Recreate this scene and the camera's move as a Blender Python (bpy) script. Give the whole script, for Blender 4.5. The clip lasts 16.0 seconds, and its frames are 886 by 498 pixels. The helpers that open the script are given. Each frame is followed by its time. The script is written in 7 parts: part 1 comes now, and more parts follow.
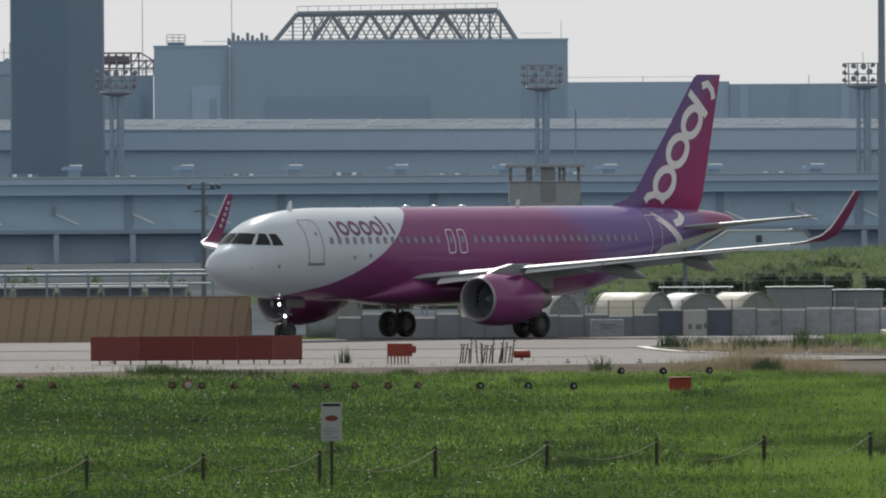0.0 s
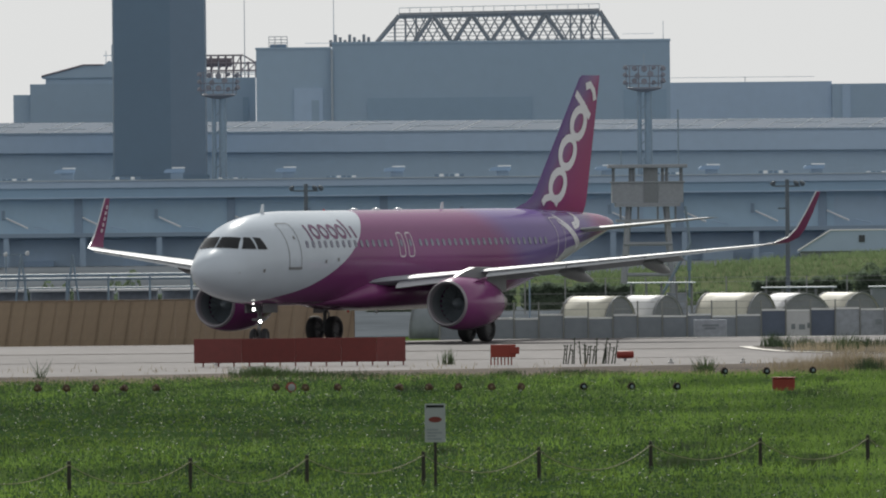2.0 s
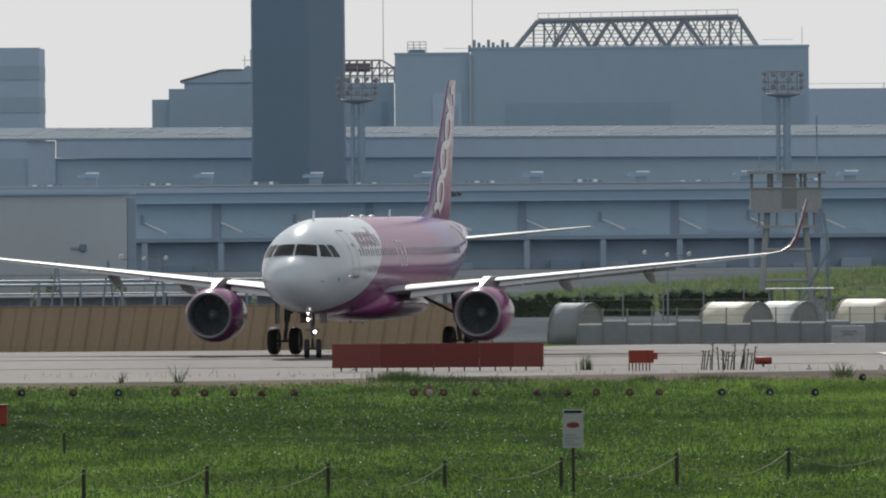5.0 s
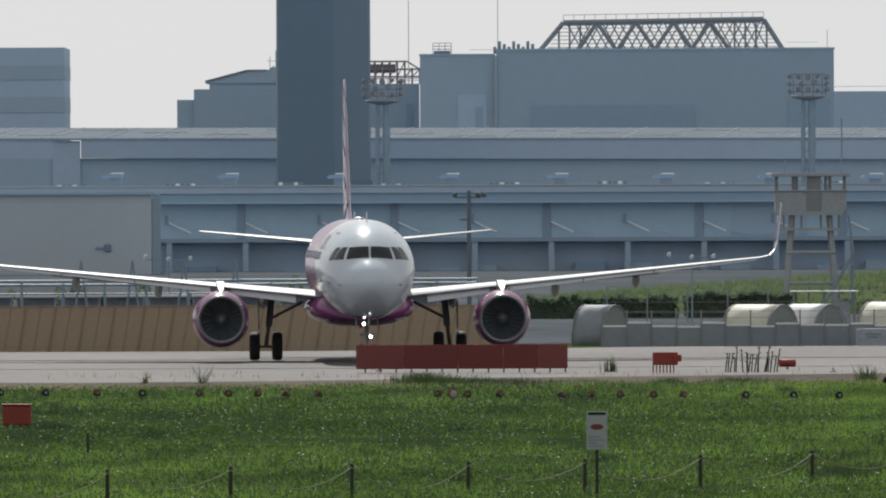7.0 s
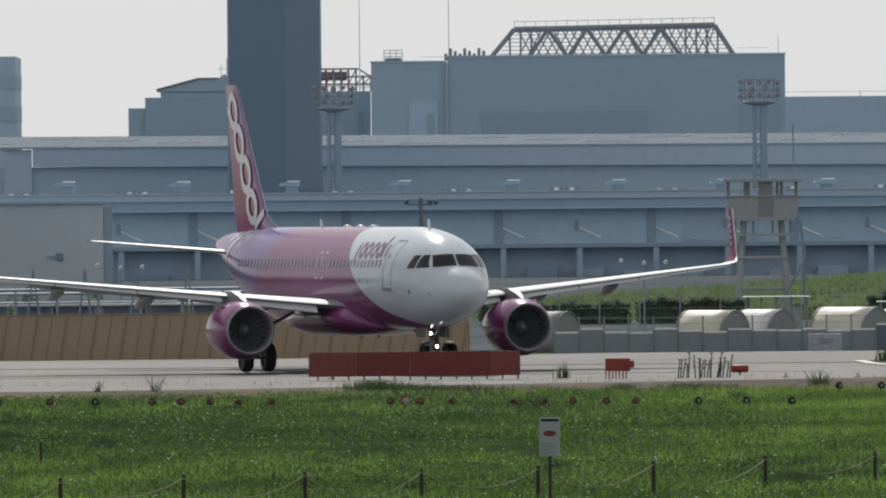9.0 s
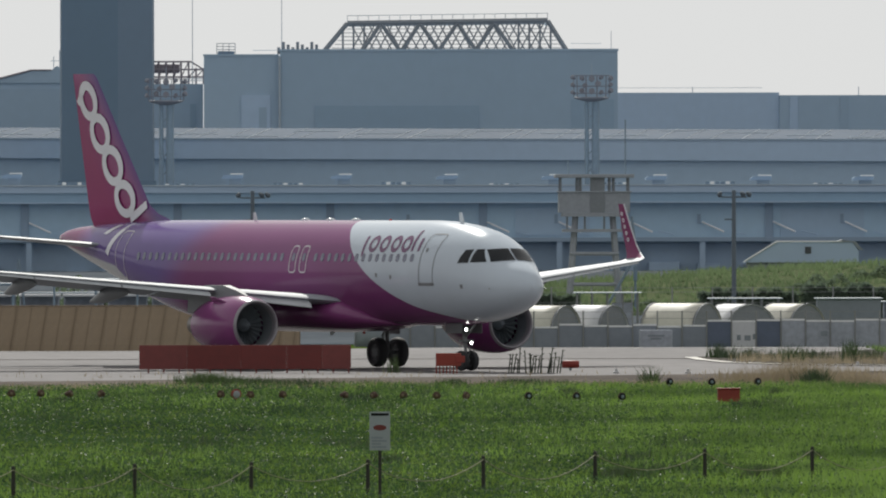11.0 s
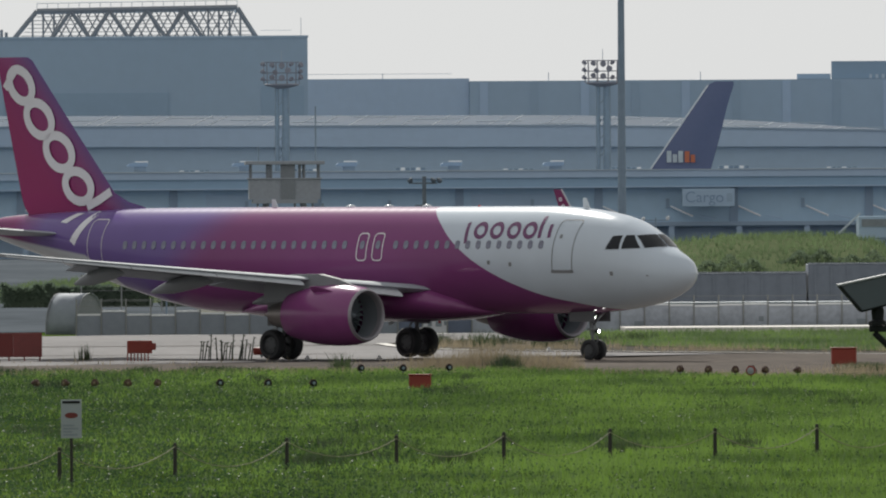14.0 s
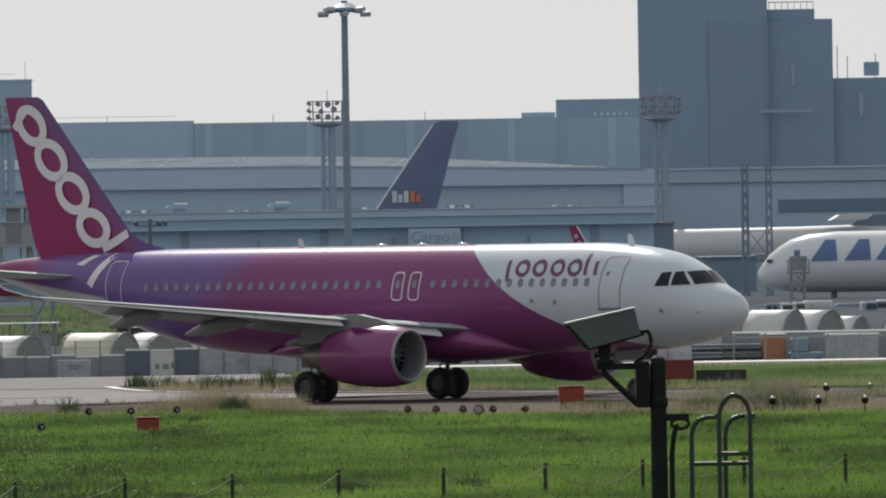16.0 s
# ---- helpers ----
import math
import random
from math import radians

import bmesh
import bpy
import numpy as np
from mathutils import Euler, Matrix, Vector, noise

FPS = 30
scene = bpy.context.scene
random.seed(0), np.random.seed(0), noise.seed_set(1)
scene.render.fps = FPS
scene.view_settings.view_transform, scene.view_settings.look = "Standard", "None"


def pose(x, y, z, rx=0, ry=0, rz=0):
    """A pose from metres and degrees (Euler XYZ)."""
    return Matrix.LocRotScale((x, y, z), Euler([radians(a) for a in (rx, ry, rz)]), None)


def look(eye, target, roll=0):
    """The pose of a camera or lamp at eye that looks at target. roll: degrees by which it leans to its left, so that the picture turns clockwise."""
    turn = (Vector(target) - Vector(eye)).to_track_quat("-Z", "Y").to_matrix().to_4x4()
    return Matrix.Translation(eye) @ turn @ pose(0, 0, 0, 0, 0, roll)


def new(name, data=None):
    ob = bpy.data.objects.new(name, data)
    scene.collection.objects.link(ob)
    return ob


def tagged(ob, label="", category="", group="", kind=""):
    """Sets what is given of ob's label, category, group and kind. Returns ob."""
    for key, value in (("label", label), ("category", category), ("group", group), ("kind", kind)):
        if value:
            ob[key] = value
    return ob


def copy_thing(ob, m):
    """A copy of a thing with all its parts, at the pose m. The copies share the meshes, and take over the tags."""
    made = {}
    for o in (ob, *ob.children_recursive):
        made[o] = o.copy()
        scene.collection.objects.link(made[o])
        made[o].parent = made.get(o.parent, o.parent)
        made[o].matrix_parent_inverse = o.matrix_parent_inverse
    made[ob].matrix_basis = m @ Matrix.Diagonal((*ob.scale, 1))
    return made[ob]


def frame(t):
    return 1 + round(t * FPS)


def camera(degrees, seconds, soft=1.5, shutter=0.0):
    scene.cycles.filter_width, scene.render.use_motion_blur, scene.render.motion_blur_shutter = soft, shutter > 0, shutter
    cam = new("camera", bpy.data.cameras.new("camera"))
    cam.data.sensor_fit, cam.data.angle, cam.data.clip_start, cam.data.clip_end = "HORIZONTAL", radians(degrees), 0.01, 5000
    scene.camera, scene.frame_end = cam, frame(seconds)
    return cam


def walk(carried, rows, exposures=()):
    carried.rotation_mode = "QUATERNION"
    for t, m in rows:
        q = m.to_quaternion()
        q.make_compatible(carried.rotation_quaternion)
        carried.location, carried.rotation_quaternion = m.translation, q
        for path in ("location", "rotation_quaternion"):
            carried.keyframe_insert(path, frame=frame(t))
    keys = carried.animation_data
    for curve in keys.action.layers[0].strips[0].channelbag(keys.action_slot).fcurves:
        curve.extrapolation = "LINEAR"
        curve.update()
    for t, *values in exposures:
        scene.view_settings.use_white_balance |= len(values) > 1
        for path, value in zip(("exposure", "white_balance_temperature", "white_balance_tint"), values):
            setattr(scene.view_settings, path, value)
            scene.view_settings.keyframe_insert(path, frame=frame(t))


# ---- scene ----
import itertools

# ---- camera: a long lens on a raised deck, turning to follow the airliner ----
cam = camera(3.491, 16.0, soft=2.0)
EYE_Z = 6.97


def shot(t, pan, tilt, roll):
    return t, pose(0, 0, EYE_Z, 90 + tilt, 0, -pan) @ pose(0, 0, 0, 0, 0, roll)


walk(cam, [shot(*r) for r in (
    (0.0, 0.9538, -0.2662, -0.343),
    (0.5, 0.8598, -0.2645, -0.462),
    (1.0, 0.7384, -0.2600, -0.607),
    (1.5, 0.6443, -0.2610, -0.603),
    (2.0, 0.5484, -0.2585, -0.574),
    (2.5, 0.3930, -0.2456, -0.560),
    (3.0, 0.2855, -0.2116, -0.490),
    (3.5, 0.2443, -0.1852, -0.417),
    (4.0, 0.2023, -0.1966, -0.425),
    (4.5, 0.1092, -0.2146, -0.405),
    (5.0, 0.0035, -0.2326, -0.452),
    (5.2, -0.0448, -0.2397, -0.399),
    (7.3, -0.0908, -0.2238, -0.237),
    (7.5, -0.0741, -0.2225, -0.320),
    (8.0, -0.0203, -0.2235, -0.411),
    (8.2, -0.0030, -0.2199, -0.442),
    (10.3, 0.3811, -0.1844, -0.345),
    (10.5, 0.4578, -0.1919, -0.183),
    (11.0, 0.7605, -0.2268, -0.096),
    (11.5, 1.0459, -0.2489, -0.186),
    (12.0, 1.1539, -0.2421, -0.217),
    (12.5, 1.3292, -0.2567, -0.257),
    (13.0, 1.5770, -0.2873, -0.393),
    (13.5, 1.7891, -0.3060, -0.388),
    (14.0, 1.9791, -0.2837, -0.348),
    (14.5, 2.1775, -0.2294, -0.272),
    (15.0, 2.4312, -0.1839, -0.424),
    (15.5, 2.7516, -0.1601, -0.702),
    (16.0, 3.0597, -0.1339, -0.942),
)], exposures=[(0.0, 0.0, 6330, 9), (16.0, 0.0, 6330, 9)])

# ---- light: hazy sky, sun high behind the airfield ----
SUN_EL, SUN_AZ = 38.0, -5.0      # degrees; azimuth clockwise from straight ahead (+y)
world = bpy.data.worlds.new("sky")
scene.world = world
world.use_nodes = True
wn, wl = world.node_tree.nodes, world.node_tree.links
sky = wn.new("ShaderNodeTexSky")
sky.sky_type, sky.sun_disc = "NISHITA", False
sky.sun_elevation, sky.sun_rotation = radians(SUN_EL), radians(SUN_AZ)
sky.air_density, sky.dust_density, sky.ozone_density = 1.0, 0.6, 1.0
bg = wn["Background"]
bg.inputs["Strength"].default_value = 0.055
haze = wn.new("ShaderNodeHueSaturation")     # thin white haze takes most of the blue out of the sky
haze.inputs["Saturation"].default_value = 0.02
wl.new(sky.outputs[0], haze.inputs["Color"])
veil = wn.new("ShaderNodeMix")               # even milky veil over the whole dome
veil.data_type = "RGBA"
veil.inputs["Factor"].default_value = 0.62
veil.inputs[7].default_value = (12.7, 12.42, 11.85, 1)
wl.new(haze.outputs[0], veil.inputs[6])
wl.new(veil.outputs[2], bg.inputs["Color"])
sun = new("sun", bpy.data.lights.new("sun", "SUN"))
sun.data.energy, sun.data.angle, sun.data.color = 3.6, radians(0.6), (1.0, 0.95, 0.86)
_e, _a = radians(SUN_EL), radians(SUN_AZ)
sun.matrix_world = look((0, 600, 300), (0 - 100 * math.sin(_a) * math.cos(_e), 600 - 100 * math.cos(_a) * math.cos(_e), 300 - 100 * math.sin(_e)))


# ---- materials ----
def mat(name, color, rough=0.6, metal=0.0, vary=0.12, scale=2.0, fine=25.0, bump=0.0, coat=0.0, spec=0.5, glow=None, trans=0.0):
    """Principled material whose colour drifts at two scales, with light relief."""
    m = bpy.data.materials.new(name)
    m.use_nodes = True
    n, l = m.node_tree.nodes, m.node_tree.links
    b = n["Principled BSDF"]
    b.inputs["Metallic"].default_value = metal
    b.inputs["Specular IOR Level"].default_value = spec
    b.inputs["Coat Weight"].default_value = coat
    b.inputs["Coat Roughness"].default_value = 0.06
    c = tuple(color) + (1,)
    if vary:
        tc = n.new("ShaderNodeTexCoord")
        big, small, mix = n.new("ShaderNodeTexNoise"), n.new("ShaderNodeTexNoise"), n.new("ShaderNodeMath")
        big.inputs["Scale"].default_value, small.inputs["Scale"].default_value = scale, fine
        big.inputs["Detail"].default_value = 4
        mix.operation = "ADD"
        l.new(tc.outputs["Object"], big.inputs["Vector"])
        l.new(tc.outputs["Object"], small.inputs["Vector"])
        l.new(big.outputs["Fac"], mix.inputs[0])
        l.new(small.outputs["Fac"], mix.inputs[1])
        ramp = n.new("ShaderNodeMapRange")
        ramp.inputs["From Min"].default_value, ramp.inputs["From Max"].default_value = 0.6, 1.4
        ramp.inputs["To Min"].default_value, ramp.inputs["To Max"].default_value = 1 - vary, 1 + vary
        l.new(mix.outputs[0], ramp.inputs["Value"])
        hsv = n.new("ShaderNodeHueSaturation")
        hsv.inputs["Color"].default_value = c
        l.new(ramp.outputs[0], hsv.inputs["Value"])
        l.new(hsv.outputs[0], b.inputs["Base Color"])
        rr = n.new("ShaderNodeMapRange")
        rr.inputs["To Min"].default_value, rr.inputs["To Max"].default_value = max(0.02, rough - 0.08), min(1, rough + 0.08)
        l.new(small.outputs["Fac"], rr.inputs["Value"])
        l.new(rr.outputs[0], b.inputs["Roughness"])
        if bump:
            bp = n.new("ShaderNodeBump")
            bp.inputs["Strength"].default_value, bp.inputs["Distance"].default_value = bump, 0.02
            l.new(small.outputs["Fac"], bp.inputs["Height"])
            l.new(bp.outputs[0], b.inputs["Normal"])
    else:
        b.inputs["Base Color"].default_value = c
        b.inputs["Roughness"].default_value = rough
    if glow:
        b.inputs["Emission Color"].default_value = tuple(glow[:3]) + (1,)
        b.inputs["Emission Strength"].default_value = glow[3]
    return m


def ground_mat(name, cols, scale, fine, rough=0.95, stretch=(1, 1, 1), bump=0.3, spec=0.0):
    """Ground surface: three colours spread by noise at two scales."""
    m = bpy.data.materials.new(name)
    m.use_nodes = True
    n, l = m.node_tree.nodes, m.node_tree.links
    b = n["Principled BSDF"]
    b.inputs["Roughness"].default_value = rough
    b.inputs["Specular IOR Level"].default_value = spec
    tc, mp = n.new("ShaderNodeTexCoord"), n.new("ShaderNodeMapping")
    mp.inputs["Scale"].default_value = stretch
    l.new(tc.outputs["Object"], mp.inputs["Vector"])
    a, c = n.new("ShaderNodeTexNoise"), n.new("ShaderNodeTexNoise")
    a.inputs["Scale"].default_value, c.inputs["Scale"].default_value = scale, fine
    a.inputs["Detail"].default_value, c.inputs["Detail"].default_value = 5, 3
    for t in (a, c):
        l.new(mp.outputs[0], t.inputs["Vector"])
    mix = n.new("ShaderNodeMix")
    mix.inputs["Factor"].default_value = 0.4
    l.new(a.outputs["Fac"], mix.inputs[2])
    l.new(c.outputs["Fac"], mix.inputs[3])
    r = n.new("ShaderNodeValToRGB")
    r.color_ramp.elements[0].position, r.color_ramp.elements[1].position = 0.36, 0.64
    r.color_ramp.elements[0].color, r.color_ramp.elements[1].color = (*cols[0], 1), (*cols[2], 1)
    e = r.color_ramp.elements.new(0.5)
    e.color = (*cols[1], 1)
    l.new(mix.outputs[0], r.inputs["Fac"])
    l.new(r.outputs[0], b.inputs["Base Color"])
    bp = n.new("ShaderNodeBump")
    bp.inputs["Strength"].default_value, bp.inputs["Distance"].default_value = bump, 0.05
    l.new(c.outputs["Fac"], bp.inputs["Height"])
    l.new(bp.outputs[0], b.inputs["Normal"])
    return m


def leaf_mat(name, dark, light, rough=0.38, through_light=0.5, gloss=0.07):
    """Leaves and blades that let light through; each island takes its own tone."""
    m = bpy.data.materials.new(name)
    m.use_nodes = True
    n, l = m.node_tree.nodes, m.node_tree.links
    n.remove(n["Principled BSDF"])
    geo = n.new("ShaderNodeNewGeometry")
    tc, big = n.new("ShaderNodeTexCoord"), n.new("ShaderNodeTexNoise")
    big.inputs["Scale"].default_value, big.inputs["Detail"].default_value = 0.16, 4
    mp = n.new("ShaderNodeMapping")
    mp.inputs["Scale"].default_value = (1.0, 0.35, 1.0)
    l.new(tc.outputs["Object"], mp.inputs["Vector"])
    l.new(mp.outputs[0], big.inputs["Vector"])
    add = n.new("ShaderNodeMath")
    add.operation = "MULTIPLY_ADD"
    add.inputs[1].default_value = 0.4
    l.new(geo.outputs["Random Per Island"], add.inputs[0])
    sub = n.new("ShaderNodeMapRange")
    sub.inputs["From Min"].default_value, sub.inputs["From Max"].default_value = 0.35, 0.65
    sub.inputs["To Min"].default_value, sub.inputs["To Max"].default_value = -0.1, 0.8
    l.new(big.outputs["Fac"], sub.inputs["Value"])
    l.new(sub.outputs[0], add.inputs[2])
    mix = n.new("ShaderNodeMix")
    mix.data_type = "RGBA"
    mix.inputs[6].default_value, mix.inputs[7].default_value = (*dark, 1), (*light, 1)
    l.new(add.outputs[0], mix.inputs["Factor"])
    d, t, g = n.new("ShaderNodeBsdfDiffuse"), n.new("ShaderNodeBsdfTranslucent"), n.new("ShaderNodeBsdfGlossy")
    g.inputs["Roughness"].default_value = rough
    g.inputs["Color"].default_value = (0.8, 0.8, 0.8, 1)
    l.new(mix.outputs[2], d.inputs["Color"])
    l.new(mix.outputs[2], t.inputs["Color"])
    s1, s2 = n.new("ShaderNodeMixShader"), n.new("ShaderNodeMixShader")
    s1.inputs[0].default_value, s2.inputs[0].default_value = through_light, gloss
    l.new(d.outputs[0], s1.inputs[1])
    l.new(t.outputs[0], s1.inputs[2])
    l.new(s1.outputs[0], s2.inputs[1])
    l.new(g.outputs[0], s2.inputs[2])
    l.new(s2.outputs[0], n["Material Output"].inputs["Surface"])
    return m


M_grass = ground_mat("turf", ((0.030, 0.050, 0.012), (0.050, 0.085, 0.018), (0.085, 0.12, 0.03)), 0.12, 1.7)
M_blade = leaf_mat("grass_blades", (0.035, 0.075, 0.016), (0.176, 0.292, 0.050))
M_clover = leaf_mat("clover_leaves", (0.024, 0.052, 0.022), (0.062, 0.118, 0.045), 0.45, 0.4, 0.03)
M_weed = leaf_mat("weed_leaves", (0.014, 0.032, 0.010), (0.045, 0.075, 0.022))
M_dry = leaf_mat("dry_stalks", (0.19, 0.155, 0.10), (0.33, 0.28, 0.19))
# hedge, bank and bush greens are lifted and greyed to carry haze
M_hedge = leaf_mat("hazy_hedge_leaves", (0.11, 0.15, 0.112), (0.15, 0.20, 0.135), 0.6, 0.5, 0.015)
M_bank = leaf_mat("hazy_bank_blades", (0.115, 0.165, 0.085), (0.19, 0.26, 0.13), 0.6, 0.4, 0.015)
M_bush = leaf_mat("hazy_bush_leaves", (0.115, 0.155, 0.105), (0.15, 0.20, 0.125), 0.6, 0.55, 0.015)
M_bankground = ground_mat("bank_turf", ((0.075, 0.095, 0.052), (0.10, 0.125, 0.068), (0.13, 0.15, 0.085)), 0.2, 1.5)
M_flower = mat("clover_heads", (0.62, 0.64, 0.50), 0.6, vary=0)
M_concrete = ground_mat("taxiway_concrete", ((0.100, 0.095, 0.099), (0.130, 0.124, 0.128), (0.163, 0.155, 0.160)), 0.08, 1.2, 0.85, (1, 0.25, 1), 0.1, 0.3)
M_shoulder = ground_mat("shoulder_asphalt", ((0.11, 0.10, 0.093), (0.145, 0.13, 0.12), (0.18, 0.16, 0.145)), 0.1, 1.5, 0.9, (1, 0.3, 1), 0.1)
# apron toned blue-grey so the distance haze sits in its colour
M_apron = ground_mat("hazy_apron_concrete", ((0.085, 0.098, 0.112), (0.105, 0.12, 0.138), (0.13, 0.148, 0.168)), 0.05, 0.6, 0.9, (1, 0.3, 1), 0.1)
M_dirt = ground_mat("infield_soil", ((0.072, 0.068, 0.062), (0.105, 0.099, 0.091), (0.135, 0.127, 0.114)), 0.25, 2.0)
M_line = mat("marking_white", (0.62, 0.60, 0.56), 0.8, vary=0.15)
M_rubber = mat("tyre_rubber", (0.03, 0.032, 0.036), 0.75, vary=0.2, bump=0.1)
M_steel = mat("grey_steel", (0.19, 0.20, 0.21), 0.5, 0.5)
M_white = mat("white_gloss_paint", (0.68, 0.735, 0.80), 0.2, vary=0.03, coat=0.4)
M_black = mat("black_steel", (0.012, 0.014, 0.016), 0.75, vary=0.3, scale=6.0, bump=0.2, spec=0.2)
M_glass = mat("tinted_glass", (0.012, 0.015, 0.02), 0.06, vary=0, coat=0.0, spec=0.3)


# ---- mesh tools ----
def part(name, bm, material, parent=None, label="", smooth=None):
    """One mesh object from a bmesh, under a thing or a part."""
    me = bpy.data.meshes.new(name)
    bm.normal_update()
    bm.to_mesh(me)
    bm.free()
    for m in (material if isinstance(material, (list, tuple)) else (material,)):
        me.materials.append(m)
    if smooth is not None:
        me.shade_smooth()
        me.set_sharp_from_angle(angle=radians(smooth))
    ob = new(name, me)
    ob.parent = parent
    if label:
        tagged(ob, label)
    return ob


def meshed(name, verts, faces, material, parent=None):
    me = bpy.data.meshes.new(name)
    me.from_pydata([tuple(map(float, v)) for v in verts], [], [tuple(map(int, f)) for f in faces])
    me.materials.append(material)
    ob = new(name, me)
    ob.parent = parent
    return ob


def thing(name, label, category, m=None, group="", kind=""):
    ob = new(name)
    ob.empty_display_size = 0.3
    if m is not None:
        ob.matrix_world = m
    return tagged(ob, label, category, group, kind)


def box(bm, x0, x1, y0, y1, z0, z1, bevel=0.0):
    vs = [bm.verts.new((x, y, z)) for x in (x0, x1) for y in (y0, y1) for z in (z0, z1)]
    q = [(0, 1, 3, 2), (4, 6, 7, 5), (0, 4, 5, 1), (2, 3, 7, 6), (0, 2, 6, 4), (1, 5, 7, 3)]
    fs = [bm.faces.new([vs[i] for i in f]) for f in q]
    if bevel:
        es = list({e for f in fs for e in f.edges})
        bmesh.ops.bevel(bm, geom=es, offset=bevel, segments=1, affect="EDGES")
    return bm


def bx(*a, bevel=0.0):
    return box(bmesh.new(), *a, bevel=bevel)


def rod(bm, a, b, r0, r1=None, n=8):
    """A closed round rod from a to b."""
    a, b = Vector(a), Vector(b)
    r1 = r0 if r1 is None else r1
    q = (b - a).to_track_quat("Z", "Y")
    rings = []
    for c, r in ((a, r0), (b, r1)):
        rings.append([bm.verts.new(c + q @ Vector((r * math.cos(2 * math.pi * k / n), r * math.sin(2 * math.pi * k / n), 0))) for k in range(n)])
    for k in range(n):
        bm.faces.new((rings[0][k], rings[0][(k + 1) % n], rings[1][(k + 1) % n], rings[1][k]))
    bm.faces.new(rings[0][::-1])
    bm.faces.new(rings[1])
    return bm


def rd(*a, n=8):
    return rod(bmesh.new(), *a, n=n)


def tube(bm, pts, r, n=8):
    for a, b in zip(pts, pts[1:]):
        rod(bm, a, b, r, n=n)
    return bm


def spin(bm, prof, n=32, axis="x", center=(0, 0, 0), cap=False):
    """Turned body: prof is (along, radius); the axis runs along x, y or z."""
    rings = []
    for s, r in prof:
        ring = []
        for k in range(n):
            a = 2 * math.pi * k / n
            u, v = r * math.cos(a), r * math.sin(a)
            p = {"x": (s, u, v), "y": (v, s, u), "z": (u, v, s)}[axis]
            ring.append(bm.verts.new(Vector(p) + Vector(center)))
        rings.append(ring)
    for r0, r1 in zip(rings, rings[1:]):
        for k in range(n):
            bm.faces.new((r0[k], r0[(k + 1) % n], r1[(k + 1) % n], r1[k]))
    if cap:
        bm.faces.new(rings[0][::-1])
        bm.faces.new(rings[-1])
    return bm


def loft(bm, rings, cap=True):
    vr = [[bm.verts.new(p) for p in r] for r in rings]
    n = len(vr[0])
    for r0, r1 in zip(vr, vr[1:]):
        for k in range(n):
            bm.faces.new((r0[k], r0[(k + 1) % n], r1[(k + 1) % n], r1[k]))
    if cap:
        bm.faces.new(vr[0][::-1])
        bm.faces.new(vr[-1])
    return bm


def ring_tube(bm, rx, ry, z, r, n=20, k=5):
    """A closed tube bent round an ellipse at height z."""
    rows = []
    for a in np.linspace(0, 2 * math.pi, n, endpoint=False):
        c, q = math.cos(a), math.sin(a)
        rows.append([bm.verts.new(((rx + r * math.cos(b)) * c, (ry + r * math.cos(b)) * q, z + r * math.sin(b))) for b in np.linspace(0, 2 * math.pi, k, endpoint=False)])
    for u, v in zip(rows, rows[1:] + rows[:1]):
        for j in range(k):
            bm.faces.new((u[j], u[(j + 1) % k], v[(j + 1) % k], v[j]))
    bmesh.ops.recalc_face_normals(bm, faces=bm.faces)
    return bm


def prism(bm, outline, y0, y1):
    """Outline in x, z pushed from y0 to y1."""
    a = [bm.verts.new((x, y0, z)) for x, z in outline]
    b = [bm.verts.new((x, y1, z)) for x, z in outline]
    n = len(a)
    bm.faces.new(a)
    bm.faces.new(b[::-1])
    for k in range(n):
        bm.faces.new((a[k], b[k], b[(k + 1) % n], a[(k + 1) % n]))
    bmesh.ops.recalc_face_normals(bm, faces=bm.faces)
    return bm


def pr(outline, y0, y1):
    return prism(bmesh.new(), outline, y0, y1)


# ---- ground ----
FAR_EDGE = ((-160, 634), (-6, 634.5), (0, 637.5), (3, 641.5), (8, 646))


def ground_z(y, x=100.0):
    """Height of the ground; on the left it falls away behind the far edge of the taxiway."""
    edge = float(np.interp(x, [e[0] for e in FAR_EDGE], [e[1] for e in FAR_EDGE]))
    return float(np.interp(y, [-200, edge, 651, 664, 760, 1250, 1700, 4600], [0, 0, -0.25, -0.35, -0.5, -2.6, -3.0, -3.0]))


def build_ground():
    ys = [-1500, 0, 200, 300, 480, 560, 634, 637.5, 641.5, 646, 651, 658, 664, 700, 760, 900, 1100, 1250, 1500, 1700, 2500, 4600]
    xs = [-3200, -600, -150, -60, -6, 0, 3, 8, 60, 150, 260, 600, 3200]
    verts = [(x, y, ground_z(y, x)) for y in ys for x in xs]
    nx = len(xs)
    faces = [(j * nx + i, j * nx + i + 1, (j + 1) * nx + i + 1, (j + 1) * nx + i) for j in range(len(ys) - 1) for i in range(nx - 1)]
    g = meshed("ground", verts, faces, M_grass)
    tagged(g, "mown green airfield grass reaching to the horizon", "ground", kind="structure")


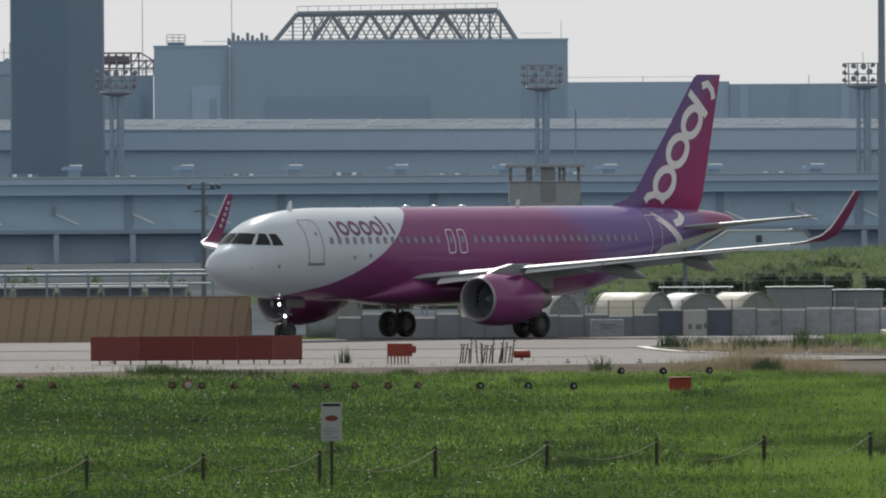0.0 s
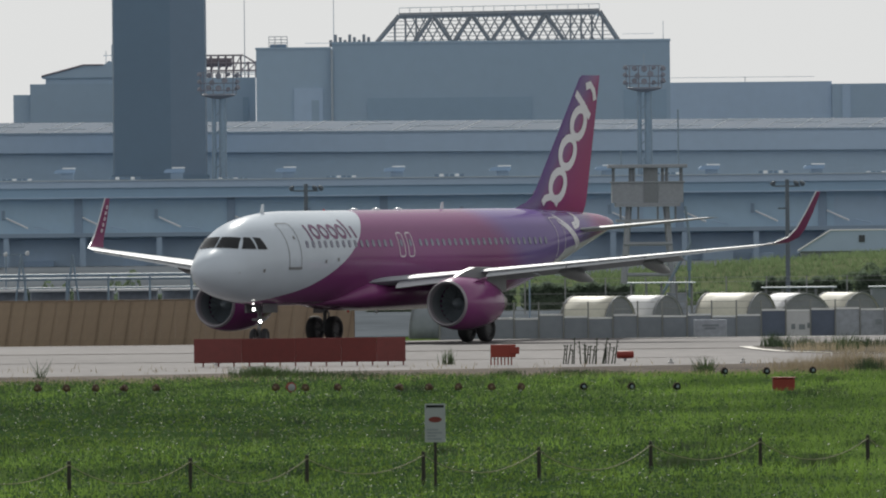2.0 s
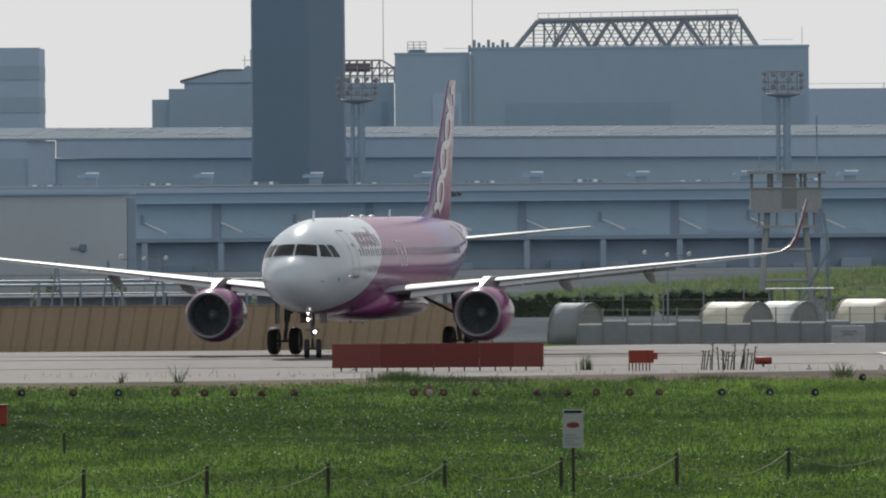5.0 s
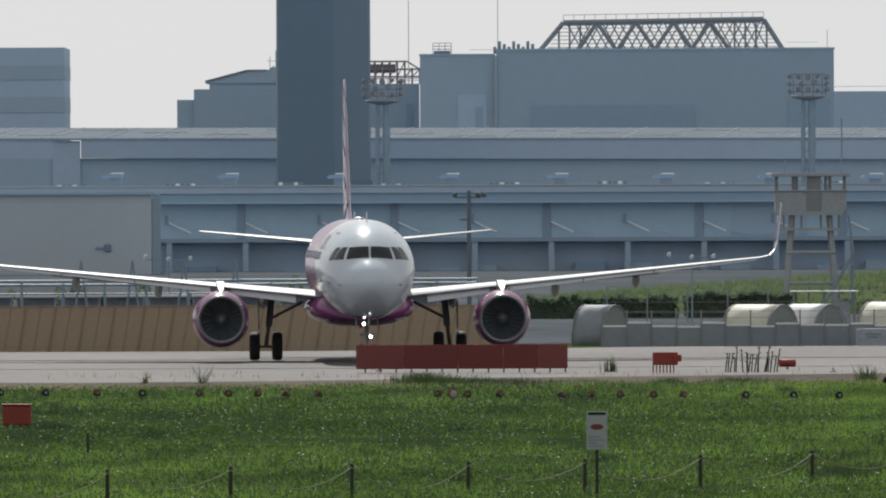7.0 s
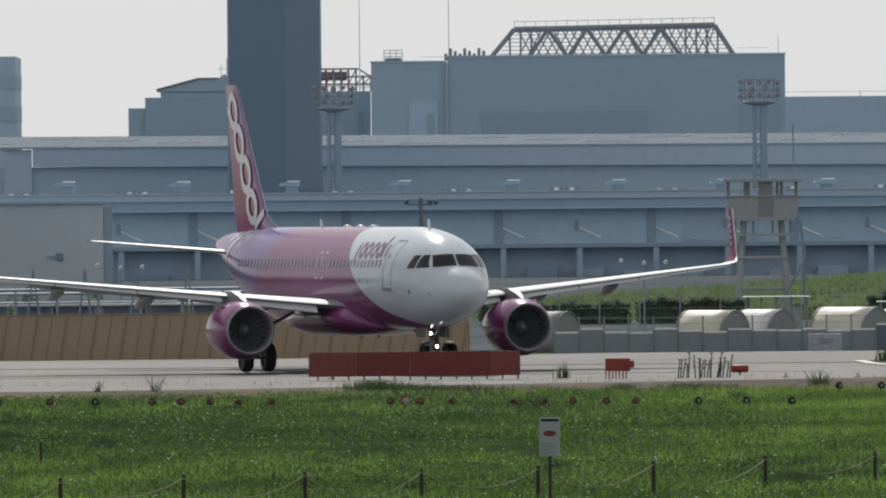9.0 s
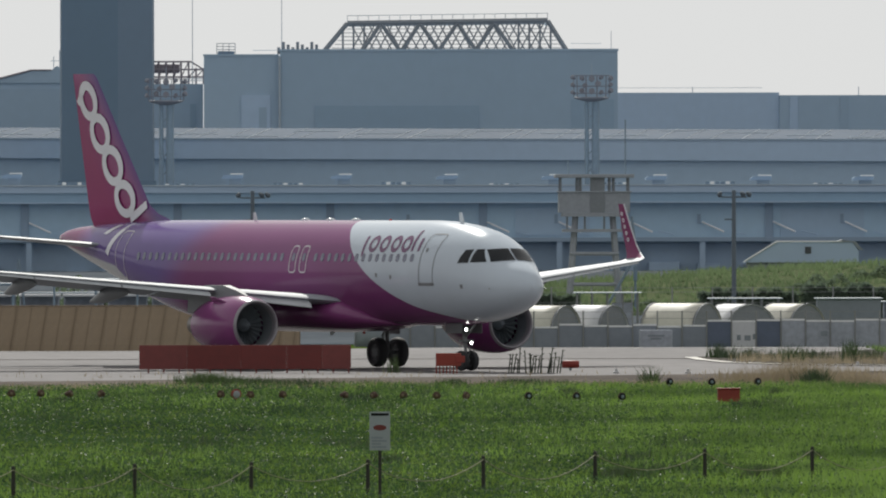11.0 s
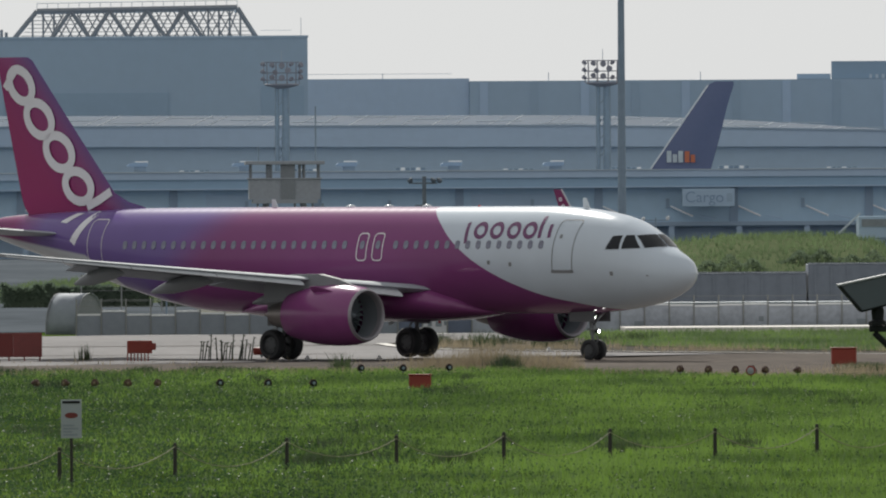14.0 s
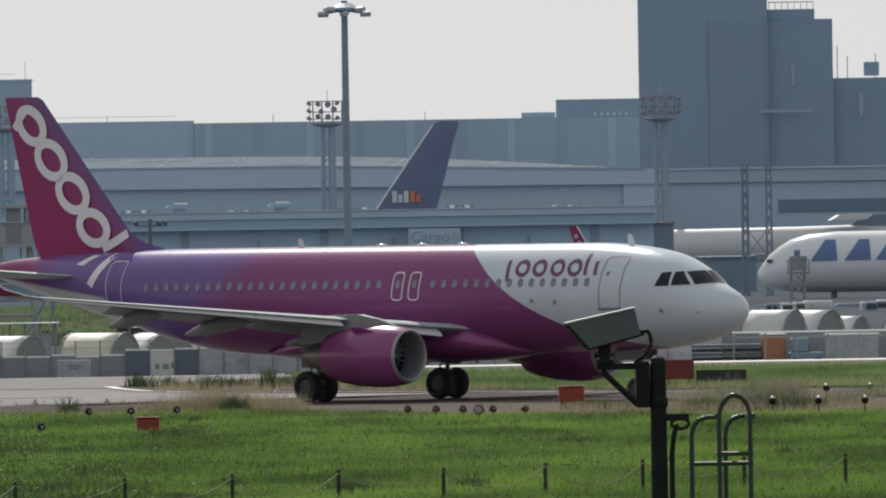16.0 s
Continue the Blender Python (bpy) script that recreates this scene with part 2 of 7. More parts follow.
def sheet(name, pts, z, material, label, category, feathered=0):
    bm = bmesh.new()
    n = len(pts)
    top = [bm.verts.new((x, y, ground_z(y, x) + (.004 if k < feathered else z))) for k, (x, y) in enumerate(pts)]
    low = [bm.verts.new((x, y, ground_z(y) - 0.2)) for x, y in pts]
    f = bm.faces.new(top)
    for k in range(n):
        bm.faces.new((top[k], low[k], low[(k + 1) % n], top[(k + 1) % n]))
    bmesh.ops.triangulate(bm, faces=[f])
    bmesh.ops.recalc_face_normals(bm, faces=bm.faces)
    ob = part(name, bm, material)
    return tagged(ob, label, category, kind="structure")


NEAR_EDGE = [(-160, 540), (-30, 520), (-14.3, 513), (-7, 514), (0, 517.5), (9, 519), (16, 521), (21, 518), (26, 505), (31, 498), (40, 495), (60, 490), (190, 470)]


def build_pavement():
    sheet("taxiway", NEAR_EDGE + [(190, 646)] + list(FAR_EDGE[::-1]), 0.03, M_concrete, "pale worn concrete taxiway with dark joint stains", "taxiway", len(NEAR_EDGE))
    sheet("pavement_shoulder", [(x, y - 0.0) for x, y in NEAR_EDGE] + [(x, y + float(np.interp(x, [-14, -5, 16, 24, 31, 60], [17, 19, 28, 42, 66, 62]))) for x, y in NEAR_EDGE[::-1]], 0.045, M_shoulder, "brownish grey asphalt taxiway shoulder", "pavement", len(NEAR_EDGE))
    sheet("apron", [(x, y + .2) for x, y in FAR_EDGE] + [(190, 646.2), (190, 651), (190, 662), (-160, 662), (-160, 651)], 0.03, M_concrete, "pale concrete strip along the far edge", "pavement")
    sheet("apron_far", [(-420, 700), (520, 700), (520, 2600), (-420, 2600)], 0.03, M_apron, "cargo apron in the distance, asphalt in hazy blue-grey", "pavement")
    inner = [(18.6, 606), (18.8, 597), (19.6, 588), (21.5, 581), (26, 574.5), (31, 567), (38, 559), (48, 553), (190, 525)]
    outer = [(190, 646), (46, 645), (29, 640), (26, 628), (22, 616)]
    sheet("infield", inner + outer, 0.06, M_dirt, "bare brown soil infield with dry weeds", "ground")
    sheet("infield_grass", [(27.5, 590), (31, 577), (38, 566), (48, 560), (190, 532), (190, 640), (46, 640), (31, 634)], 0.09, M_bankground, "green infield grass beyond the taxiway curve", "ground")
    bm = bmesh.new()
    for a, b in zip(inner, inner[1:]):
        va, vb = Vector((*a, 0)), Vector((*b, 0))
        nrm = Vector((-(vb - va).y, (vb - va).x, 0)).normalized() * -0.5
        q = [va, vb, vb + nrm, va + nrm]
        f = bm.faces.new([bm.verts.new((v.x, v.y, 0.055)) for v in q])
    bmesh.ops.recalc_face_normals(bm, faces=bm.faces)
    tagged(part("edge_line", bm, M_line), "painted white taxiway edge line", "marking", kind="structure")
    bm = bmesh.new()
    for k in range(28):
        box(bm, 9 + k * 6.0, 11.4 + k * 6.0, 643.6, 644.2, 0.031, 0.037)
    tagged(part("far_line", bm, M_line), "worn white edge markings", "marking", kind="structure")
    for y, w in ((602, 0.9), (572, 0.5)):
        bm = bx(-120, 40 if y > 590 else 16, y, y + w, 0.031, 0.036)
        tagged(part("joint_stain", bm, M_shoulder), "dark tar joint along the concrete", "marking", kind="structure")


build_ground()
build_pavement()


# ---- the airliner: nose over the origin, +x forward, +y its left side, ground at z = 0 ----
def spline(xs, ys, q):
    """Monotone cubic through the stations."""
    xs, ys = np.array(xs, float), np.array(ys, float)
    h, d = np.diff(xs), np.diff(ys) / np.diff(xs)
    m = np.zeros(len(xs))
    m[0], m[-1] = d[0], d[-1]
    for k in range(1, len(xs) - 1):
        if d[k - 1] * d[k] > 0:
            w1, w2 = 2 * h[k] + h[k - 1], h[k] + 2 * h[k - 1]
            m[k] = (w1 + w2) / (w1 / d[k - 1] + w2 / d[k])
    q = np.clip(q, xs[0], xs[-1])
    k = np.clip(np.searchsorted(xs, q) - 1, 0, len(xs) - 2)
    t = (q - xs[k]) / h[k]
    return ((1 + 2 * t) * (1 - t) ** 2 * ys[k] + t * (1 - t) ** 2 * h[k] * m[k] + t * t * (3 - 2 * t) * ys[k + 1] + t * t * (t - 1) * h[k] * m[k + 1])


TOP_S = (0, .04, .1, .3, .6, 1.0, 1.26, 1.9, 2.4, 2.9, 3.5, 4.1, 5.6, 7, 24, 28, 30, 32, 34, 36, 37.2, 37.57)
TOP_Z = (3.28, 3.43, 3.53, 3.77, 3.97, 4.16, 4.29, 4.78, 5.07, 5.30, 5.47, 5.58, 5.75, 5.81, 5.81, 5.80, 5.76, 5.70, 5.62, 5.50, 5.30, 5.14)
BOT_S = (0, .04, .1, .3, .6, 1, 1.5, 2, 3, 4, 5.5, 7, 23.5, 25, 27, 29, 31, 33, 35, 36.5, 37.57)
BOT_Z = (3.22, 3.07, 2.97, 2.76, 2.56, 2.37, 2.21, 2.09, 1.93, 1.83, 1.76, 1.74, 1.74, 1.82, 2.14, 2.62, 3.16, 3.70, 4.22, 4.62, 4.95)
WID_S = (0, .04, .1, .3, .6, 1, 1.26, 1.9, 2.4, 2.9, 3.5, 4.1, 5.6, 7, 24, 26, 28, 30, 32, 34, 36, 37.2, 37.57)
WID_Y = (.03, .17, .30, .58, .83, 1.06, 1.18, 1.43, 1.57, 1.68, 1.78, 1.85, 1.94, 1.975, 1.975, 1.95, 1.85, 1.66, 1.37, 1.01, .61, .32, .10)


def hull(s):
    """Top, bottom, centre height and half width of the fuselage at station s."""
    top, bot, wid = float(spline(TOP_S, TOP_Z, s)), float(spline(BOT_S, BOT_Z, s)), float(spline(WID_S, WID_Y, s))
    return top, bot, (top + bot) / 2, wid


def skin(s, a):
    """Point of the skin at station s and angle a: 0 at the left side, 90 at the top."""
    top, bot, zc, wid = hull(s)
    c, t = math.cos(a), math.sin(a)
    return Vector((-s, wid * c, zc + (top - zc) * t if t >= 0 else zc + (zc - bot) * t))


def skin_at(s, z, side, lift=0.012):
    """Skin point at station s and height z on the left (+1) or right (-1) side, lifted off, with its normal."""
    def raw(s, z):
        top, bot, zc, wid = hull(s)
        t = max(-0.999, min(0.999, (z - zc) / ((top - zc) if z >= zc else (zc - bot))))
        return Vector((-s, side * wid * math.sqrt(1 - t * t), z))
    p = raw(s, z)
    n = (raw(s + 0.03, z) - raw(s - 0.03, z)).cross(raw(s, z + 0.03) - raw(s, z - 0.03)).normalized()
    if n.y * side < 0:
        n = -n
    return p + n * lift, n


def livery_mat():
    """White nose with a curved edge, then magenta drifting to violet, white keel at the tail, red tail cone."""
    m = bpy.data.materials.new("livery_paint")
    m.use_nodes = True
    n, l = m.node_tree.nodes, m.node_tree.links
    b = n["Principled BSDF"]
    b.inputs["Roughness"].default_value = 0.18
    b.inputs["Specular IOR Level"].default_value = 0.3
    b.inputs["Coat Weight"].default_value = 0.0
    b.inputs["Coat Roughness"].default_value = 0.08
    tc, sp = n.new("ShaderNodeTexCoord"), n.new("ShaderNodeSeparateXYZ")
    l.new(tc.outputs["Object"], sp.inputs[0])

    def math_node(op, a, bb, clamp=False):
        q = n.new("ShaderNodeMath")
        q.operation, q.use_clamp = op, clamp
        for i, v in enumerate((a, bb)):
            if isinstance(v, (int, float)):
                q.inputs[i].default_value = v
            else:
                l.new(v, q.inputs[i])
        return q.outputs[0]

    def blend(f, c1, c2):
        q = n.new("ShaderNodeMix")
        q.data_type = "RGBA"
        l.new(f, q.inputs["Factor"])
        for i, v in ((6, c1), (7, c2)):
            if isinstance(v, tuple):
                q.inputs[i].default_value = (*v, 1)
            else:
                l.new(v, q.inputs[i])
        return q.outputs[2]

    s = math_node("MULTIPLY", sp.outputs["X"], -1.0)
    z = sp.outputs["Z"]
    zn = math_node("DIVIDE", math_node("SUBTRACT", z, 1.6), 4.4)

    def curve(points):
        q = n.new("ShaderNodeFloatCurve")
        c = q.mapping.curves[0]
        c.points[0].location, c.points[1].location = points[0], points[-1]
        for p in points[1:-1]:
            c.points.new(*p)
        q.mapping.update()
        l.new(zn, q.inputs["Value"])
        return math_node("MULTIPLY", q.outputs[0], 20.0)

    edge = curve([((zz - 1.6) / 4.4, ss / 20) for zz, ss in ((1.6, 1.4), (1.9, 3.1), (2.0, 3.9), (2.2, 5.0), (2.42, 6.1), (2.78, 7.25), (3.2, 8.3), (3.66, 9.25), (4.1, 10.0), (4.63, 10.8), (5.13, 11.5), (5.52, 12.15), (5.75, 12.6), (6.0, 13.1))])
    paint_f = math_node("MULTIPLY", math_node("SUBTRACT", s, edge), 25.0, True)
    magenta, violet = (0.222, 0.060, 0.192), (0.160, 0.105, 0.32)
    vf = n.new("ShaderNodeMapRange")
    vf.interpolation_type = "SMOOTHSTEP"
    vf.inputs["From Min"].default_value, vf.inputs["From Max"].default_value = 23.0, 26.2
    l.new(math_node("ADD", s, math_node("MULTIPLY", math_node("SUBTRACT", z, 4.0), 0.9)), vf.inputs["Value"])
    body = blend(vf.outputs[0], magenta, violet)
    rf = n.new("ShaderNodeMapRange")
    rf.inputs["From Min"].default_value, rf.inputs["From Max"].default_value = 33.0, 35.0
    l.new(s, rf.inputs["Value"])
    body = blend(rf.outputs[0], body, (0.21, 0.028, 0.135))
    # white keel that rises towards the tail
    low = math_node("MINIMUM", math_node("ADD", math_node("MULTIPLY", math_node("SUBTRACT", s, 30.15), 0.13), 4.02), math_node("ADD", math_node("MULTIPLY", math_node("SUBTRACT", s, 30.0), 0.62), 3.85))
    low = math_node("MINIMUM", low, math_node("ADD", math_node("MULTIPLY", math_node("SUBTRACT", s, 29.0), 1.5), 3.23))
    kf = math_node("MULTIPLY", math_node("SUBTRACT", low, z), 9.0, True)
    kf = math_node("MULTIPLY", kf, math_node("SUBTRACT", s, 26.6, True))
    body = blend(kf, body, (0.55, 0.58, 0.61))
    col = blend(paint_f, (0.56, 0.63, 0.72), body)
    no = n.new("ShaderNodeTexNoise")
    no.inputs["Scale"].default_value, no.inputs["Detail"].default_value = 0.7, 5
    l.new(tc.outputs["Object"], no.inputs["Vector"])
    hs, mr = n.new("ShaderNodeHueSaturation"), n.new("ShaderNodeMapRange")
    mr.inputs["To Min"].default_value, mr.inputs["To Max"].default_value = 0.93, 1.07
    l.new(no.outputs["Fac"], mr.inputs["Value"])
    l.new(mr.outputs[0], hs.inputs["Value"])
    l.new(col, hs.inputs["Color"])
    l.new(hs.outputs[0], b.inputs["Base Color"])
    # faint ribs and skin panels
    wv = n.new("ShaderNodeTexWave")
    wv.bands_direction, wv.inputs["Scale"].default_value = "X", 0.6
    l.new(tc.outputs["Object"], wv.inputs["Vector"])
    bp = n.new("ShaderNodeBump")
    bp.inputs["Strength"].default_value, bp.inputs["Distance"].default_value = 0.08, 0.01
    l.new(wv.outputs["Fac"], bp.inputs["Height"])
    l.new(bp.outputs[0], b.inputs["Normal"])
    return m


def fin_mat():
    """Violet leading edge drifting to magenta red at the rear."""
    m = mat("fin_paint", (0.3, 0.03, 0.12), 0.15, coat=0.0, vary=0.0)
    n, l = m.node_tree.nodes, m.node_tree.links
    b = n["Principled BSDF"]
    tc, sp = n.new("ShaderNodeTexCoord"), n.new("ShaderNodeSeparateXYZ")
    l.new(tc.outputs["Object"], sp.inputs[0])
    q = n.new("ShaderNodeMath")
    q.operation, q.inputs[1].default_value = "MULTIPLY_ADD", -0.9
    l.new(sp.outputs["Z"], q.inputs[0])
    neg = n.new("ShaderNodeMath")
    neg.operation, neg.inputs[1].default_value = "MULTIPLY", -1
    l.new(sp.outputs["X"], neg.inputs[0])
    l.new(neg.outputs[0], q.inputs[2])
    left = n.new("ShaderNodeMath")               # the violet reaches further back on the left face
    left.operation, left.inputs[1].default_value = "GREATER_THAN", 0.0
    l.new(sp.outputs["Y"], left.inputs[0])
    back = n.new("ShaderNodeMath")
    back.operation, back.inputs[1].default_value = "MULTIPLY_ADD", -0.75
    l.new(left.outputs[0], back.inputs[0])
    l.new(q.outputs[0], back.inputs[2])
    r = n.new("ShaderNodeMapRange")
    r.inputs["From Min"].default_value, r.inputs["From Max"].default_value = 24.2, 27.6
    l.new(back.outputs[0], r.inputs["Value"])
    ramp = n.new("ShaderNodeValToRGB")
    ramp.color_ramp.elements[0].color, ramp.color_ramp.elements[1].color = (0.115, 0.06, 0.23, 1), (0.285, 0.03, 0.135, 1)
    e = ramp.color_ramp.elements.new(0.35)
    e.color = (0.245, 0.026, 0.16, 1)
    l.new(r.outputs[0], ramp.inputs["Fac"])
    l.new(ramp.outputs[0], b.inputs["Base Color"])
    return m


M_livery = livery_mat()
M_fin = fin_mat()
M_magenta = mat("magenta_paint", (0.225, 0.056, 0.19), 0.2, vary=0.06, coat=0.0)
M_logo_white = mat("white_logo_paint", (0.74, 0.74, 0.80), 0.35, vary=0.03, coat=0.3)
M_logo_purple = mat("purple_logo_paint", (0.13, 0.022, 0.12), 0.35, vary=0.05, coat=0.3)
M_wing = mat("wing_grey_paint", (0.37, 0.405, 0.445), 0.5, vary=0.06, spec=0.3)
M_slat = mat("slat_grey_metal", (0.52, 0.55, 0.59), 0.4, 0.1, vary=0.05)
M_wing_red = mat("sharklet_paint", (0.195, 0.034, 0.115), 0.5, vary=0.05, spec=0.2)
M_pane = mat("cabin_pane", (0.215, 0.225, 0.30), 0.25, vary=0.2, spec=0.4)
M_outline = mat("door_outline_grey", (0.22, 0.23, 0.25), 0.5, vary=0.1)
M_outline_w = mat("door_outline_white", (0.75, 0.72, 0.76), 0.45, vary=0.05)
M_lip = mat("dull_inlet_metal", (0.30, 0.29, 0.32), 0.5, 0.5, vary=0.06)
M_fan = mat("fan_titanium", (0.17, 0.20, 0.23), 0.7, 0.0, vary=0.1)
M_hot = mat("exhaust_metal", (0.22, 0.20, 0.19), 0.4, 0.8, vary=0.15)
M_lamp = mat("lit_landing_lamp", (1, 1, 1), 0.3, vary=0, glow=(1.0, 0.97, 0.9, 14))
M_fairing = mat("fairing_grey_paint", (0.20, 0.215, 0.23), 0.4, vary=0.06)
M_cowl_grey = mat("gear_door_grey", (0.11, 0.115, 0.125), 0.45, vary=0.08)
M_rim = mat("wheel_rim_grey", (0.085, 0.09, 0.095), 0.5, 0.5, vary=0.15)
M_red_lens = mat("red_beacon_lens", (0.5, 0.02, 0.02), 0.2, vary=0)


def airfoil(n=9):
    """Closed outline of a wing section, chord 0 to 1, unit thickness."""
    xs = [(1 - math.cos(math.pi * k / n)) / 2 for k in range(n + 1)]
    t = [5 * (0.2969 * math.sqrt(x) - 0.126 * x - 0.3516 * x * x + 0.2843 * x ** 3 - 0.1036 * x ** 4) for x in xs]
    up = list(zip(xs, [0.58 * v for v in t]))
    lo = list(zip(xs, [-0.42 * v for v in t]))
    return up[::-1] + lo[1:-1]


FOIL = airfoil()


def wing_ring(s_le, chord, y, z, thick, lean=0.0):
    """One section; lean turns it from lying (0) to standing (90) for the sharklet."""
    c, s = math.cos(radians(lean)), math.sin(radians(lean))
    return [(-(s_le + u * chord), y - v * thick * s, z + v * thick * c) for u, v in FOIL]


def patch(bm, corners, side, lift, k=6):
    """A skin-hugging panel from four (s, z) corners, in order round it."""
    a, b, c, d = (Vector(q) for q in corners)
    grid = []
    for i in range(k + 1):
        row = []
        for j in range(k + 1):
            u, v = i / k, j / k
            q = (a * (1 - u) + b * u) * (1 - v) + (d * (1 - u) + c * u) * v
            row.append(bm.verts.new(skin_at(q.x, q.y, side, lift)[0]))
        grid.append(row)
    for i in range(k):
        for j in range(k):
            bm.faces.new((grid[i][j], grid[i + 1][j], grid[i + 1][j + 1], grid[i][j + 1]))
    bmesh.ops.recalc_face_normals(bm, faces=bm.faces)


def ribbon(bm, pts, side, width, lift=0.012, closed=True):
    """A thin painted strip on the skin along (s, z) points."""
    fine = []
    for p, q in zip(pts, list(pts[1:]) + [pts[0]]):
        k = max(1, int(math.hypot(q[0] - p[0], q[1] - p[1]) / .1))
        fine += [(p[0] + (q[0] - p[0]) * i / k, p[1] + (q[1] - p[1]) * i / k) for i in range(k)]
    if not closed:
        k = len(fine) - max(1, int(math.hypot(pts[0][0] - pts[-1][0], pts[0][1] - pts[-1][1]) / .1))
        fine = fine[:k] + [pts[-1]]
    pts, n = fine, len(fine)
    rows = []
    for i, p in enumerate(pts):
        p = Vector(p)
        a = Vector(pts[i - 1]) if (i or closed) else p
        b = Vector(pts[(i + 1) % n]) if (i < n - 1 or closed) else p
        t = (b - a).normalized()
        o = Vector((-t.y, t.x)) * width / 2
        rows.append([bm.verts.new(skin_at(*(p + o), side, lift)[0]), bm.verts.new(skin_at(*(p - o), side, lift)[0])])
    for i in range(n if closed else n - 1):
        r0, r1 = rows[i], rows[(i + 1) % n]
        bm.faces.new((r0[0], r0[1], r1[1], r1[0]))
    bmesh.ops.recalc_face_normals(bm, faces=bm.faces)


def rounded(s0, s1, z0, z1, r, k=4, lean=0.0):
    pts = []
    for cx, cz, a0 in ((s1 - r, z1 - r, 0), (s0 + r, z1 - r, 90), (s0 + r, z0 + r, 180), (s1 - r, z0 + r, 270)):
        for i in range(k + 1):
            a = radians(a0 + 90 * i / k)
            x, z = cx + r * math.cos(a), cz + r * math.sin(a)
            pts.append((x + lean * (z - z0), z))
    return pts


def ellipse_pts(cs, cz, a, b, lean=0.0, k=28, span=(0, 360)):
    out = []
    n = k if span[1] - span[0] < 360 else k
    for i in range(n + (1 if span[1] - span[0] < 360 else 0)):
        t = radians(span[0] + (span[1] - span[0]) * i / n)
        z = b * math.sin(t)
        out.append((cs + a * math.cos(t) + lean * z, cz + z))
    return out


def build_wheel(name, r, w, parent, at):
    bm = bmesh.new()
    spin(bm, [(-w * .32, r * .55), (-w * .5, r * .66), (-w * .5, r * .86), (-w * .36, r * .97), (-w * .12, r), (w * .12, r), (w * .36, r * .97), (w * .5, r * .86), (w * .5, r * .66), (w * .32, r * .55)], 28, "y")
    tyre = part(name, bm, M_rubber, parent, "", 40)
    tyre.location = at
    hub = bmesh.new()
    spin(hub, [(-w * .34, r * .14), (-w * .30, r * .5), (-w * .42, r * .56), (w * .42, r * .56), (w * .30, r * .5), (w * .34, r * .14)], 20, "y", cap=True)
    for k in range(6):
        a = math.pi * k / 3
        for sd in (-1, 1):
            rod(hub, (r * .36 * math.cos(a), sd * w * .3, r * .36 * math.sin(a)), (r * .36 * math.cos(a), sd * w * .38, r * .36 * math.sin(a)), r * .06, n=6)
    part("rim", hub, M_rim, tyre, "", 40)
    return tyre


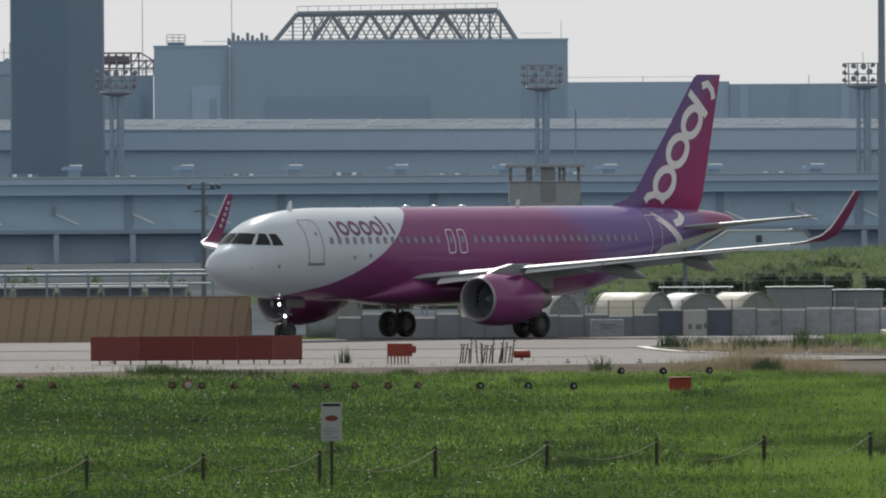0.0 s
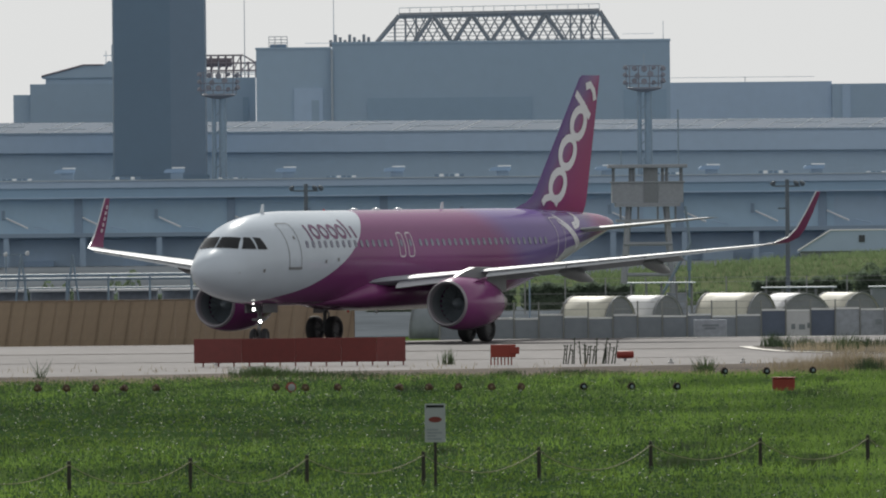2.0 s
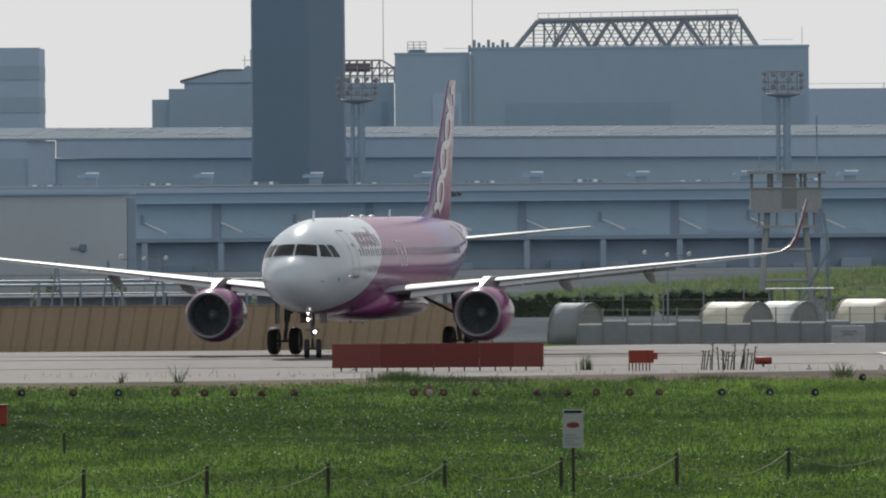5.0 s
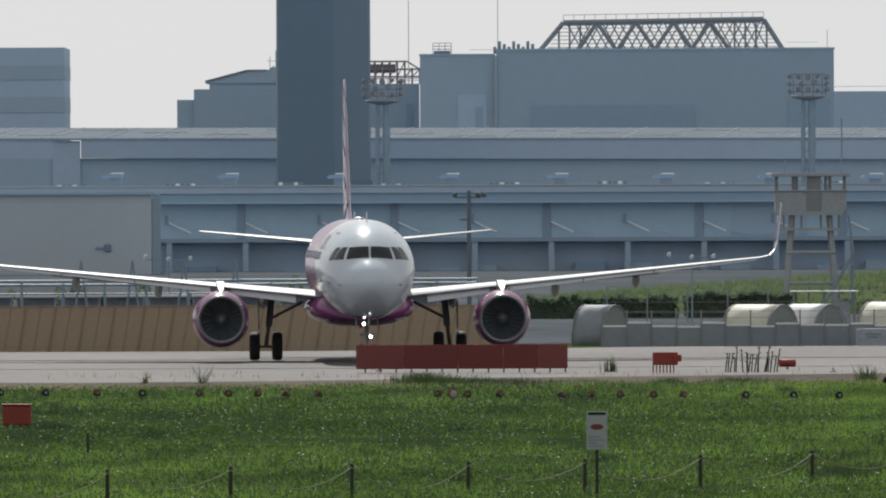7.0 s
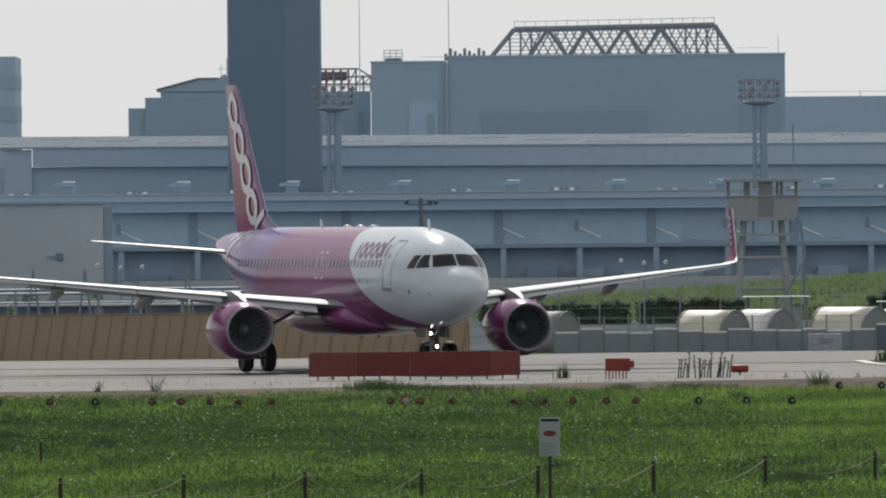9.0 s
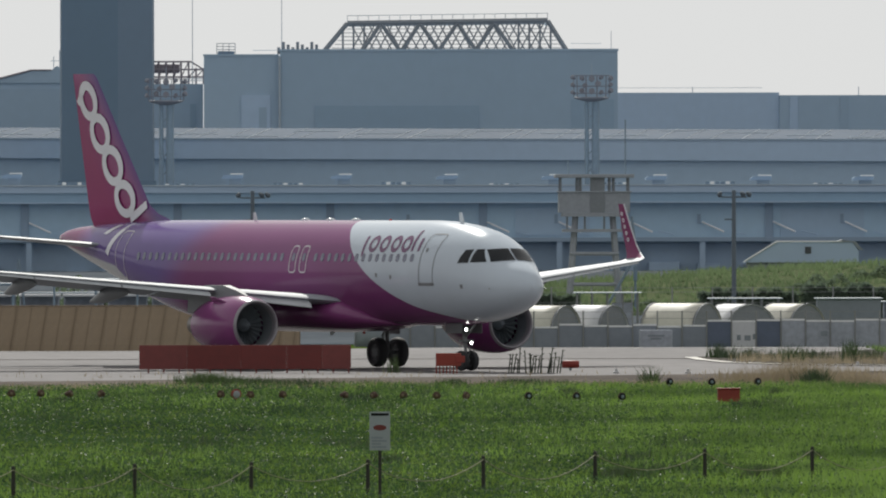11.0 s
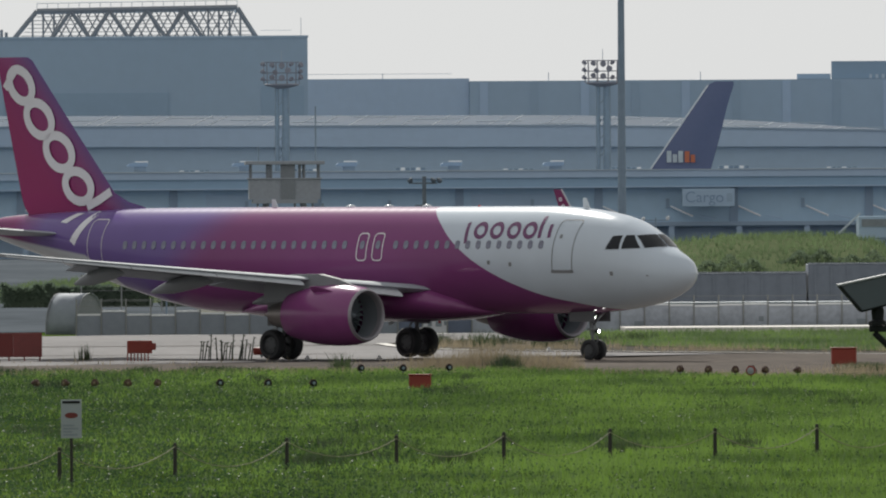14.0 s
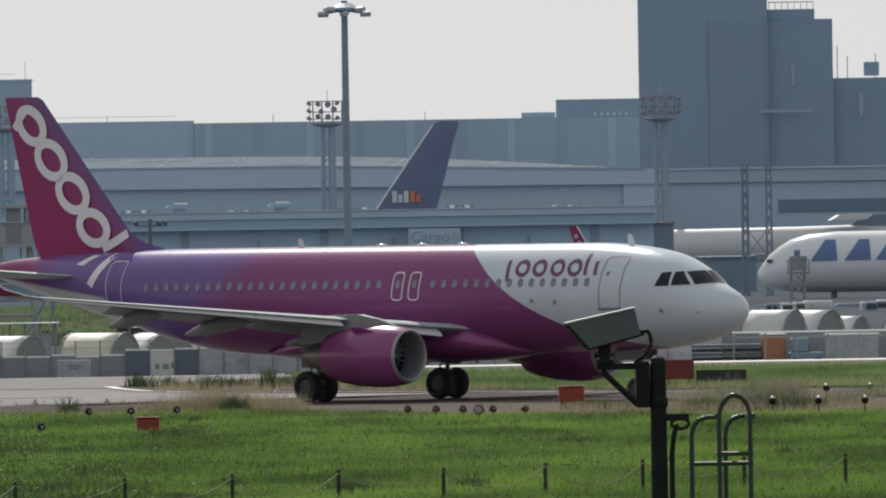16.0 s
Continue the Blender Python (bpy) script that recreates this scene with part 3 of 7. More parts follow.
def build_engine(plane, side):
    y, zc, s0 = side * 5.75, 1.74, 11.35
    eng = part("engine_cowl", spin(bmesh.new(), [(-s, r) for s, r in ((.10, 1.00), (.35, 1.075), (.9, 1.15), (1.6, 1.165), (2.4, 1.12), (3.2, 1.0), (3.75, .86), (3.7, .80), (3.0, .84))], 48), M_magenta, plane, "magenta painted engine nacelle", 50)
    eng.location = (-s0, y, zc)
    part("inlet_lip", spin(bmesh.new(), [(-s, r) for s, r in ((.11, 1.002), (.04, .975), (0, .93), (.03, .885), (.12, .86), (.3, .845))], 48), M_lip, eng, "dull bare metal inlet lip", 50)
    part("inlet_duct", spin(bmesh.new(), [(-.3, .845), (-.7, .86), (-1.05, .87)], 40), mat("inlet_liner", (0.17, 0.19, 0.215), 0.6, vary=0.1), eng, "", 50)
    bm = bmesh.new()
    rows = []
    for r, tw in ((.26, .10), (.55, .13), (.865, .16)):
        a, b = -tw * .26 / r, tw * .62
        rows.append([bm.verts.new((x, r * math.cos(q), r * math.sin(q))) for x, q in ((-1.0, a), (-1.16, b), (-1.175, b), (-1.015, a))])
    for p, q in zip(rows, rows[1:]):
        for k in range(4):
            bm.faces.new((p[k], p[(k + 1) % 4], q[(k + 1) % 4], q[k]))
    bm.faces.new(rows[-1])
    bmesh.ops.recalc_face_normals(bm, faces=bm.faces)
    blade = part("fan_blade", bm, M_fan, eng)
    for k in range(1, 24):
        o = new("fan_blade", blade.data)
        o.parent, o.matrix_basis = eng, Matrix.Rotation(2 * math.pi * k / 24, 4, "X")
    part("spinner", spin(bmesh.new(), [(-.62, .015), (-.72, .10), (-.88, .19), (-1.1, .27)], 20, cap=True), M_fan, eng, "", 60)
    part("fan_backing", spin(bmesh.new(), [(-1.22, .02), (-1.22, .87)], 32), M_fan, eng)
    part("core_cowl", spin(bmesh.new(), [(-s, r) for s, r in ((3.0, .62), (3.75, .60), (4.4, .5), (4.85, .40), (4.8, .36), (4.5, .36))], 32), M_hot, eng, "bare metal exhaust nozzle", 50)
    part("exhaust_plug", spin(bmesh.new(), [(-4.3, .30), (-4.85, .24), (-5.4, .02)], 20, cap=True), M_hot, eng, "", 50)
    # pylon between nacelle and wing
    bm = bmesh.new()
    loft(bm, [[(-s, -w, z0), (-s, w, z0), (-s, w * .8, z1), (-s, -w * .8, z1)] for s, z0, z1, w in ((.75, 1.0, 1.14, .06), (1.4, 1.0, 1.36, .16), (2.4, .9, 1.55, .2), (3.8, .55, 1.55, .2), (5.3, .45, 1.2, .12))])
    bmesh.ops.recalc_face_normals(bm, faces=bm.faces)
    part("pylon", bm, M_fairing, eng, "grey engine pylon", 40)
    bm = bmesh.new()   # strake on the inboard shoulder
    prism(bm, [(-1.0, 0), (-2.2, 0), (-2.2, .26), (-1.9, .28)], -.015, .015)
    st = part("strake", bm, M_magenta, eng)
    st.matrix_basis = Matrix.Translation((0, 0, 0)) @ Matrix.Rotation(radians(-side * 38), 4, "X") @ Matrix.Translation((0, 0, 1.12))
    return eng


def wing_z(y):
    return 2.62 + 0.092 * abs(y)


def build_wing(plane, side):
    st = [(0.6, 11.3, 7.4, .95), (1.9, 12.05, 6.75, .86), (3.2, 12.75, 5.95, .74), (6.4, 14.45, 4.25, .50), (9.5, 16.05, 3.35, .37), (13, 17.9, 2.45, .26), (16.2, 19.55, 1.65, .17), (16.7, 19.82, 1.55, .15)]
    bm = bmesh.new()
    loft(bm, [wing_ring(s, c, side * y, wing_z(y) - .10 * c / 6, t) for y, s, c, t in st])
    bmesh.ops.recalc_face_normals(bm, faces=bm.faces)
    wing = part("wing", bm, M_wing, plane, "pale grey swept wing with bright leading edge", 50)
    # leading edge slats run out: drooped forward and down off the nose of the wing
    co, si = math.cos(radians(20)), math.sin(radians(20))
    for y0, y1 in ((2.7, 5.3), (6.15, 9.2), (9.25, 12.2), (12.25, 14.6), (14.65, 16.6)):
        b2 = bmesh.new()
        rings = []
        for y in np.linspace(y0, y1, 3):
            s, c, t = (float(np.interp(y, [q[0] for q in st], [q[i] for q in st])) for i in (1, 2, 3))
            z = wing_z(y) - .10 * c / 6
            ring = []
            for u, v in FOIL:
                if u < .2:
                    fx, fz = (.2 - u) * c * .9, v * t * 1.05      # ahead of the hinge line, and up
                    ring.append((-(s + .2 * c) + co * fx + si * fz + .05 * c, side * y, z - si * fx + co * fz + .005 * c))
            rings.append(ring)
        loft(b2, rings)
        bmesh.ops.recalc_face_normals(b2, faces=b2.faces)
        part("slat", b2, M_slat, wing, "", 50)
    # sharklet: blends upward from the tip
    rings = []
    for y, z, s, c, t, lean in ((16.7, wing_z(16.7) - .03, 19.82, 1.55, .15, 0), (17.15, 4.22, 20.25, 1.36, .13, 22), (17.42, 4.45, 21.0, 1.06, .12, 50), (17.55, 4.8, 21.52, .88, .10, 72), (17.68, 5.5, 22.18, .70, .08, 80), (17.82, 6.42, 22.95, .42, .05, 82)):
        rings.append([(x, side * yy, zz) for x, yy, zz in wing_ring(s, c, y, z, t, lean)])
    b0 = bmesh.new()
    loft(b0, rings[:2])
    bmesh.ops.recalc_face_normals(b0, faces=b0.faces)
    part("wingtip_blend", b0, M_wing, wing, "", 50)
    b3 = bmesh.new()
    loft(b3, rings[1:])
    bmesh.ops.recalc_face_normals(b3, faces=b3.faces)
    tip = part("sharklet", b3, M_wing_red, wing, "upturned magenta wingtip sharklet", 50)
    part("leading_edge", tube(bmesh.new(), [(-(s - .01), side * y, z) for y, z, s in ((17.15, 4.22, 20.25), (17.42, 4.45, 21.0), (17.55, 4.8, 21.52), (17.68, 5.5, 22.18), (17.82, 6.42, 22.95))], .03, 6), M_slat, tip, "bare metal leading edge")
    for k, z in enumerate((4.98, 5.24, 5.50, 5.76, 6.02)):         # small pale ring marks up the inner face
        y, s, c = (float(np.interp(z, [4.8, 5.5, 6.42], q)) for q in ((17.55, 17.68, 17.82), (21.52, 22.18, 22.95), (.88, .70, .42)))
        ring = spin(bmesh.new(), [(-.006, .04), (-.006, .085), (.006, .085), (.006, .04), (-.006, .04)], 14, "y")
        part("ring_mark", ring, M_logo_white, tip, "small pale ring mark").matrix_basis = pose(-(s + .48 * c), side * (y - .075), z, side * 9, 0, 0)
    # flap track fairings
    for y, l in ((3.9, 3.5), (8.2, 3.3), (11.6, 2.7)):
        s, c = (float(np.interp(y, [q[0] for q in st], [q[i] for q in st])) for i in (1, 2))
        b4, rings = bmesh.new(), []
        for u, r in ((0, .05), (.1, .45), (.25, .85), (.45, 1), (.65, .95), (.85, .55), (.96, .25), (1, .05)):
            zc = wing_z(y) - .22 - .035 * c - .62 * max(0, u - .3) ** 1.2
            rings.append([(-(s + c * .45 + l * u), side * y + .17 * r * math.cos(q), zc + .30 * r * math.sin(q)) for q in np.linspace(0, 2 * math.pi, 14, endpoint=False)])
        loft(b4, rings)
        bmesh.ops.recalc_face_normals(b4, faces=b4.faces)
        part("flap_fairing", b4, M_fairing, wing, "grey canoe-shaped flap fairing", 50)
    # flaps run out a little, drooping behind the rear spar
    for y0, y1 in ((2.3, 6.2), (6.3, 12.6)):
        b5, rings = bmesh.new(), []
        for y in (y0, (y0 + y1) / 2, y1):
            s, c = (float(np.interp(y, [q[0] for q in st], [q[i] for q in st])) for i in (1, 2))
            te, z, w = s + c, wing_z(y) - .10 * c / 6, .20 * c + .15
            rings.append([(-(te - .45 * w), side * y, z - .04), (-(te - .3 * w), side * y, z + .02), (-(te + .55 * w), side * y, z - .26), (-(te - .3 * w), side * y, z - .12)])
        loft(b5, rings)
        bmesh.ops.recalc_face_normals(b5, faces=b5.faces)
        part("flap", b5, M_wing, wing, "", 30)
    return wing


def build_airliner():
    plane = thing("airliner", "magenta and white twin-engine airliner taxiing with white nose", "airplane")
    n = 56
    ss = [0, .02, .05, .1, .18, .3, .45, .6, .8, 1.0, 1.13, 1.26, 1.42, 1.58, 1.74, 1.9, 2.1, 2.4, 2.7, 3.0, 3.5, 4.1, 4.8, 5.6, 6.3, 7, 9, 12, 15, 18, 21, 23.5, 24.5, 25.5, 27, 28.5, 30, 31, 32, 33, 34, 35, 36, 36.8, 37.3, 37.57]
    bm = bmesh.new()
    loft(bm, [[skin(s, 2 * math.pi * k / n) for k in range(n)] for s in ss])
    bmesh.ops.recalc_face_normals(bm, faces=bm.faces)
    body = part("fuselage", bm, M_livery, plane, "white nose, magenta to violet fuselage", 60)
    # belly fairing at the wing root
    bm = bmesh.new()
    rings = []
    for s, w, zt, zb in ((9.8, .6, 1.9, 1.72), (10.8, 1.6, 2.5, 1.6), (12, 2.12, 2.9, 1.48), (14, 2.2, 3.0, 1.42), (18, 2.2, 2.9, 1.42), (20, 2.0, 2.6, 1.5), (21.5, 1.5, 2.2, 1.6), (22.8, .7, 1.85, 1.72)):
        zc = (zt + zb) / 2
        rings.append([(-s, w * math.cos(2 * math.pi * k / 24) * abs(math.cos(2 * math.pi * k / 24)) ** -.25 if abs(math.cos(2 * math.pi * k / 24)) > .01 else 0, zc + (zt - zc) * math.sin(2 * math.pi * k / 24)) for k in range(24)])
    loft(bm, rings)
    bmesh.ops.recalc_face_normals(bm, faces=bm.faces)
    part("belly_fairing", bm, M_magenta, plane, "", 60)
    for side in (1, -1):
        build_wing(plane, side)
        build_engine(plane, side)
    # fin with dorsal fillet
    bm = bmesh.new()
    loft(bm, [[(-(s + u * c), v * t, z) for u, v in FOIL] for z, s, c, t in ((5.45, 27.6, 7.2, .42), (5.85, 28.6, 6.5, .48), (6.05, 29.45, 5.74, .50), (6.4, 30.2, 5.1, .50), (9.0, 32.45, 3.5, .34), (11.2, 34.32, 2.17, .21), (11.58, 34.64, 1.95, .19), (11.72, 34.9, 1.7, .12))])
    bmesh.ops.recalc_face_normals(bm, faces=bm.faces)
    fin = part("fin", bm, M_fin, plane, "tall swept fin with white logo shapes", 50)
    for side in (1, -1):
        bm = bmesh.new()
        loft(bm, [wing_ring(s, c, side * y, z, t) for y, z, s, c, t in ((.3, 4.72, 31.4, 4.1, .42), (1.0, 4.79, 31.9, 3.7, .38), (6.1, 5.28, 34.75, 1.42, .13), (6.22, 5.29, 34.95, 1.15, .08))])
        bmesh.ops.recalc_face_normals(bm, faces=bm.faces)
        part("tailplane", bm, M_wing, plane, "pale grey horizontal tailplane", 50)
        # logo on the fin: plain rings and slanted bars
        bm = bmesh.new()

        def on_fin(s, z):
            zs = [5.85, 6.05, 6.4, 9, 11.58]
            c = float(np.interp(z, zs, [6.5, 5.74, 5.1, 3.5, 1.95]))
            s0 = float(np.interp(z, zs, [28.6, 29.45, 30.2, 32.45, 34.64]))
            th = float(np.interp(z, zs, [.48, .5, .5, .34, .19]))
            u = min(max((s - s0) / c, .02), .98)
            v = 5 * (0.2969 * math.sqrt(u) - 0.126 * u - 0.3516 * u * u + 0.2843 * u ** 3 - 0.1036 * u ** 4)
            return Vector((-s, side * (.58 * v * th + .02), z))

        def strip(pts, w, closed):
            rows, m = [], len(pts)
            for i, p in enumerate(pts):
                p = Vector(p)
                a = Vector(pts[i - 1]) if (i or closed) else p
                b = Vector(pts[(i + 1) % m]) if (i < m - 1 or closed) else p
                t = (b - a).normalized()
                o = Vector((-t.y, t.x)) * w / 2
                rows.append([bm.verts.new(on_fin(*(p + o))), bm.verts.new(on_fin(*(p - o)))])
            for i in range(m if closed else m - 1):
                r0, r1 = rows[i], rows[(i + 1) % m]
                bm.faces.new((r0[0], r0[1], r1[1], r1[0]))
        if side > 0:
            marks = ((34.37, 9.57, .60, .62), (33.26, 8.26, .64, .64), (32.24, 6.81, .64, .62))
        else:
            marks = ((35.22, 10.62, .56, .62), (34.20, 9.29, .62, .64), (33.10, 8.0, .64, .64), (32.04, 6.66, .64, .58))
        for cs, cz, a, b in marks:
            pts = []
            for k in range(28):
                t = 2 * math.pi * k / 28
                pts.append((cs + a * math.cos(t) + .50 * b * math.sin(t), cz + b * math.sin(t) - .16 * a * math.cos(t)))
            strip(pts, .36, True)
        if side > 0:
            strip([(34.22, 10.92), (34.85, 10.4), (35.5, 9.85)], .36, False)
            strip([(35.15, 11.2), (35.6, 11.3), (35.95, 11.0), (36.05, 10.6)], .34, False)
            strip([(30.75, 6.0), (31.0, 6.22), (31.5, 6.3), (31.95, 6.15), (32.2, 5.95)], .32, False)
        else:
            strip([(36.12, 10.5), (35.8, 10.9), (35.45, 11.3)], .32, False)
            strip([(30.32, 6.45), (30.9, 6.12), (31.56, 5.86)], .34, False)
        bmesh.ops.recalc_face_normals(bm, faces=bm.faces)
        part("fin_logo", bm, M_logo_white, fin, "white ring shaped logo marks")
        # logo behind the forward door: plain purple rings and bars
        bm = bmesh.new()
        rings, bars = (((7.1, 7.88, 8.67, 9.42), ((6.5, 4.42, 5.2), (9.98, 4.62, 5.42), (10.5, 4.62, 5.12))) if side > 0 else
                       ((9.3, 8.47, 7.6, 6.78), ((9.98, 4.42, 5.2), (6.28, 4.62, 5.42), (5.78, 4.62, 5.12))))
        for cs in rings:
            ribbon(bm, ellipse_pts(cs, 4.9, .27, .25, -.2 * side), side, .15)
        for cs, z0, z1 in bars:
            ribbon(bm, [(cs + side * .1 * (z1 - z0), z0), (cs, (z0 + z1) / 2), (cs - side * .1 * (z1 - z0), z1)], side, .15, closed=False)
        part("side_logo", bm, M_logo_purple, body, "purple ring shaped logo marks")
        # tail part of the logo on the fuselage
        bm = bmesh.new()
        if side > 0:
            ribbon(bm, [(30.0, 5.35), (30.7, 4.92), (31.3, 4.52), (31.95, 4.1)], side, .36, closed=False)
            ribbon(bm, [(32.4, 5.55), (32.35, 5.3), (31.9, 5.05), (31.4, 4.98)], side, .30, closed=False)
        else:
            patch(bm, [(31.2, 5.6), (31.62, 5.6), (32.1, 5.26), (31.68, 5.22)], side, .014)
            ribbon(bm, [(30.35, 5.6), (30.62, 5.15), (31.05, 4.45)], side, .36, closed=False)
        part("tail_logo", bm, M_logo_white, body, "white slanted logo bars")
        # doors
        for s0, s1, z0, z1, w, mm, nm in ((4.46, 5.42, 3.36, 5.28, .035, M_outline, "front_door"), (29.25, 30.1, 3.5, 5.36, .035, M_outline_w, "rear_door"), (14.16, 14.66, 3.78, 4.80, .05, M_outline_w, "overwing_exit"), (14.98, 15.48, 3.78, 4.80, .05, M_outline_w, "overwing_exit")):
            bm = bmesh.new()
            ribbon(bm, rounded(s0, s1, z0, z1, .14), side, w)
            if nm == "front_door":
                patch(bm, ((s0 - .06, z0 - .06), (s1 + .06, z0 - .06), (s1 + .06, z0 + .05), (s0 - .06, z0 + .05)), side, .02, 3)
                patch(bm, ((5.08, 4.60), (5.20, 4.60), (5.20, 4.74), (5.08, 4.74)), side, .015, 2)
            part(nm, bm, mm, body, "rounded door outline")
        # flight deck panes
        for q in (((1.73, 4.22), (2.37, 4.20), (2.43, 4.70), (2.19, 4.71)), ((2.46, 4.19), (3.00, 4.18), (2.86, 4.68), (2.54, 4.70))):
            bm = bmesh.new()
            patch(bm, q, side, .014, 6)
            part("cockpit_pane", bm, M_glass, body, "dark tinted flight deck window")
        # small probes
        part("probe", rd(skin_at(1.3, 3.2, side, 0)[0], skin_at(1.2, 3.2, side, .12)[0], .02), M_steel, body)
        for ps, pz in ((2.62, 3.2), (7.45, 3.55), (8.55, 3.62)):
            bm = bmesh.new()
            patch(bm, ((ps, pz), (ps + .14, pz), (ps + .14, pz + .15), (ps, pz + .15)), side, .012, 2)
            part("static_port", bm, M_outline, body)
    # front windscreens on the nose top: dark panes either side of the centre post
    for side in (1, -1):
        bm = bmesh.new()
        grid = []
        for i in range(7):
            row = []
            for j in range(7):
                u, v = i / 6, j / 6
                y = side * (.04 + u * (.90 - .13 * v))
                zz = 4.28 - .06 * u ** 2 + v * (.45 + .02 * u)
                lo, hi = .3, 3.6       # the station whose skin has this height at this y
                for _ in range(30):
                    mid = (lo + hi) / 2
                    top, bot, zc, wid = hull(mid)
                    inside = wid > abs(y) and zc + (top - zc) * math.sqrt(max(0, 1 - (y / wid) ** 2)) > zz
                    lo, hi = (lo, mid) if inside else (mid, hi)
                row.append(bm.verts.new((-lo + .02, y, zz + .012)))
            grid.append(row)
        for i in range(6):
            for j in range(6):
                bm.faces.new((grid[i][j], grid[i + 1][j], grid[i + 1][j + 1], grid[i][j + 1]))
        bmesh.ops.recalc_face_normals(bm, faces=bm.faces)
        part("windscreen", bm, M_glass, body, "dark tinted windscreen pane")
    # cabin windows: one rounded pane shared by all
    win = bmesh.new()
    f = win.faces.new([win.verts.new((x, 0.0, z)) for x, z in rounded(-.115, .115, -.165, .165, .10, 3)])
    ext = bmesh.ops.extrude_face_region(win, geom=[f])
    bmesh.ops.translate(win, verts=[v for v in ext["geom"] if isinstance(v, bmesh.types.BMVert)], vec=(0, .02, 0))
    bmesh.ops.recalc_face_normals(win, faces=win.faces)
    me = bpy.data.meshes.new("cabin_window")
    win.to_mesh(me)
    win.free()
    me.materials.append(M_pane)
    for side in (1, -1):
        for s in [6.03 + .533 * k for k in range(42)] + [14.4100001, 15.2300001]:
            if (14.0 < s < 14.85 or 14.85 <= s < 15.65) and s not in (14.4100001, 15.2300001):
                continue
            p, nn = skin_at(s, 4.37, side, -.006)
            w = new("cabin_window", me)
            w.parent = body
            y = nn
            zax = Vector((0, 0, 1)) - y * y.z
            zax.normalize()
            xax = y.cross(zax)
            w.matrix_basis = Matrix.Translation(p) @ Matrix((xax, y, zax)).transposed().to_4x4()
    # antennas, beacons, lamps
    for s in (5.2, 21.4):
        b = pr([(-s, 5.7), (-s - .34, 5.7), (-s - .36, 6.12), (-s - .2, 6.12)], -.02, .02)
        part("blade_antenna", b, M_white, body)
    b = pr([(-15.2, 1.5), (-15.6, 1.5), (-15.65, 1.3), (-15.5, 1.3)], -.02, .02)
    part("blade_antenna", b, M_white, body)
    for s in (13.6, 15.6, 17.6):
        part("antenna_dome", spin(bmesh.new(), [(5.79, .2), (5.86, .17), (5.9, .06)], 12, "z", (-s, 0, 0), True), M_white, body, "", 60)
    b = bmesh.new()
    loft(b, [[(-s + a, .32 * c, 5.74 + .07 * h * q) for a, c, q in ((0, -1, 0), (0, -.6, .9), (0, .6, .9), (0, 1, 0))] for s, h in ((8.8, .2), (9.2, 1), (10, 1), (10.6, .2))])
    part("radome_hump", b, M_white, body, "", 60)
    for s, z in ((10.9, 5.84), (13.0, 1.43)):
        part("beacon", spin(bmesh.new(), [(z - .06, .06), (z + .0, .055), (z + .03, .02)], 12, "z", (-s, 0, 0), True), M_red_lens, body, "red beacon lens")
    # main gear
    for side in (1, -1):
        y = side * 3.795
        gear = part("main_gear_leg", bmesh.new(), M_steel, plane, "steel main landing gear leg")
        bm = bmesh.new()
        rod(bm, (0, 0, .585), (.12, -side * .12, 1.5), .085, n=12)
        rod(bm, (.12, -side * .12, 1.4), (.2, -side * .25, 2.8), .14, n=12)
        rod(bm, (0, -.52, .585), (0, .52, .585), .075, n=10)
        rod(bm, (.1, -side * .15, 1.7), (.2, -side * 1.5, 2.4), .06)
        rod(bm, (-.22, 0, .75), (-.3, -side * .08, 1.25), .04)
        rod(bm, (-.3, -side * .08, 1.25), (.1, -side * .12, 1.6), .04)
        bm.to_mesh(gear.data)
        bm.free()
        gear.location = (-17.71, y, 0)
        part("gear_door", bx(-.42, .42, side * .28, side * .33, 1.3, 2.45, bevel=.01), M_cowl_grey, gear, "grey gear door")
        for o in (-.465, .465):
            WHEELS.append((build_wheel("main_wheel", .585, .42, gear, (0, o, .585)), .585, (0, o, .585)))
    # nose gear on its steering column
    ng = part("nose_gear_leg", bmesh.new(), M_steel, plane, "steel nose landing gear leg")
    bm = bmesh.new()
    rod(bm, (0, 0, .39), (-.06, 0, 1.0), .06, n=12)
    rod(bm, (-.06, 0, .95), (-.14, 0, 2.0), .09, n=12)
    rod(bm, (0, -.27, .39), (0, .27, .39), .05)
    rod(bm, (-.1, 0, 1.25), (.75, 0, 2.0), .04)
    rod(bm, (.1, 0, .55), (.22, 0, .8), .03)
    rod(bm, (.22, 0, .8), (-.02, 0, 1.05), .03)
    box(bm, -.1, .1, -.3, .3, 1.12, 1.2)
    bm.to_mesh(ng.data)
    bm.free()
    ng.location = (-5.07, 0, 0)
    STEER.append(ng)
    for o in (-.25, .25):
        WHEELS.append((build_wheel("nose_wheel", .39, .22, ng, (0, o, .39)), .39, (0, o, .39)))
    for yy, zz, r in ((.10, 1.08, .06), (-.18, 1.60, .06)):
        part("lamp_housing", spin(bmesh.new(), [(.13, r * 1.1), (.08, r * 1.15), (-.02, r), (-.1, r * .3)], 16, "x", (.05, yy, zz), True), M_black, ng)
        part("landing_lamp", spin(bmesh.new(), [(.134, r * 1.0), (.137, r * .3), (.138, .01)], 16, "x", (.05, yy, zz), True), M_lamp, ng, "lit white landing lamp")
    for side in (1, -1):
        part("nose_gear_door", bx(-5.9, -4.6, side * .42, side * .45, 1.45, 1.86, bevel=.01), M_cowl_grey, plane, "grey nose gear door")
    return plane


WHEELS, STEER = [], []
airliner = build_airliner()

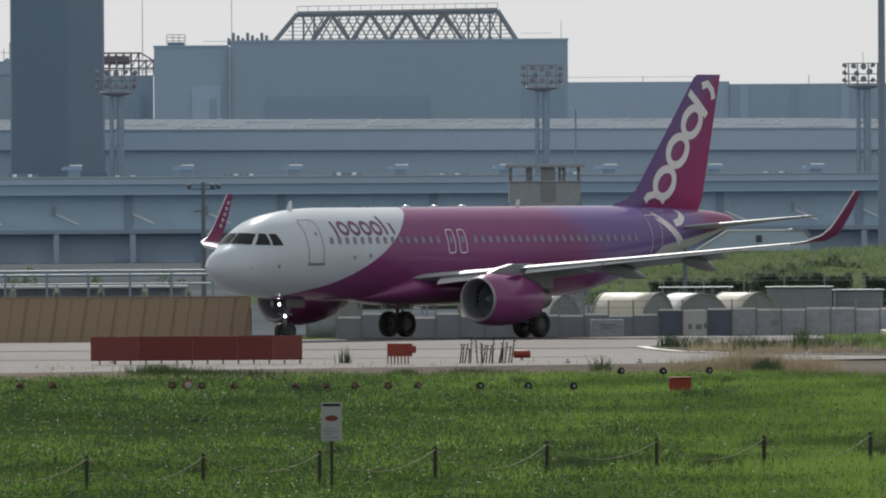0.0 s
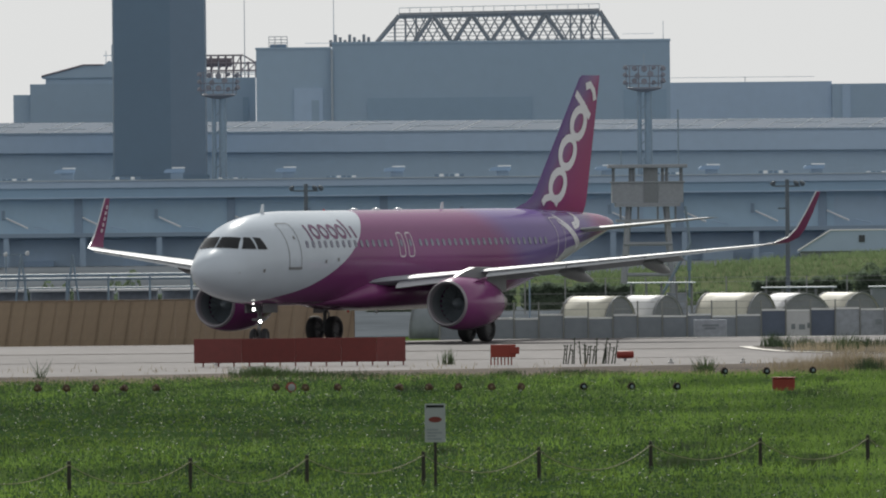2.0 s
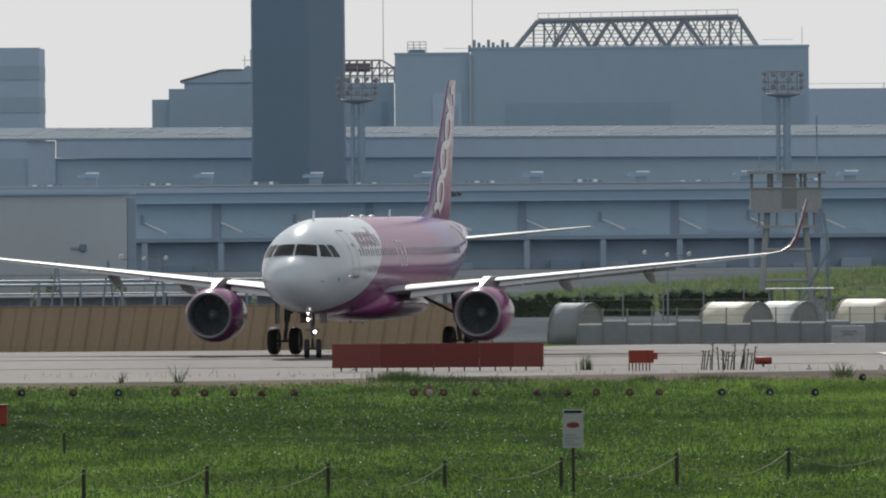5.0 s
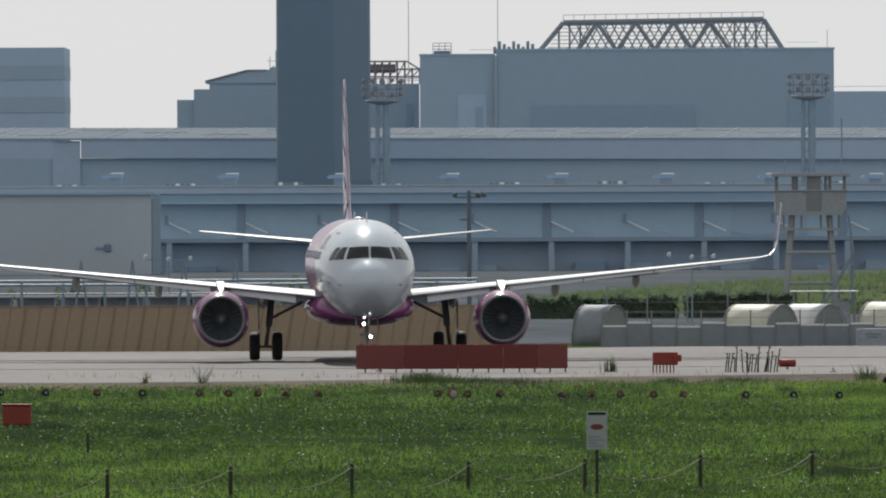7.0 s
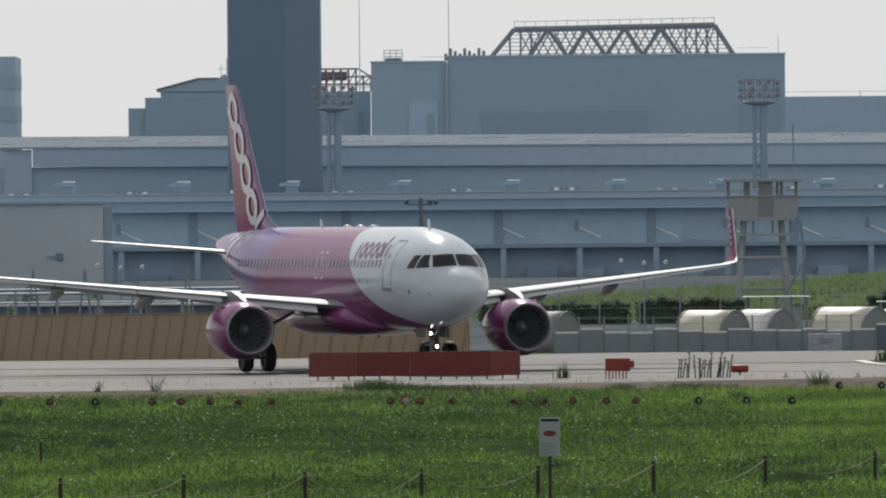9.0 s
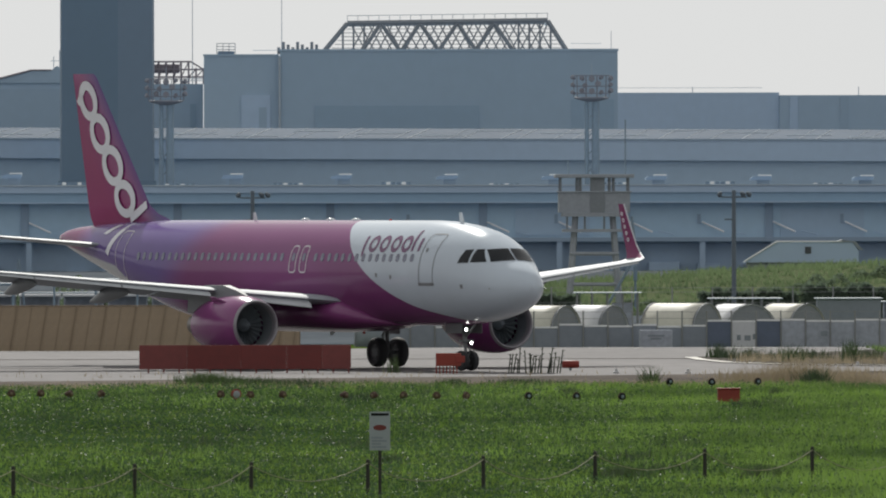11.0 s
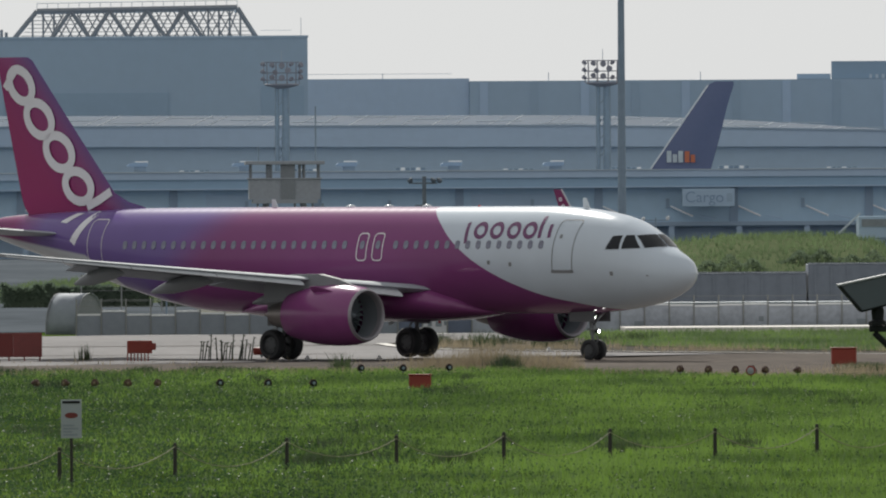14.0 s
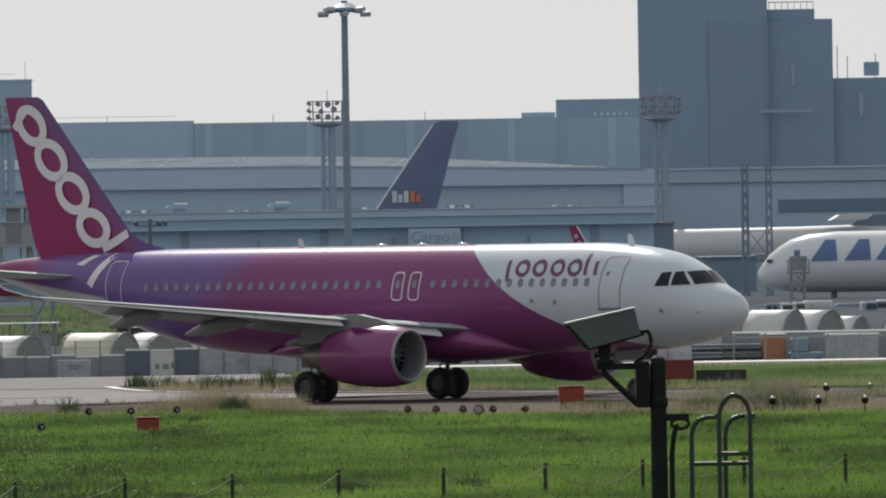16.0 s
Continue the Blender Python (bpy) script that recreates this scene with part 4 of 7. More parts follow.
AIRLINER_ROWS = (
    (0.0, 0.46, 632.61, 230.70), (0.5, -1.06, 629.81, 232.65), (1.0, -2.36, 626.91, 235.16), (1.5, -3.46, 623.90, 237.99),
    (2.0, -4.41, 620.64, 240.97), (2.5, -5.11, 617.57, 243.92), (3.0, -5.74, 614.07, 246.98), (3.5, -6.15, 610.76, 249.94),
    (4.0, -6.41, 607.06, 252.95), (4.5, -6.51, 603.19, 255.83), (5.0, -6.38, 599.29, 258.94), (5.5, -5.98, 594.98, 262.34),
    (6.0, -5.44, 590.45, 265.65), (6.5, -4.72, 586.00, 268.91), (7.0, -3.83, 581.88, 272.16), (7.5, -2.74, 578.40, 275.39),
    (8.0, -1.42, 575.76, 278.72), (8.5, 0.09, 572.78, 282.04), (9.0, 1.88, 569.60, 285.60), (9.5, 3.91, 566.35, 289.25),
    (10.0, 6.10, 563.18, 292.81), (10.5, 8.39, 560.23, 296.14), (11.0, 10.85, 557.56, 299.47), (11.5, 13.52, 555.08, 302.85),
    (12.0, 16.33, 552.69, 306.05), (12.5, 19.25, 550.52, 308.99), (13.0, 22.23, 548.59, 311.61), (13.5, 25.22, 546.48, 313.63),
    (14.0, 28.19, 544.23, 315.15), (14.5, 31.13, 541.82, 316.19), (15.0, 34.04, 539.36, 316.63), (15.5, 36.82, 536.99, 316.59),
    (16.0, 39.68, 534.36, 316.48),
)


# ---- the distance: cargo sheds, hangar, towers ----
# wall, roof and steel tones below carry the haze: blue-grey, low contrast
M_hangar = mat("hazy_hangar_cladding", (0.335, 0.445, 0.565), 0.7, vary=0.04, scale=0.05, fine=0.6)
M_hangar2 = mat("hazy_hangar_side", (0.365, 0.48, 0.605), 0.7, vary=0.04, scale=0.05, fine=0.6)
M_hangar_dark = mat("hazy_hangar_door", (0.29, 0.40, 0.52), 0.7, vary=0.04, scale=0.08, fine=0.8)
# tower slates lifted to blue for haze; the second is the better lit face
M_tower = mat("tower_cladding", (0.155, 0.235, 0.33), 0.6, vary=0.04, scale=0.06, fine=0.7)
M_tower2 = mat("hazy_tower_cladding_lit", (0.18, 0.255, 0.35), 0.6, vary=0.04, scale=0.06, fine=0.7)
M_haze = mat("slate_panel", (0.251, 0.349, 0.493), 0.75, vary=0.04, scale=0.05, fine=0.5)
M_haze2 = mat("hazy_slate_recess", (0.237, 0.330, 0.466), 0.75, vary=0.04, scale=0.05, fine=0.5)
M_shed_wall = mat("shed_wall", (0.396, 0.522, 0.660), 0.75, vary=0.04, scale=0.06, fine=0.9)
M_front_wall = mat("hazy_front_wall", (0.415, 0.565, 0.70), 0.75, vary=0.05, scale=0.06, fine=0.9)
M_shed_band = mat("hazy_fascia_blue", (0.302, 0.451, 0.609), 0.6, vary=0.04, scale=0.05, fine=0.8)
M_band_light = mat("hazy_pale_fascia", (0.423, 0.546, 0.705), 0.65, vary=0.04, scale=0.05, fine=0.8)
M_roof = mat("hazy_metal_roof", (0.078, 0.113, 0.165), 0.85, 0.0, vary=0.15, scale=0.05, fine=0.5, spec=0.15)
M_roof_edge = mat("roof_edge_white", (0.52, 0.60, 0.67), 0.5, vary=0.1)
M_gutter = mat("hazy_gutter_grey", (0.286, 0.374, 0.484), 0.8, vary=0.04, scale=0.2, fine=1.5)
M_truss = mat("brown_truss_steel", (0.235, 0.26, 0.295), 0.6, vary=0.12)
M_gantry = mat("hazy_red_steel", (0.24, 0.215, 0.245), 0.65, vary=0.15)
# bright caps, and trim whose sunlight or glint is put into the colour
M_cap = mat("bright_cap_and_sunlit_trim", (0.8, 0.82, 0.85), 0.4, vary=0.05)
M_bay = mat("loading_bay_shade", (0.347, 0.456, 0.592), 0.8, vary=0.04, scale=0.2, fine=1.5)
M_cream = mat("hazy_cream_wall", (0.475, 0.545, 0.62), 0.8, vary=0.04, scale=0.08, fine=0.8)
M_darkpole = mat("dark_pole", (0.125, 0.155, 0.185), 0.6, vary=0.1)
M_lattice = mat("lattice_steel", (0.40, 0.46, 0.52), 0.6, vary=0.1)
M_redsteel = mat("red_lattice", (0.20, 0.205, 0.245), 0.6, vary=0.15)
# poles share the haze: pale bluish steel
M_pole = mat("hazy_pole_steel", (0.218, 0.290, 0.369), 0.55, vary=0.1)
M_lamphead = mat("floodlight_housing", (0.420, 0.420, 0.430), 0.3, 0.5, vary=0.1)
M_guard_pier = mat("guard_concrete_pier", (0.23, 0.25, 0.275), 0.85, vary=0.12, scale=0.6, fine=6)
M_guard = mat("guard_concrete", (0.333, 0.358, 0.399), 0.85, vary=0.12, scale=0.6, fine=6)
M_window = mat("far_window", (0.05, 0.06, 0.07), 0.12, vary=0.1, spec=0.6)
M_navy = mat("dark_violet_tail_paint", (0.100, 0.135, 0.270), 0.4, vary=0.05, coat=0.3)
M_orange = mat("orange_paint", (0.550, 0.170, 0.090), 0.5, vary=0.05)
M_bluepaint = mat("blue_letter_paint", (0.100, 0.170, 0.380), 0.4, vary=0.05)


def top(name, bm, material, label, category, group="", kind="", smooth=None):
    return tagged(part(name, bm, material, None, "", smooth), label, category, group, kind)


def block(outline, z0, z1):
    """Upright block over an outline in x, y."""
    bm = bmesh.new()
    loft(bm, [[(x, y, z0) for x, y in outline], [(x, y, z1) for x, y in outline]])
    bmesh.ops.recalc_face_normals(bm, faces=bm.faces)
    return bm


def build_hangar():
    h = thing("hangar", "large hangar in hazy grey-blue with a lattice roof frame", "building", pose(0, 1900, -3))
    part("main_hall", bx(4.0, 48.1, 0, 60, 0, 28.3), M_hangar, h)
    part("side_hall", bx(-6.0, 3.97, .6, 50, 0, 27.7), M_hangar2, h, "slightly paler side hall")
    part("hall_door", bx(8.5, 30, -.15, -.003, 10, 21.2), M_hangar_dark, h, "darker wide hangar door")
    part("shutter", bx(-1.1, 2.7, .4, .597, 14, 22.6), M_band_light, h, "pale shutter panel")
    part("vent_grille", bx(-.7, .6, .36, .398, 15.2, 18.2), M_hangar_dark, h, "dark vent grille")
    part("vent_grille", bx(1.2, 2.2, .36, .398, 15.2, 21.0), M_hangar, h)
    for q in range(9):
        part("roof_box", bx(3.6 + q * .62, 4.0 + q * .62, 4, 5, 28.0, 28.9 + .35 * (q * 5 % 3), bevel=.05), M_truss, h)
    part("wall_panel", bx(42, 47.6, -.08, -.003, 12, 22), M_hangar_dark, h)
    part("downpipe", rd((3.9, -.2, 0), (3.9, -.2, 27.6), .16), M_lattice, h)
    part("parapet", bx(3.9, 48.2, -.1, .4, 28.303, 28.6), M_hangar2, h)
    part("parapet", bx(-6.1, 3.8, .5, 1, 27.703, 27.95), M_hangar2, h)

    def member(a, b, r):
        part("truss_member", rd((a[0], 3, a[1]), (b[0], 3, b[1]), r, n=6), M_truss, h)

    z0, z1 = 28.2, 32.0
    member((12.8, z1), (39.0, z1 + .35), .38)
    member((9.6, z0), (12.8, z1), .36)
    member((41.6, z0), (39.0, z1 + .3), .36)
    for x in (17.2, 22.3, 27.2, 32.0):          # heavy chevrons
        member((x - 2.6, z0), (x, z1), .30)
        member((x, z1), (x + 2.6, z0), .30)
    n = 22
    for k in range(n):                            # crossed light lattice
        x = 13.2 + k * 1.16
        member((x, z0), (min(x + 2.1, 39), z1), .10)
        member((x, z1), (min(x + 2.1, 39.6), z0), .10)
    for x in (12.2, 13.6, 15.0, 35.2, 36.6, 38.0, 39.4):
        member((x, z0), (x, z1 - max(0, 12.8 - x) * 1.15), .13)
    for z in (28.75, 29.25, 29.75, 30.25, 30.75, 31.25):
        member((10.6 + (z - 28.6) * .8, z), (41 - (z - 28.6) * .6, z), .05)
    part("truss_chord_rear", rd((13, 16, z1), (39, 16, z1 + .3), .3), M_truss, h)
    for x in (13, 26, 39):
        part("truss_tie", rd((x, 3, z1), (x, 16, z1), .2), M_lattice, h)
    part("handrail", rd((12.8, 3, z1 + 1.0), (39, 3, z1 + 1.3), .045), M_lattice, h)
    part("handrail", rd((42, 1, z0 + 1.1), (46, 1, z0 + 1.1), .03), M_lattice, h)
    for k in range(20):
        x = 12.8 + k * 26.2 / 19
        part("rail_post", rd((x, 3, z1), (x, 3, z1 + 1.0 + .3 * k / 19), .04, n=5), M_lattice, h)
    part("roof_unit", bx(-4.2, -2.0, 4, 7, 27.5, 28.4, bevel=.1), M_tower2, h, "roof plant behind rails")
    for x in (-4.3, -3.5, -2.7, -1.9):
        part("rail_post", rd((x, 3.8, 27.7), (x, 3.8, 29.4), .05, n=5), M_truss, h)
    for z in (28.6, 29.0, 29.4):
        part("handrail", rd((-4.3, 3.8, z), (-1.9, 3.8, z), .05), M_truss, h)
    part("handrail", rd((.4, 3.8, 28.5), (8.8, 3.8, 28.5), .04), M_lattice, h)
    for x, z in ((-7.5, 40.0), (4.2, 40.0), (47.4, 31.0)):
        part("lightning_rod", rd((x, 6, 24), (x, 6, z), .06, .035, n=6), M_lattice, h)


def build_far_blocks():
    b = thing("office_block", "hazy grey stepped office block with a low pitched roof", "building", pose(0, 1950, -3))
    part("wall", bx(-38.75, -36.5, 0, 20, 0, 22.4), M_hangar2, b)
    part("wall", bx(-36.48, -25.0, -1, 20, 0, 23.8), M_hangar, b)
    part("upper_wall", bx(-34.4, -24.0, -.6, 18, 23.803, 24.6), M_hangar2, b)
    roof = part("roof", pr([(-34.95, 24.603), (-34.9, 24.85), (-29.25, 26.3), (-26.6, 26.3), (-25.83, 26.9), (-25.2, 26.45), (-20, 26.4), (-20, 24.603)], -.9, 18), M_hangar2, b, "low pitched grey roof")
    part("eave_board", rd((-34.95, -1.0, 24.85), (-29.25, -1.0, 26.33), .13, n=6), M_gantry, roof, "hazy red eave board")
    part("eave_board", rd((-29.25, -1.0, 26.33), (-26.6, -1.0, 26.33), .1, n=6), M_gantry, roof)
    part("antenna", rd((-25.5, 2, 26), (-25.5, 2, 29), .07), M_lattice, b)
    part("antenna", rd((-26.3, 2, 26), (-26.3, 2, 28.2), .05), M_lattice, b)
    part("antenna_arm", rd((-26.7, 2, 27.6), (-25.2, 2, 27.6), .05), M_lattice, b)
    part("wall", bx(-24.98, -6.3, 0, 20, 0, 24.45), M_hangar2, b)
    part("wall_opening", bx(-8.0, -7.2, -.12, -.003, 17, 21.8), M_hangar_dark, b, "narrow dark opening")
    # red steel gantry on the roof
    g = part("roof_gantry", bx(-13.2, -9.4, 2, 9, 25.95, 27.1, bevel=.15), M_gantry, b, "hazy red steel gantry")
    for z, x1 in ((25.4, -6.2), (27.45, -7.9), (26.4, -6.2)):
        part("chord", rd((-13.3, 1.8, z), (x1, 1.8, z), .13, n=6), M_gantry, g)
    for k in range(8):
        x = -13.2 + k * 1.0
        part("post", rd((x, 1.8, 24.4), (x, 1.8, 27.45 if x < -8 else 26.6), .12, n=6), M_gantry, g)
        part("brace", rd((x, 1.8, 25.4), (x + 1, 1.8, 26.4 if x > -8.4 else 27.45), .08, n=5), M_gantry, g)
    part("raker", rd((-7.9, 1.8, 27.45), (-6.2, 1.8, 26.4), .12, n=6), M_gantry, g)
    for z in (24.9, 25.15):
        part("handrail", rd((-9.5, 1.5, z), (-6.3, 1.5, z), .06, n=5), M_lattice, g)
    f = thing("banded_building", "hazy pale building with darker horizontal bands", "building", pose(0, 1950, -3))
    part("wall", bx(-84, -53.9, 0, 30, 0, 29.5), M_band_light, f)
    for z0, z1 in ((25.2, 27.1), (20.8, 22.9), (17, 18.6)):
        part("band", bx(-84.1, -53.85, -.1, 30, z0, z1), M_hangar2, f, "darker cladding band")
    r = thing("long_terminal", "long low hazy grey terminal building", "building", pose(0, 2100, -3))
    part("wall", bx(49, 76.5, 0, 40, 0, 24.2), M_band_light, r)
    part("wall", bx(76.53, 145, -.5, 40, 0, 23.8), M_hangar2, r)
    part("rooftop_room", block([(129, 1), (142, 1), (142, 14), (131, 14)], 23.83, 26.4), M_hangar_dark, r, "dark rooftop plant room")
    part("rooftop_step", block([(124, 1), (128.9, 1), (128.9, 14), (126, 14)], 23.83, 24.6), M_hangar2, r)
    part("handrail", rd((49, .3, 24.9), (74, .3, 24.9), .035), M_lattice, r)
    for k in range(9):
        part("pilaster", bx(78 + k * 7.3, 79.2 + k * 7.3, -.6, -.5, 16, 23.6), M_hangar if k % 2 else M_band_light, r)
    # pale boxes painted for slits where bright sky shows through
    for k in range(6):
        part("sky_slit", bx(134.5 + k * .9, 134.9 + k * .9, .9, .99, 23.9, 24.5), M_roof_edge, r)
    for x in (64, 88, 110):
        part("rail_post", rd((x, .3, 23.8), (x, .3, 25), .06, n=5), M_lattice, r)


def build_control_tower():
    t = thing("dark_tower", "tall dark hazy slate tower shaft with angled faces", "tower", pose(-16.9, 1720, -3))
    bm = bmesh.new()
    pts = [(-5.5, 4), (-5.3, 1.2), (1.3, 0), (5.3, 1.6), (5.5, 6), (0, 12)]
    lo = [bm.verts.new((x * (1.02), y, 0)) for x, y in pts]
    hi = [bm.verts.new((x, y, 75)) for x, y in pts]
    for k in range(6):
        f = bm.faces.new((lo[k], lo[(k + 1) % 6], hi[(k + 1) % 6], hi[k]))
        # right-hand faces take the paler slate, the light on them put into colour
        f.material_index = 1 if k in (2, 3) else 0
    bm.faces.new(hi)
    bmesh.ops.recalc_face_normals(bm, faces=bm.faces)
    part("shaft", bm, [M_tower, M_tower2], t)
    part("base_band", bx(-5.75, 5.75, -.1, 12, 10.4, 11.3), M_tower, t)
    c = thing("terminal_tower", "massive hazy slate tower block with stepped roof", "tower", pose(0, 2000, -3))
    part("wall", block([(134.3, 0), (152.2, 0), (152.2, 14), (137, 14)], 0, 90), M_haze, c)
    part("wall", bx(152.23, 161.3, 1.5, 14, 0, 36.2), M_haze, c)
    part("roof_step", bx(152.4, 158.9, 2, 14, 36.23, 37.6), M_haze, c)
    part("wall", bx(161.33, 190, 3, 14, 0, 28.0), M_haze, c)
    # flat panel in a slightly darker tone drawn for the recess
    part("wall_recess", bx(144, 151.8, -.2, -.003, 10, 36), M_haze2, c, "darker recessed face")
    part("ledge", bx(151, 158.2, -.4, -.2, 23.35, 23.75), M_hangar, c, "pale ledge")
    part("handrail", rd((152.5, 2, 38.6), (158.8, 2, 38.6), .08), M_lattice, c)
    for k in range(8):
        part("rail_post", rd((152.6 + k * .88, 2, 37.5), (152.6 + k * .88, 2, 38.6), .05, n=5), M_lattice, c)
    for x, h in ((162.2, 32.5), (163.6, 31), (171.5, 32.5), (167.5, 31.3)):
        part("antenna", rd((x, 5, 28), (x, 5, h), .07, n=5), M_lattice, c)
    part("roof_tank", bx(166, 168, 5, 7, 28.3, 30.2, bevel=.1), M_hangar_dark, c)
    for x, z in ((155.5, 27.0), (164.9, 22.8)):
        part("pale_streak", bx(x, x + .5, 1.35, 1.49, z, z + 3), M_hangar, c)


def build_upper_shed():
    s = thing("upper_shed", "long cargo shed with pale fascia and bright metal roof", "building", pose(0, 1740, -3))
    part("wall", bx(-80, 118.4, .4, 60, 0, 14.1), M_shed_wall, s, "shed wall in hazy grey-blue")
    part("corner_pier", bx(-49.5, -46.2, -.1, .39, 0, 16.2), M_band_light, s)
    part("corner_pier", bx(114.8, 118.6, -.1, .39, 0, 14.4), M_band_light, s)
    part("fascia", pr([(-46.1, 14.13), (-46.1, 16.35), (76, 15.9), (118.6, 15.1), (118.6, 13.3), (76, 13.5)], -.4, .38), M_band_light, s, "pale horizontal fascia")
    # shadow line under the roof edge, drawn as a darker gutter strip
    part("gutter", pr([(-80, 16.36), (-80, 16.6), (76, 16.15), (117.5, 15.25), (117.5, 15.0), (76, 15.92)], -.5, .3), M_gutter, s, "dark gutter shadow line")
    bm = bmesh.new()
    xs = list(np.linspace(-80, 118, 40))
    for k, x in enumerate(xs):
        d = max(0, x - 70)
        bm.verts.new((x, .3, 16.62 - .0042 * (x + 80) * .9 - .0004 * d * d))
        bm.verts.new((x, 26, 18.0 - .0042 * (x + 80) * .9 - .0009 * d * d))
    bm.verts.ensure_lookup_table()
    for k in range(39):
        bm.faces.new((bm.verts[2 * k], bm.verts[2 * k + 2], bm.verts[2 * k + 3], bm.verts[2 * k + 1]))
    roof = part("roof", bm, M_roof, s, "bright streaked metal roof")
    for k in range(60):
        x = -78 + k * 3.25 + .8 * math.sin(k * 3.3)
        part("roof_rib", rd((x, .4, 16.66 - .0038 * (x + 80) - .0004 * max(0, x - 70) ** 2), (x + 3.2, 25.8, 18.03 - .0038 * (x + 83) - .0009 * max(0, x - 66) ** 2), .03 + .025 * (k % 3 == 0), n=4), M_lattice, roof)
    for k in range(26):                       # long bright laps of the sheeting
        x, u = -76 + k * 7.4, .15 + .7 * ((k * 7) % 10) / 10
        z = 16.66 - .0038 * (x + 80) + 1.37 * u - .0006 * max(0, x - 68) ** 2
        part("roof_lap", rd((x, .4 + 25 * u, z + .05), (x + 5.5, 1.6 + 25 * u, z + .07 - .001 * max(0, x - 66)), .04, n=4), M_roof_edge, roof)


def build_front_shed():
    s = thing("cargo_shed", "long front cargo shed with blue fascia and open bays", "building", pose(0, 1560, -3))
    part("wall", bx(-33.2, 106.2, 1.5, 70, 4.4, 8.9), M_front_wall, s, "hazy grey-green loading wall")
    # bays are one solid face; their shade is in its base colour
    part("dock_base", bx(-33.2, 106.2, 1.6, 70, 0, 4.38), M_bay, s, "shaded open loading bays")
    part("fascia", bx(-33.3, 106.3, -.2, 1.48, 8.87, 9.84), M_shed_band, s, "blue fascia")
    part("drip_edge", bx(-33.3, 106.3, -.28, 1.48, 8.72, 8.865), M_band_light, s, "thin pale drip edge")
    part("fascia", bx(-60, 106.35, -.45, 1.6, 9.85, 10.58), M_band_light, s, "paler upper fascia strip")
    roof = part("roof", pr([(-60, 10.583), (-60, 10.7), (106.4, 10.66), (106.4, 10.583)], -.6, 55), M_roof_edge, s, "bright flat metal roof edge")
    for k in range(13):                       # clutter of small boxes between the ventilators
        x = -43.9 + k * 11.6
        for q in range(6):
            part("roof_box", bx(x + q * .55, x + q * .55 + .42, .6, 1.2, 10.705, 10.83 + .09 * ((q * 3 + k) % 3), bevel=.02), M_tower2 if (q + k) % 3 else M_cap, roof)
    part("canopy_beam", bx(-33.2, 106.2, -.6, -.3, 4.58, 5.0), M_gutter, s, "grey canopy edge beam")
    part("canopy", bx(-33.2, 106.2, -.3, 1.48, 4.6, 4.8), M_bay, s)
    bays = [-31.9 + k * 8.2 for k in range(8)] + [33.2 + k * 7.68 for k in range(5)] + [71.2 + k * 7.28 for k in range(5)]
    for k, x in enumerate(bays):
        part("stay_bracket", bx(x - .5, x - .15, 1.3, 1.49, 6.5, 7.5), M_gutter, s, "dark wall bracket")
        # upper stay painted near-white, the sun on it put into the colour
        part("awning_stay", rd((x, 1.3, 6.66), (x + 2.3, -.2, 5.6), .11, n=6), M_cap, s)
        part("awning_stay", rd((x + 3.0, .6, 5.68), (x + 4.7, -.3, 5.3), .06, n=6), M_band_light, s)
        part("column", bx(x - .3, x + .3, -.5, -.2, 0, 4.57), M_bay, s)
        if k % 2:
            part("wall_pilaster", bx(x - .9, x - .05, 1.32, 1.49, 5.01, 8.7), M_gutter, s, "dark wall post")
    for x0, x1, z0, z1 in ((28.5, 36.5, 5.2, 8.2), (57, 66, 5.0, 8.1)):
        part("wall_panel", bx(x0, x1, 1.38, 1.49, z0, z1), M_shed_wall, s, "bluish wall panel")
    for k in range(26):
        w = random.uniform(1.5, 3.5)
        x = -30 + k * 5.2
        part("stacked_freight", bx(x, x + w, 0.3, 1.58, .02, random.uniform(1.0, 2.4), bevel=.05), M_bay if k % 4 else M_haze2, s)
    part("end_store", bx(106.21, 108.35, 1.5, 20, 0, 8.6), M_tower2, s, "dark store at the shed end")
    part("end_store_roof", bx(106.40, 108.45, 1.2, 20, 8.603, 8.85), M_gantry, s)
    c = thing("beige_annex", "plain beige annex wall beside the cargo shed", "building", pose(0, 1500, -3))
    part("wall", bx(-62, -32.5, 0, 30, 0, 9.75), M_cream, c)
    part("roof_edge", bx(-62.2, -32.2, -.4, 30, 9.76, 10.0), M_shed_band, c)
    part("corner_post", bx(-32.45, -31.6, .1, 2, 0, 9.4), M_gutter, c)
    part("wall_lamp", bx(-37.4, -36.7, -.3, -.003, 3.9, 4.7, bevel=.1), M_tower2, c, "dark wall lamp")
    part("lamp_bracket", bx(-38.3, -37.42, -.2, -.003, 4.2, 4.4), M_gutter, c)


def build_roof_vent():
    v = thing("roof_ventilator", "mushroom roof ventilator with bright cap", "ventilator", pose(0, 0, 0), "roof ventilators")
    part("neck", bx(-.55, .75, -.7, .7, -.4, .62), M_gutter, v)
    part("hood", pr([(-1.25, .6), (-1.3, .78), (-1.0, 1.0), (.85, 1.05), (.98, .8), (.9, .62)], -1.0, 1.0), M_haze, v)
    part("cap", bx(-.4, .98, -1.02, 1.0, 1.06, 1.2, bevel=.03), M_cap, v, "bright metal cap")
    return v


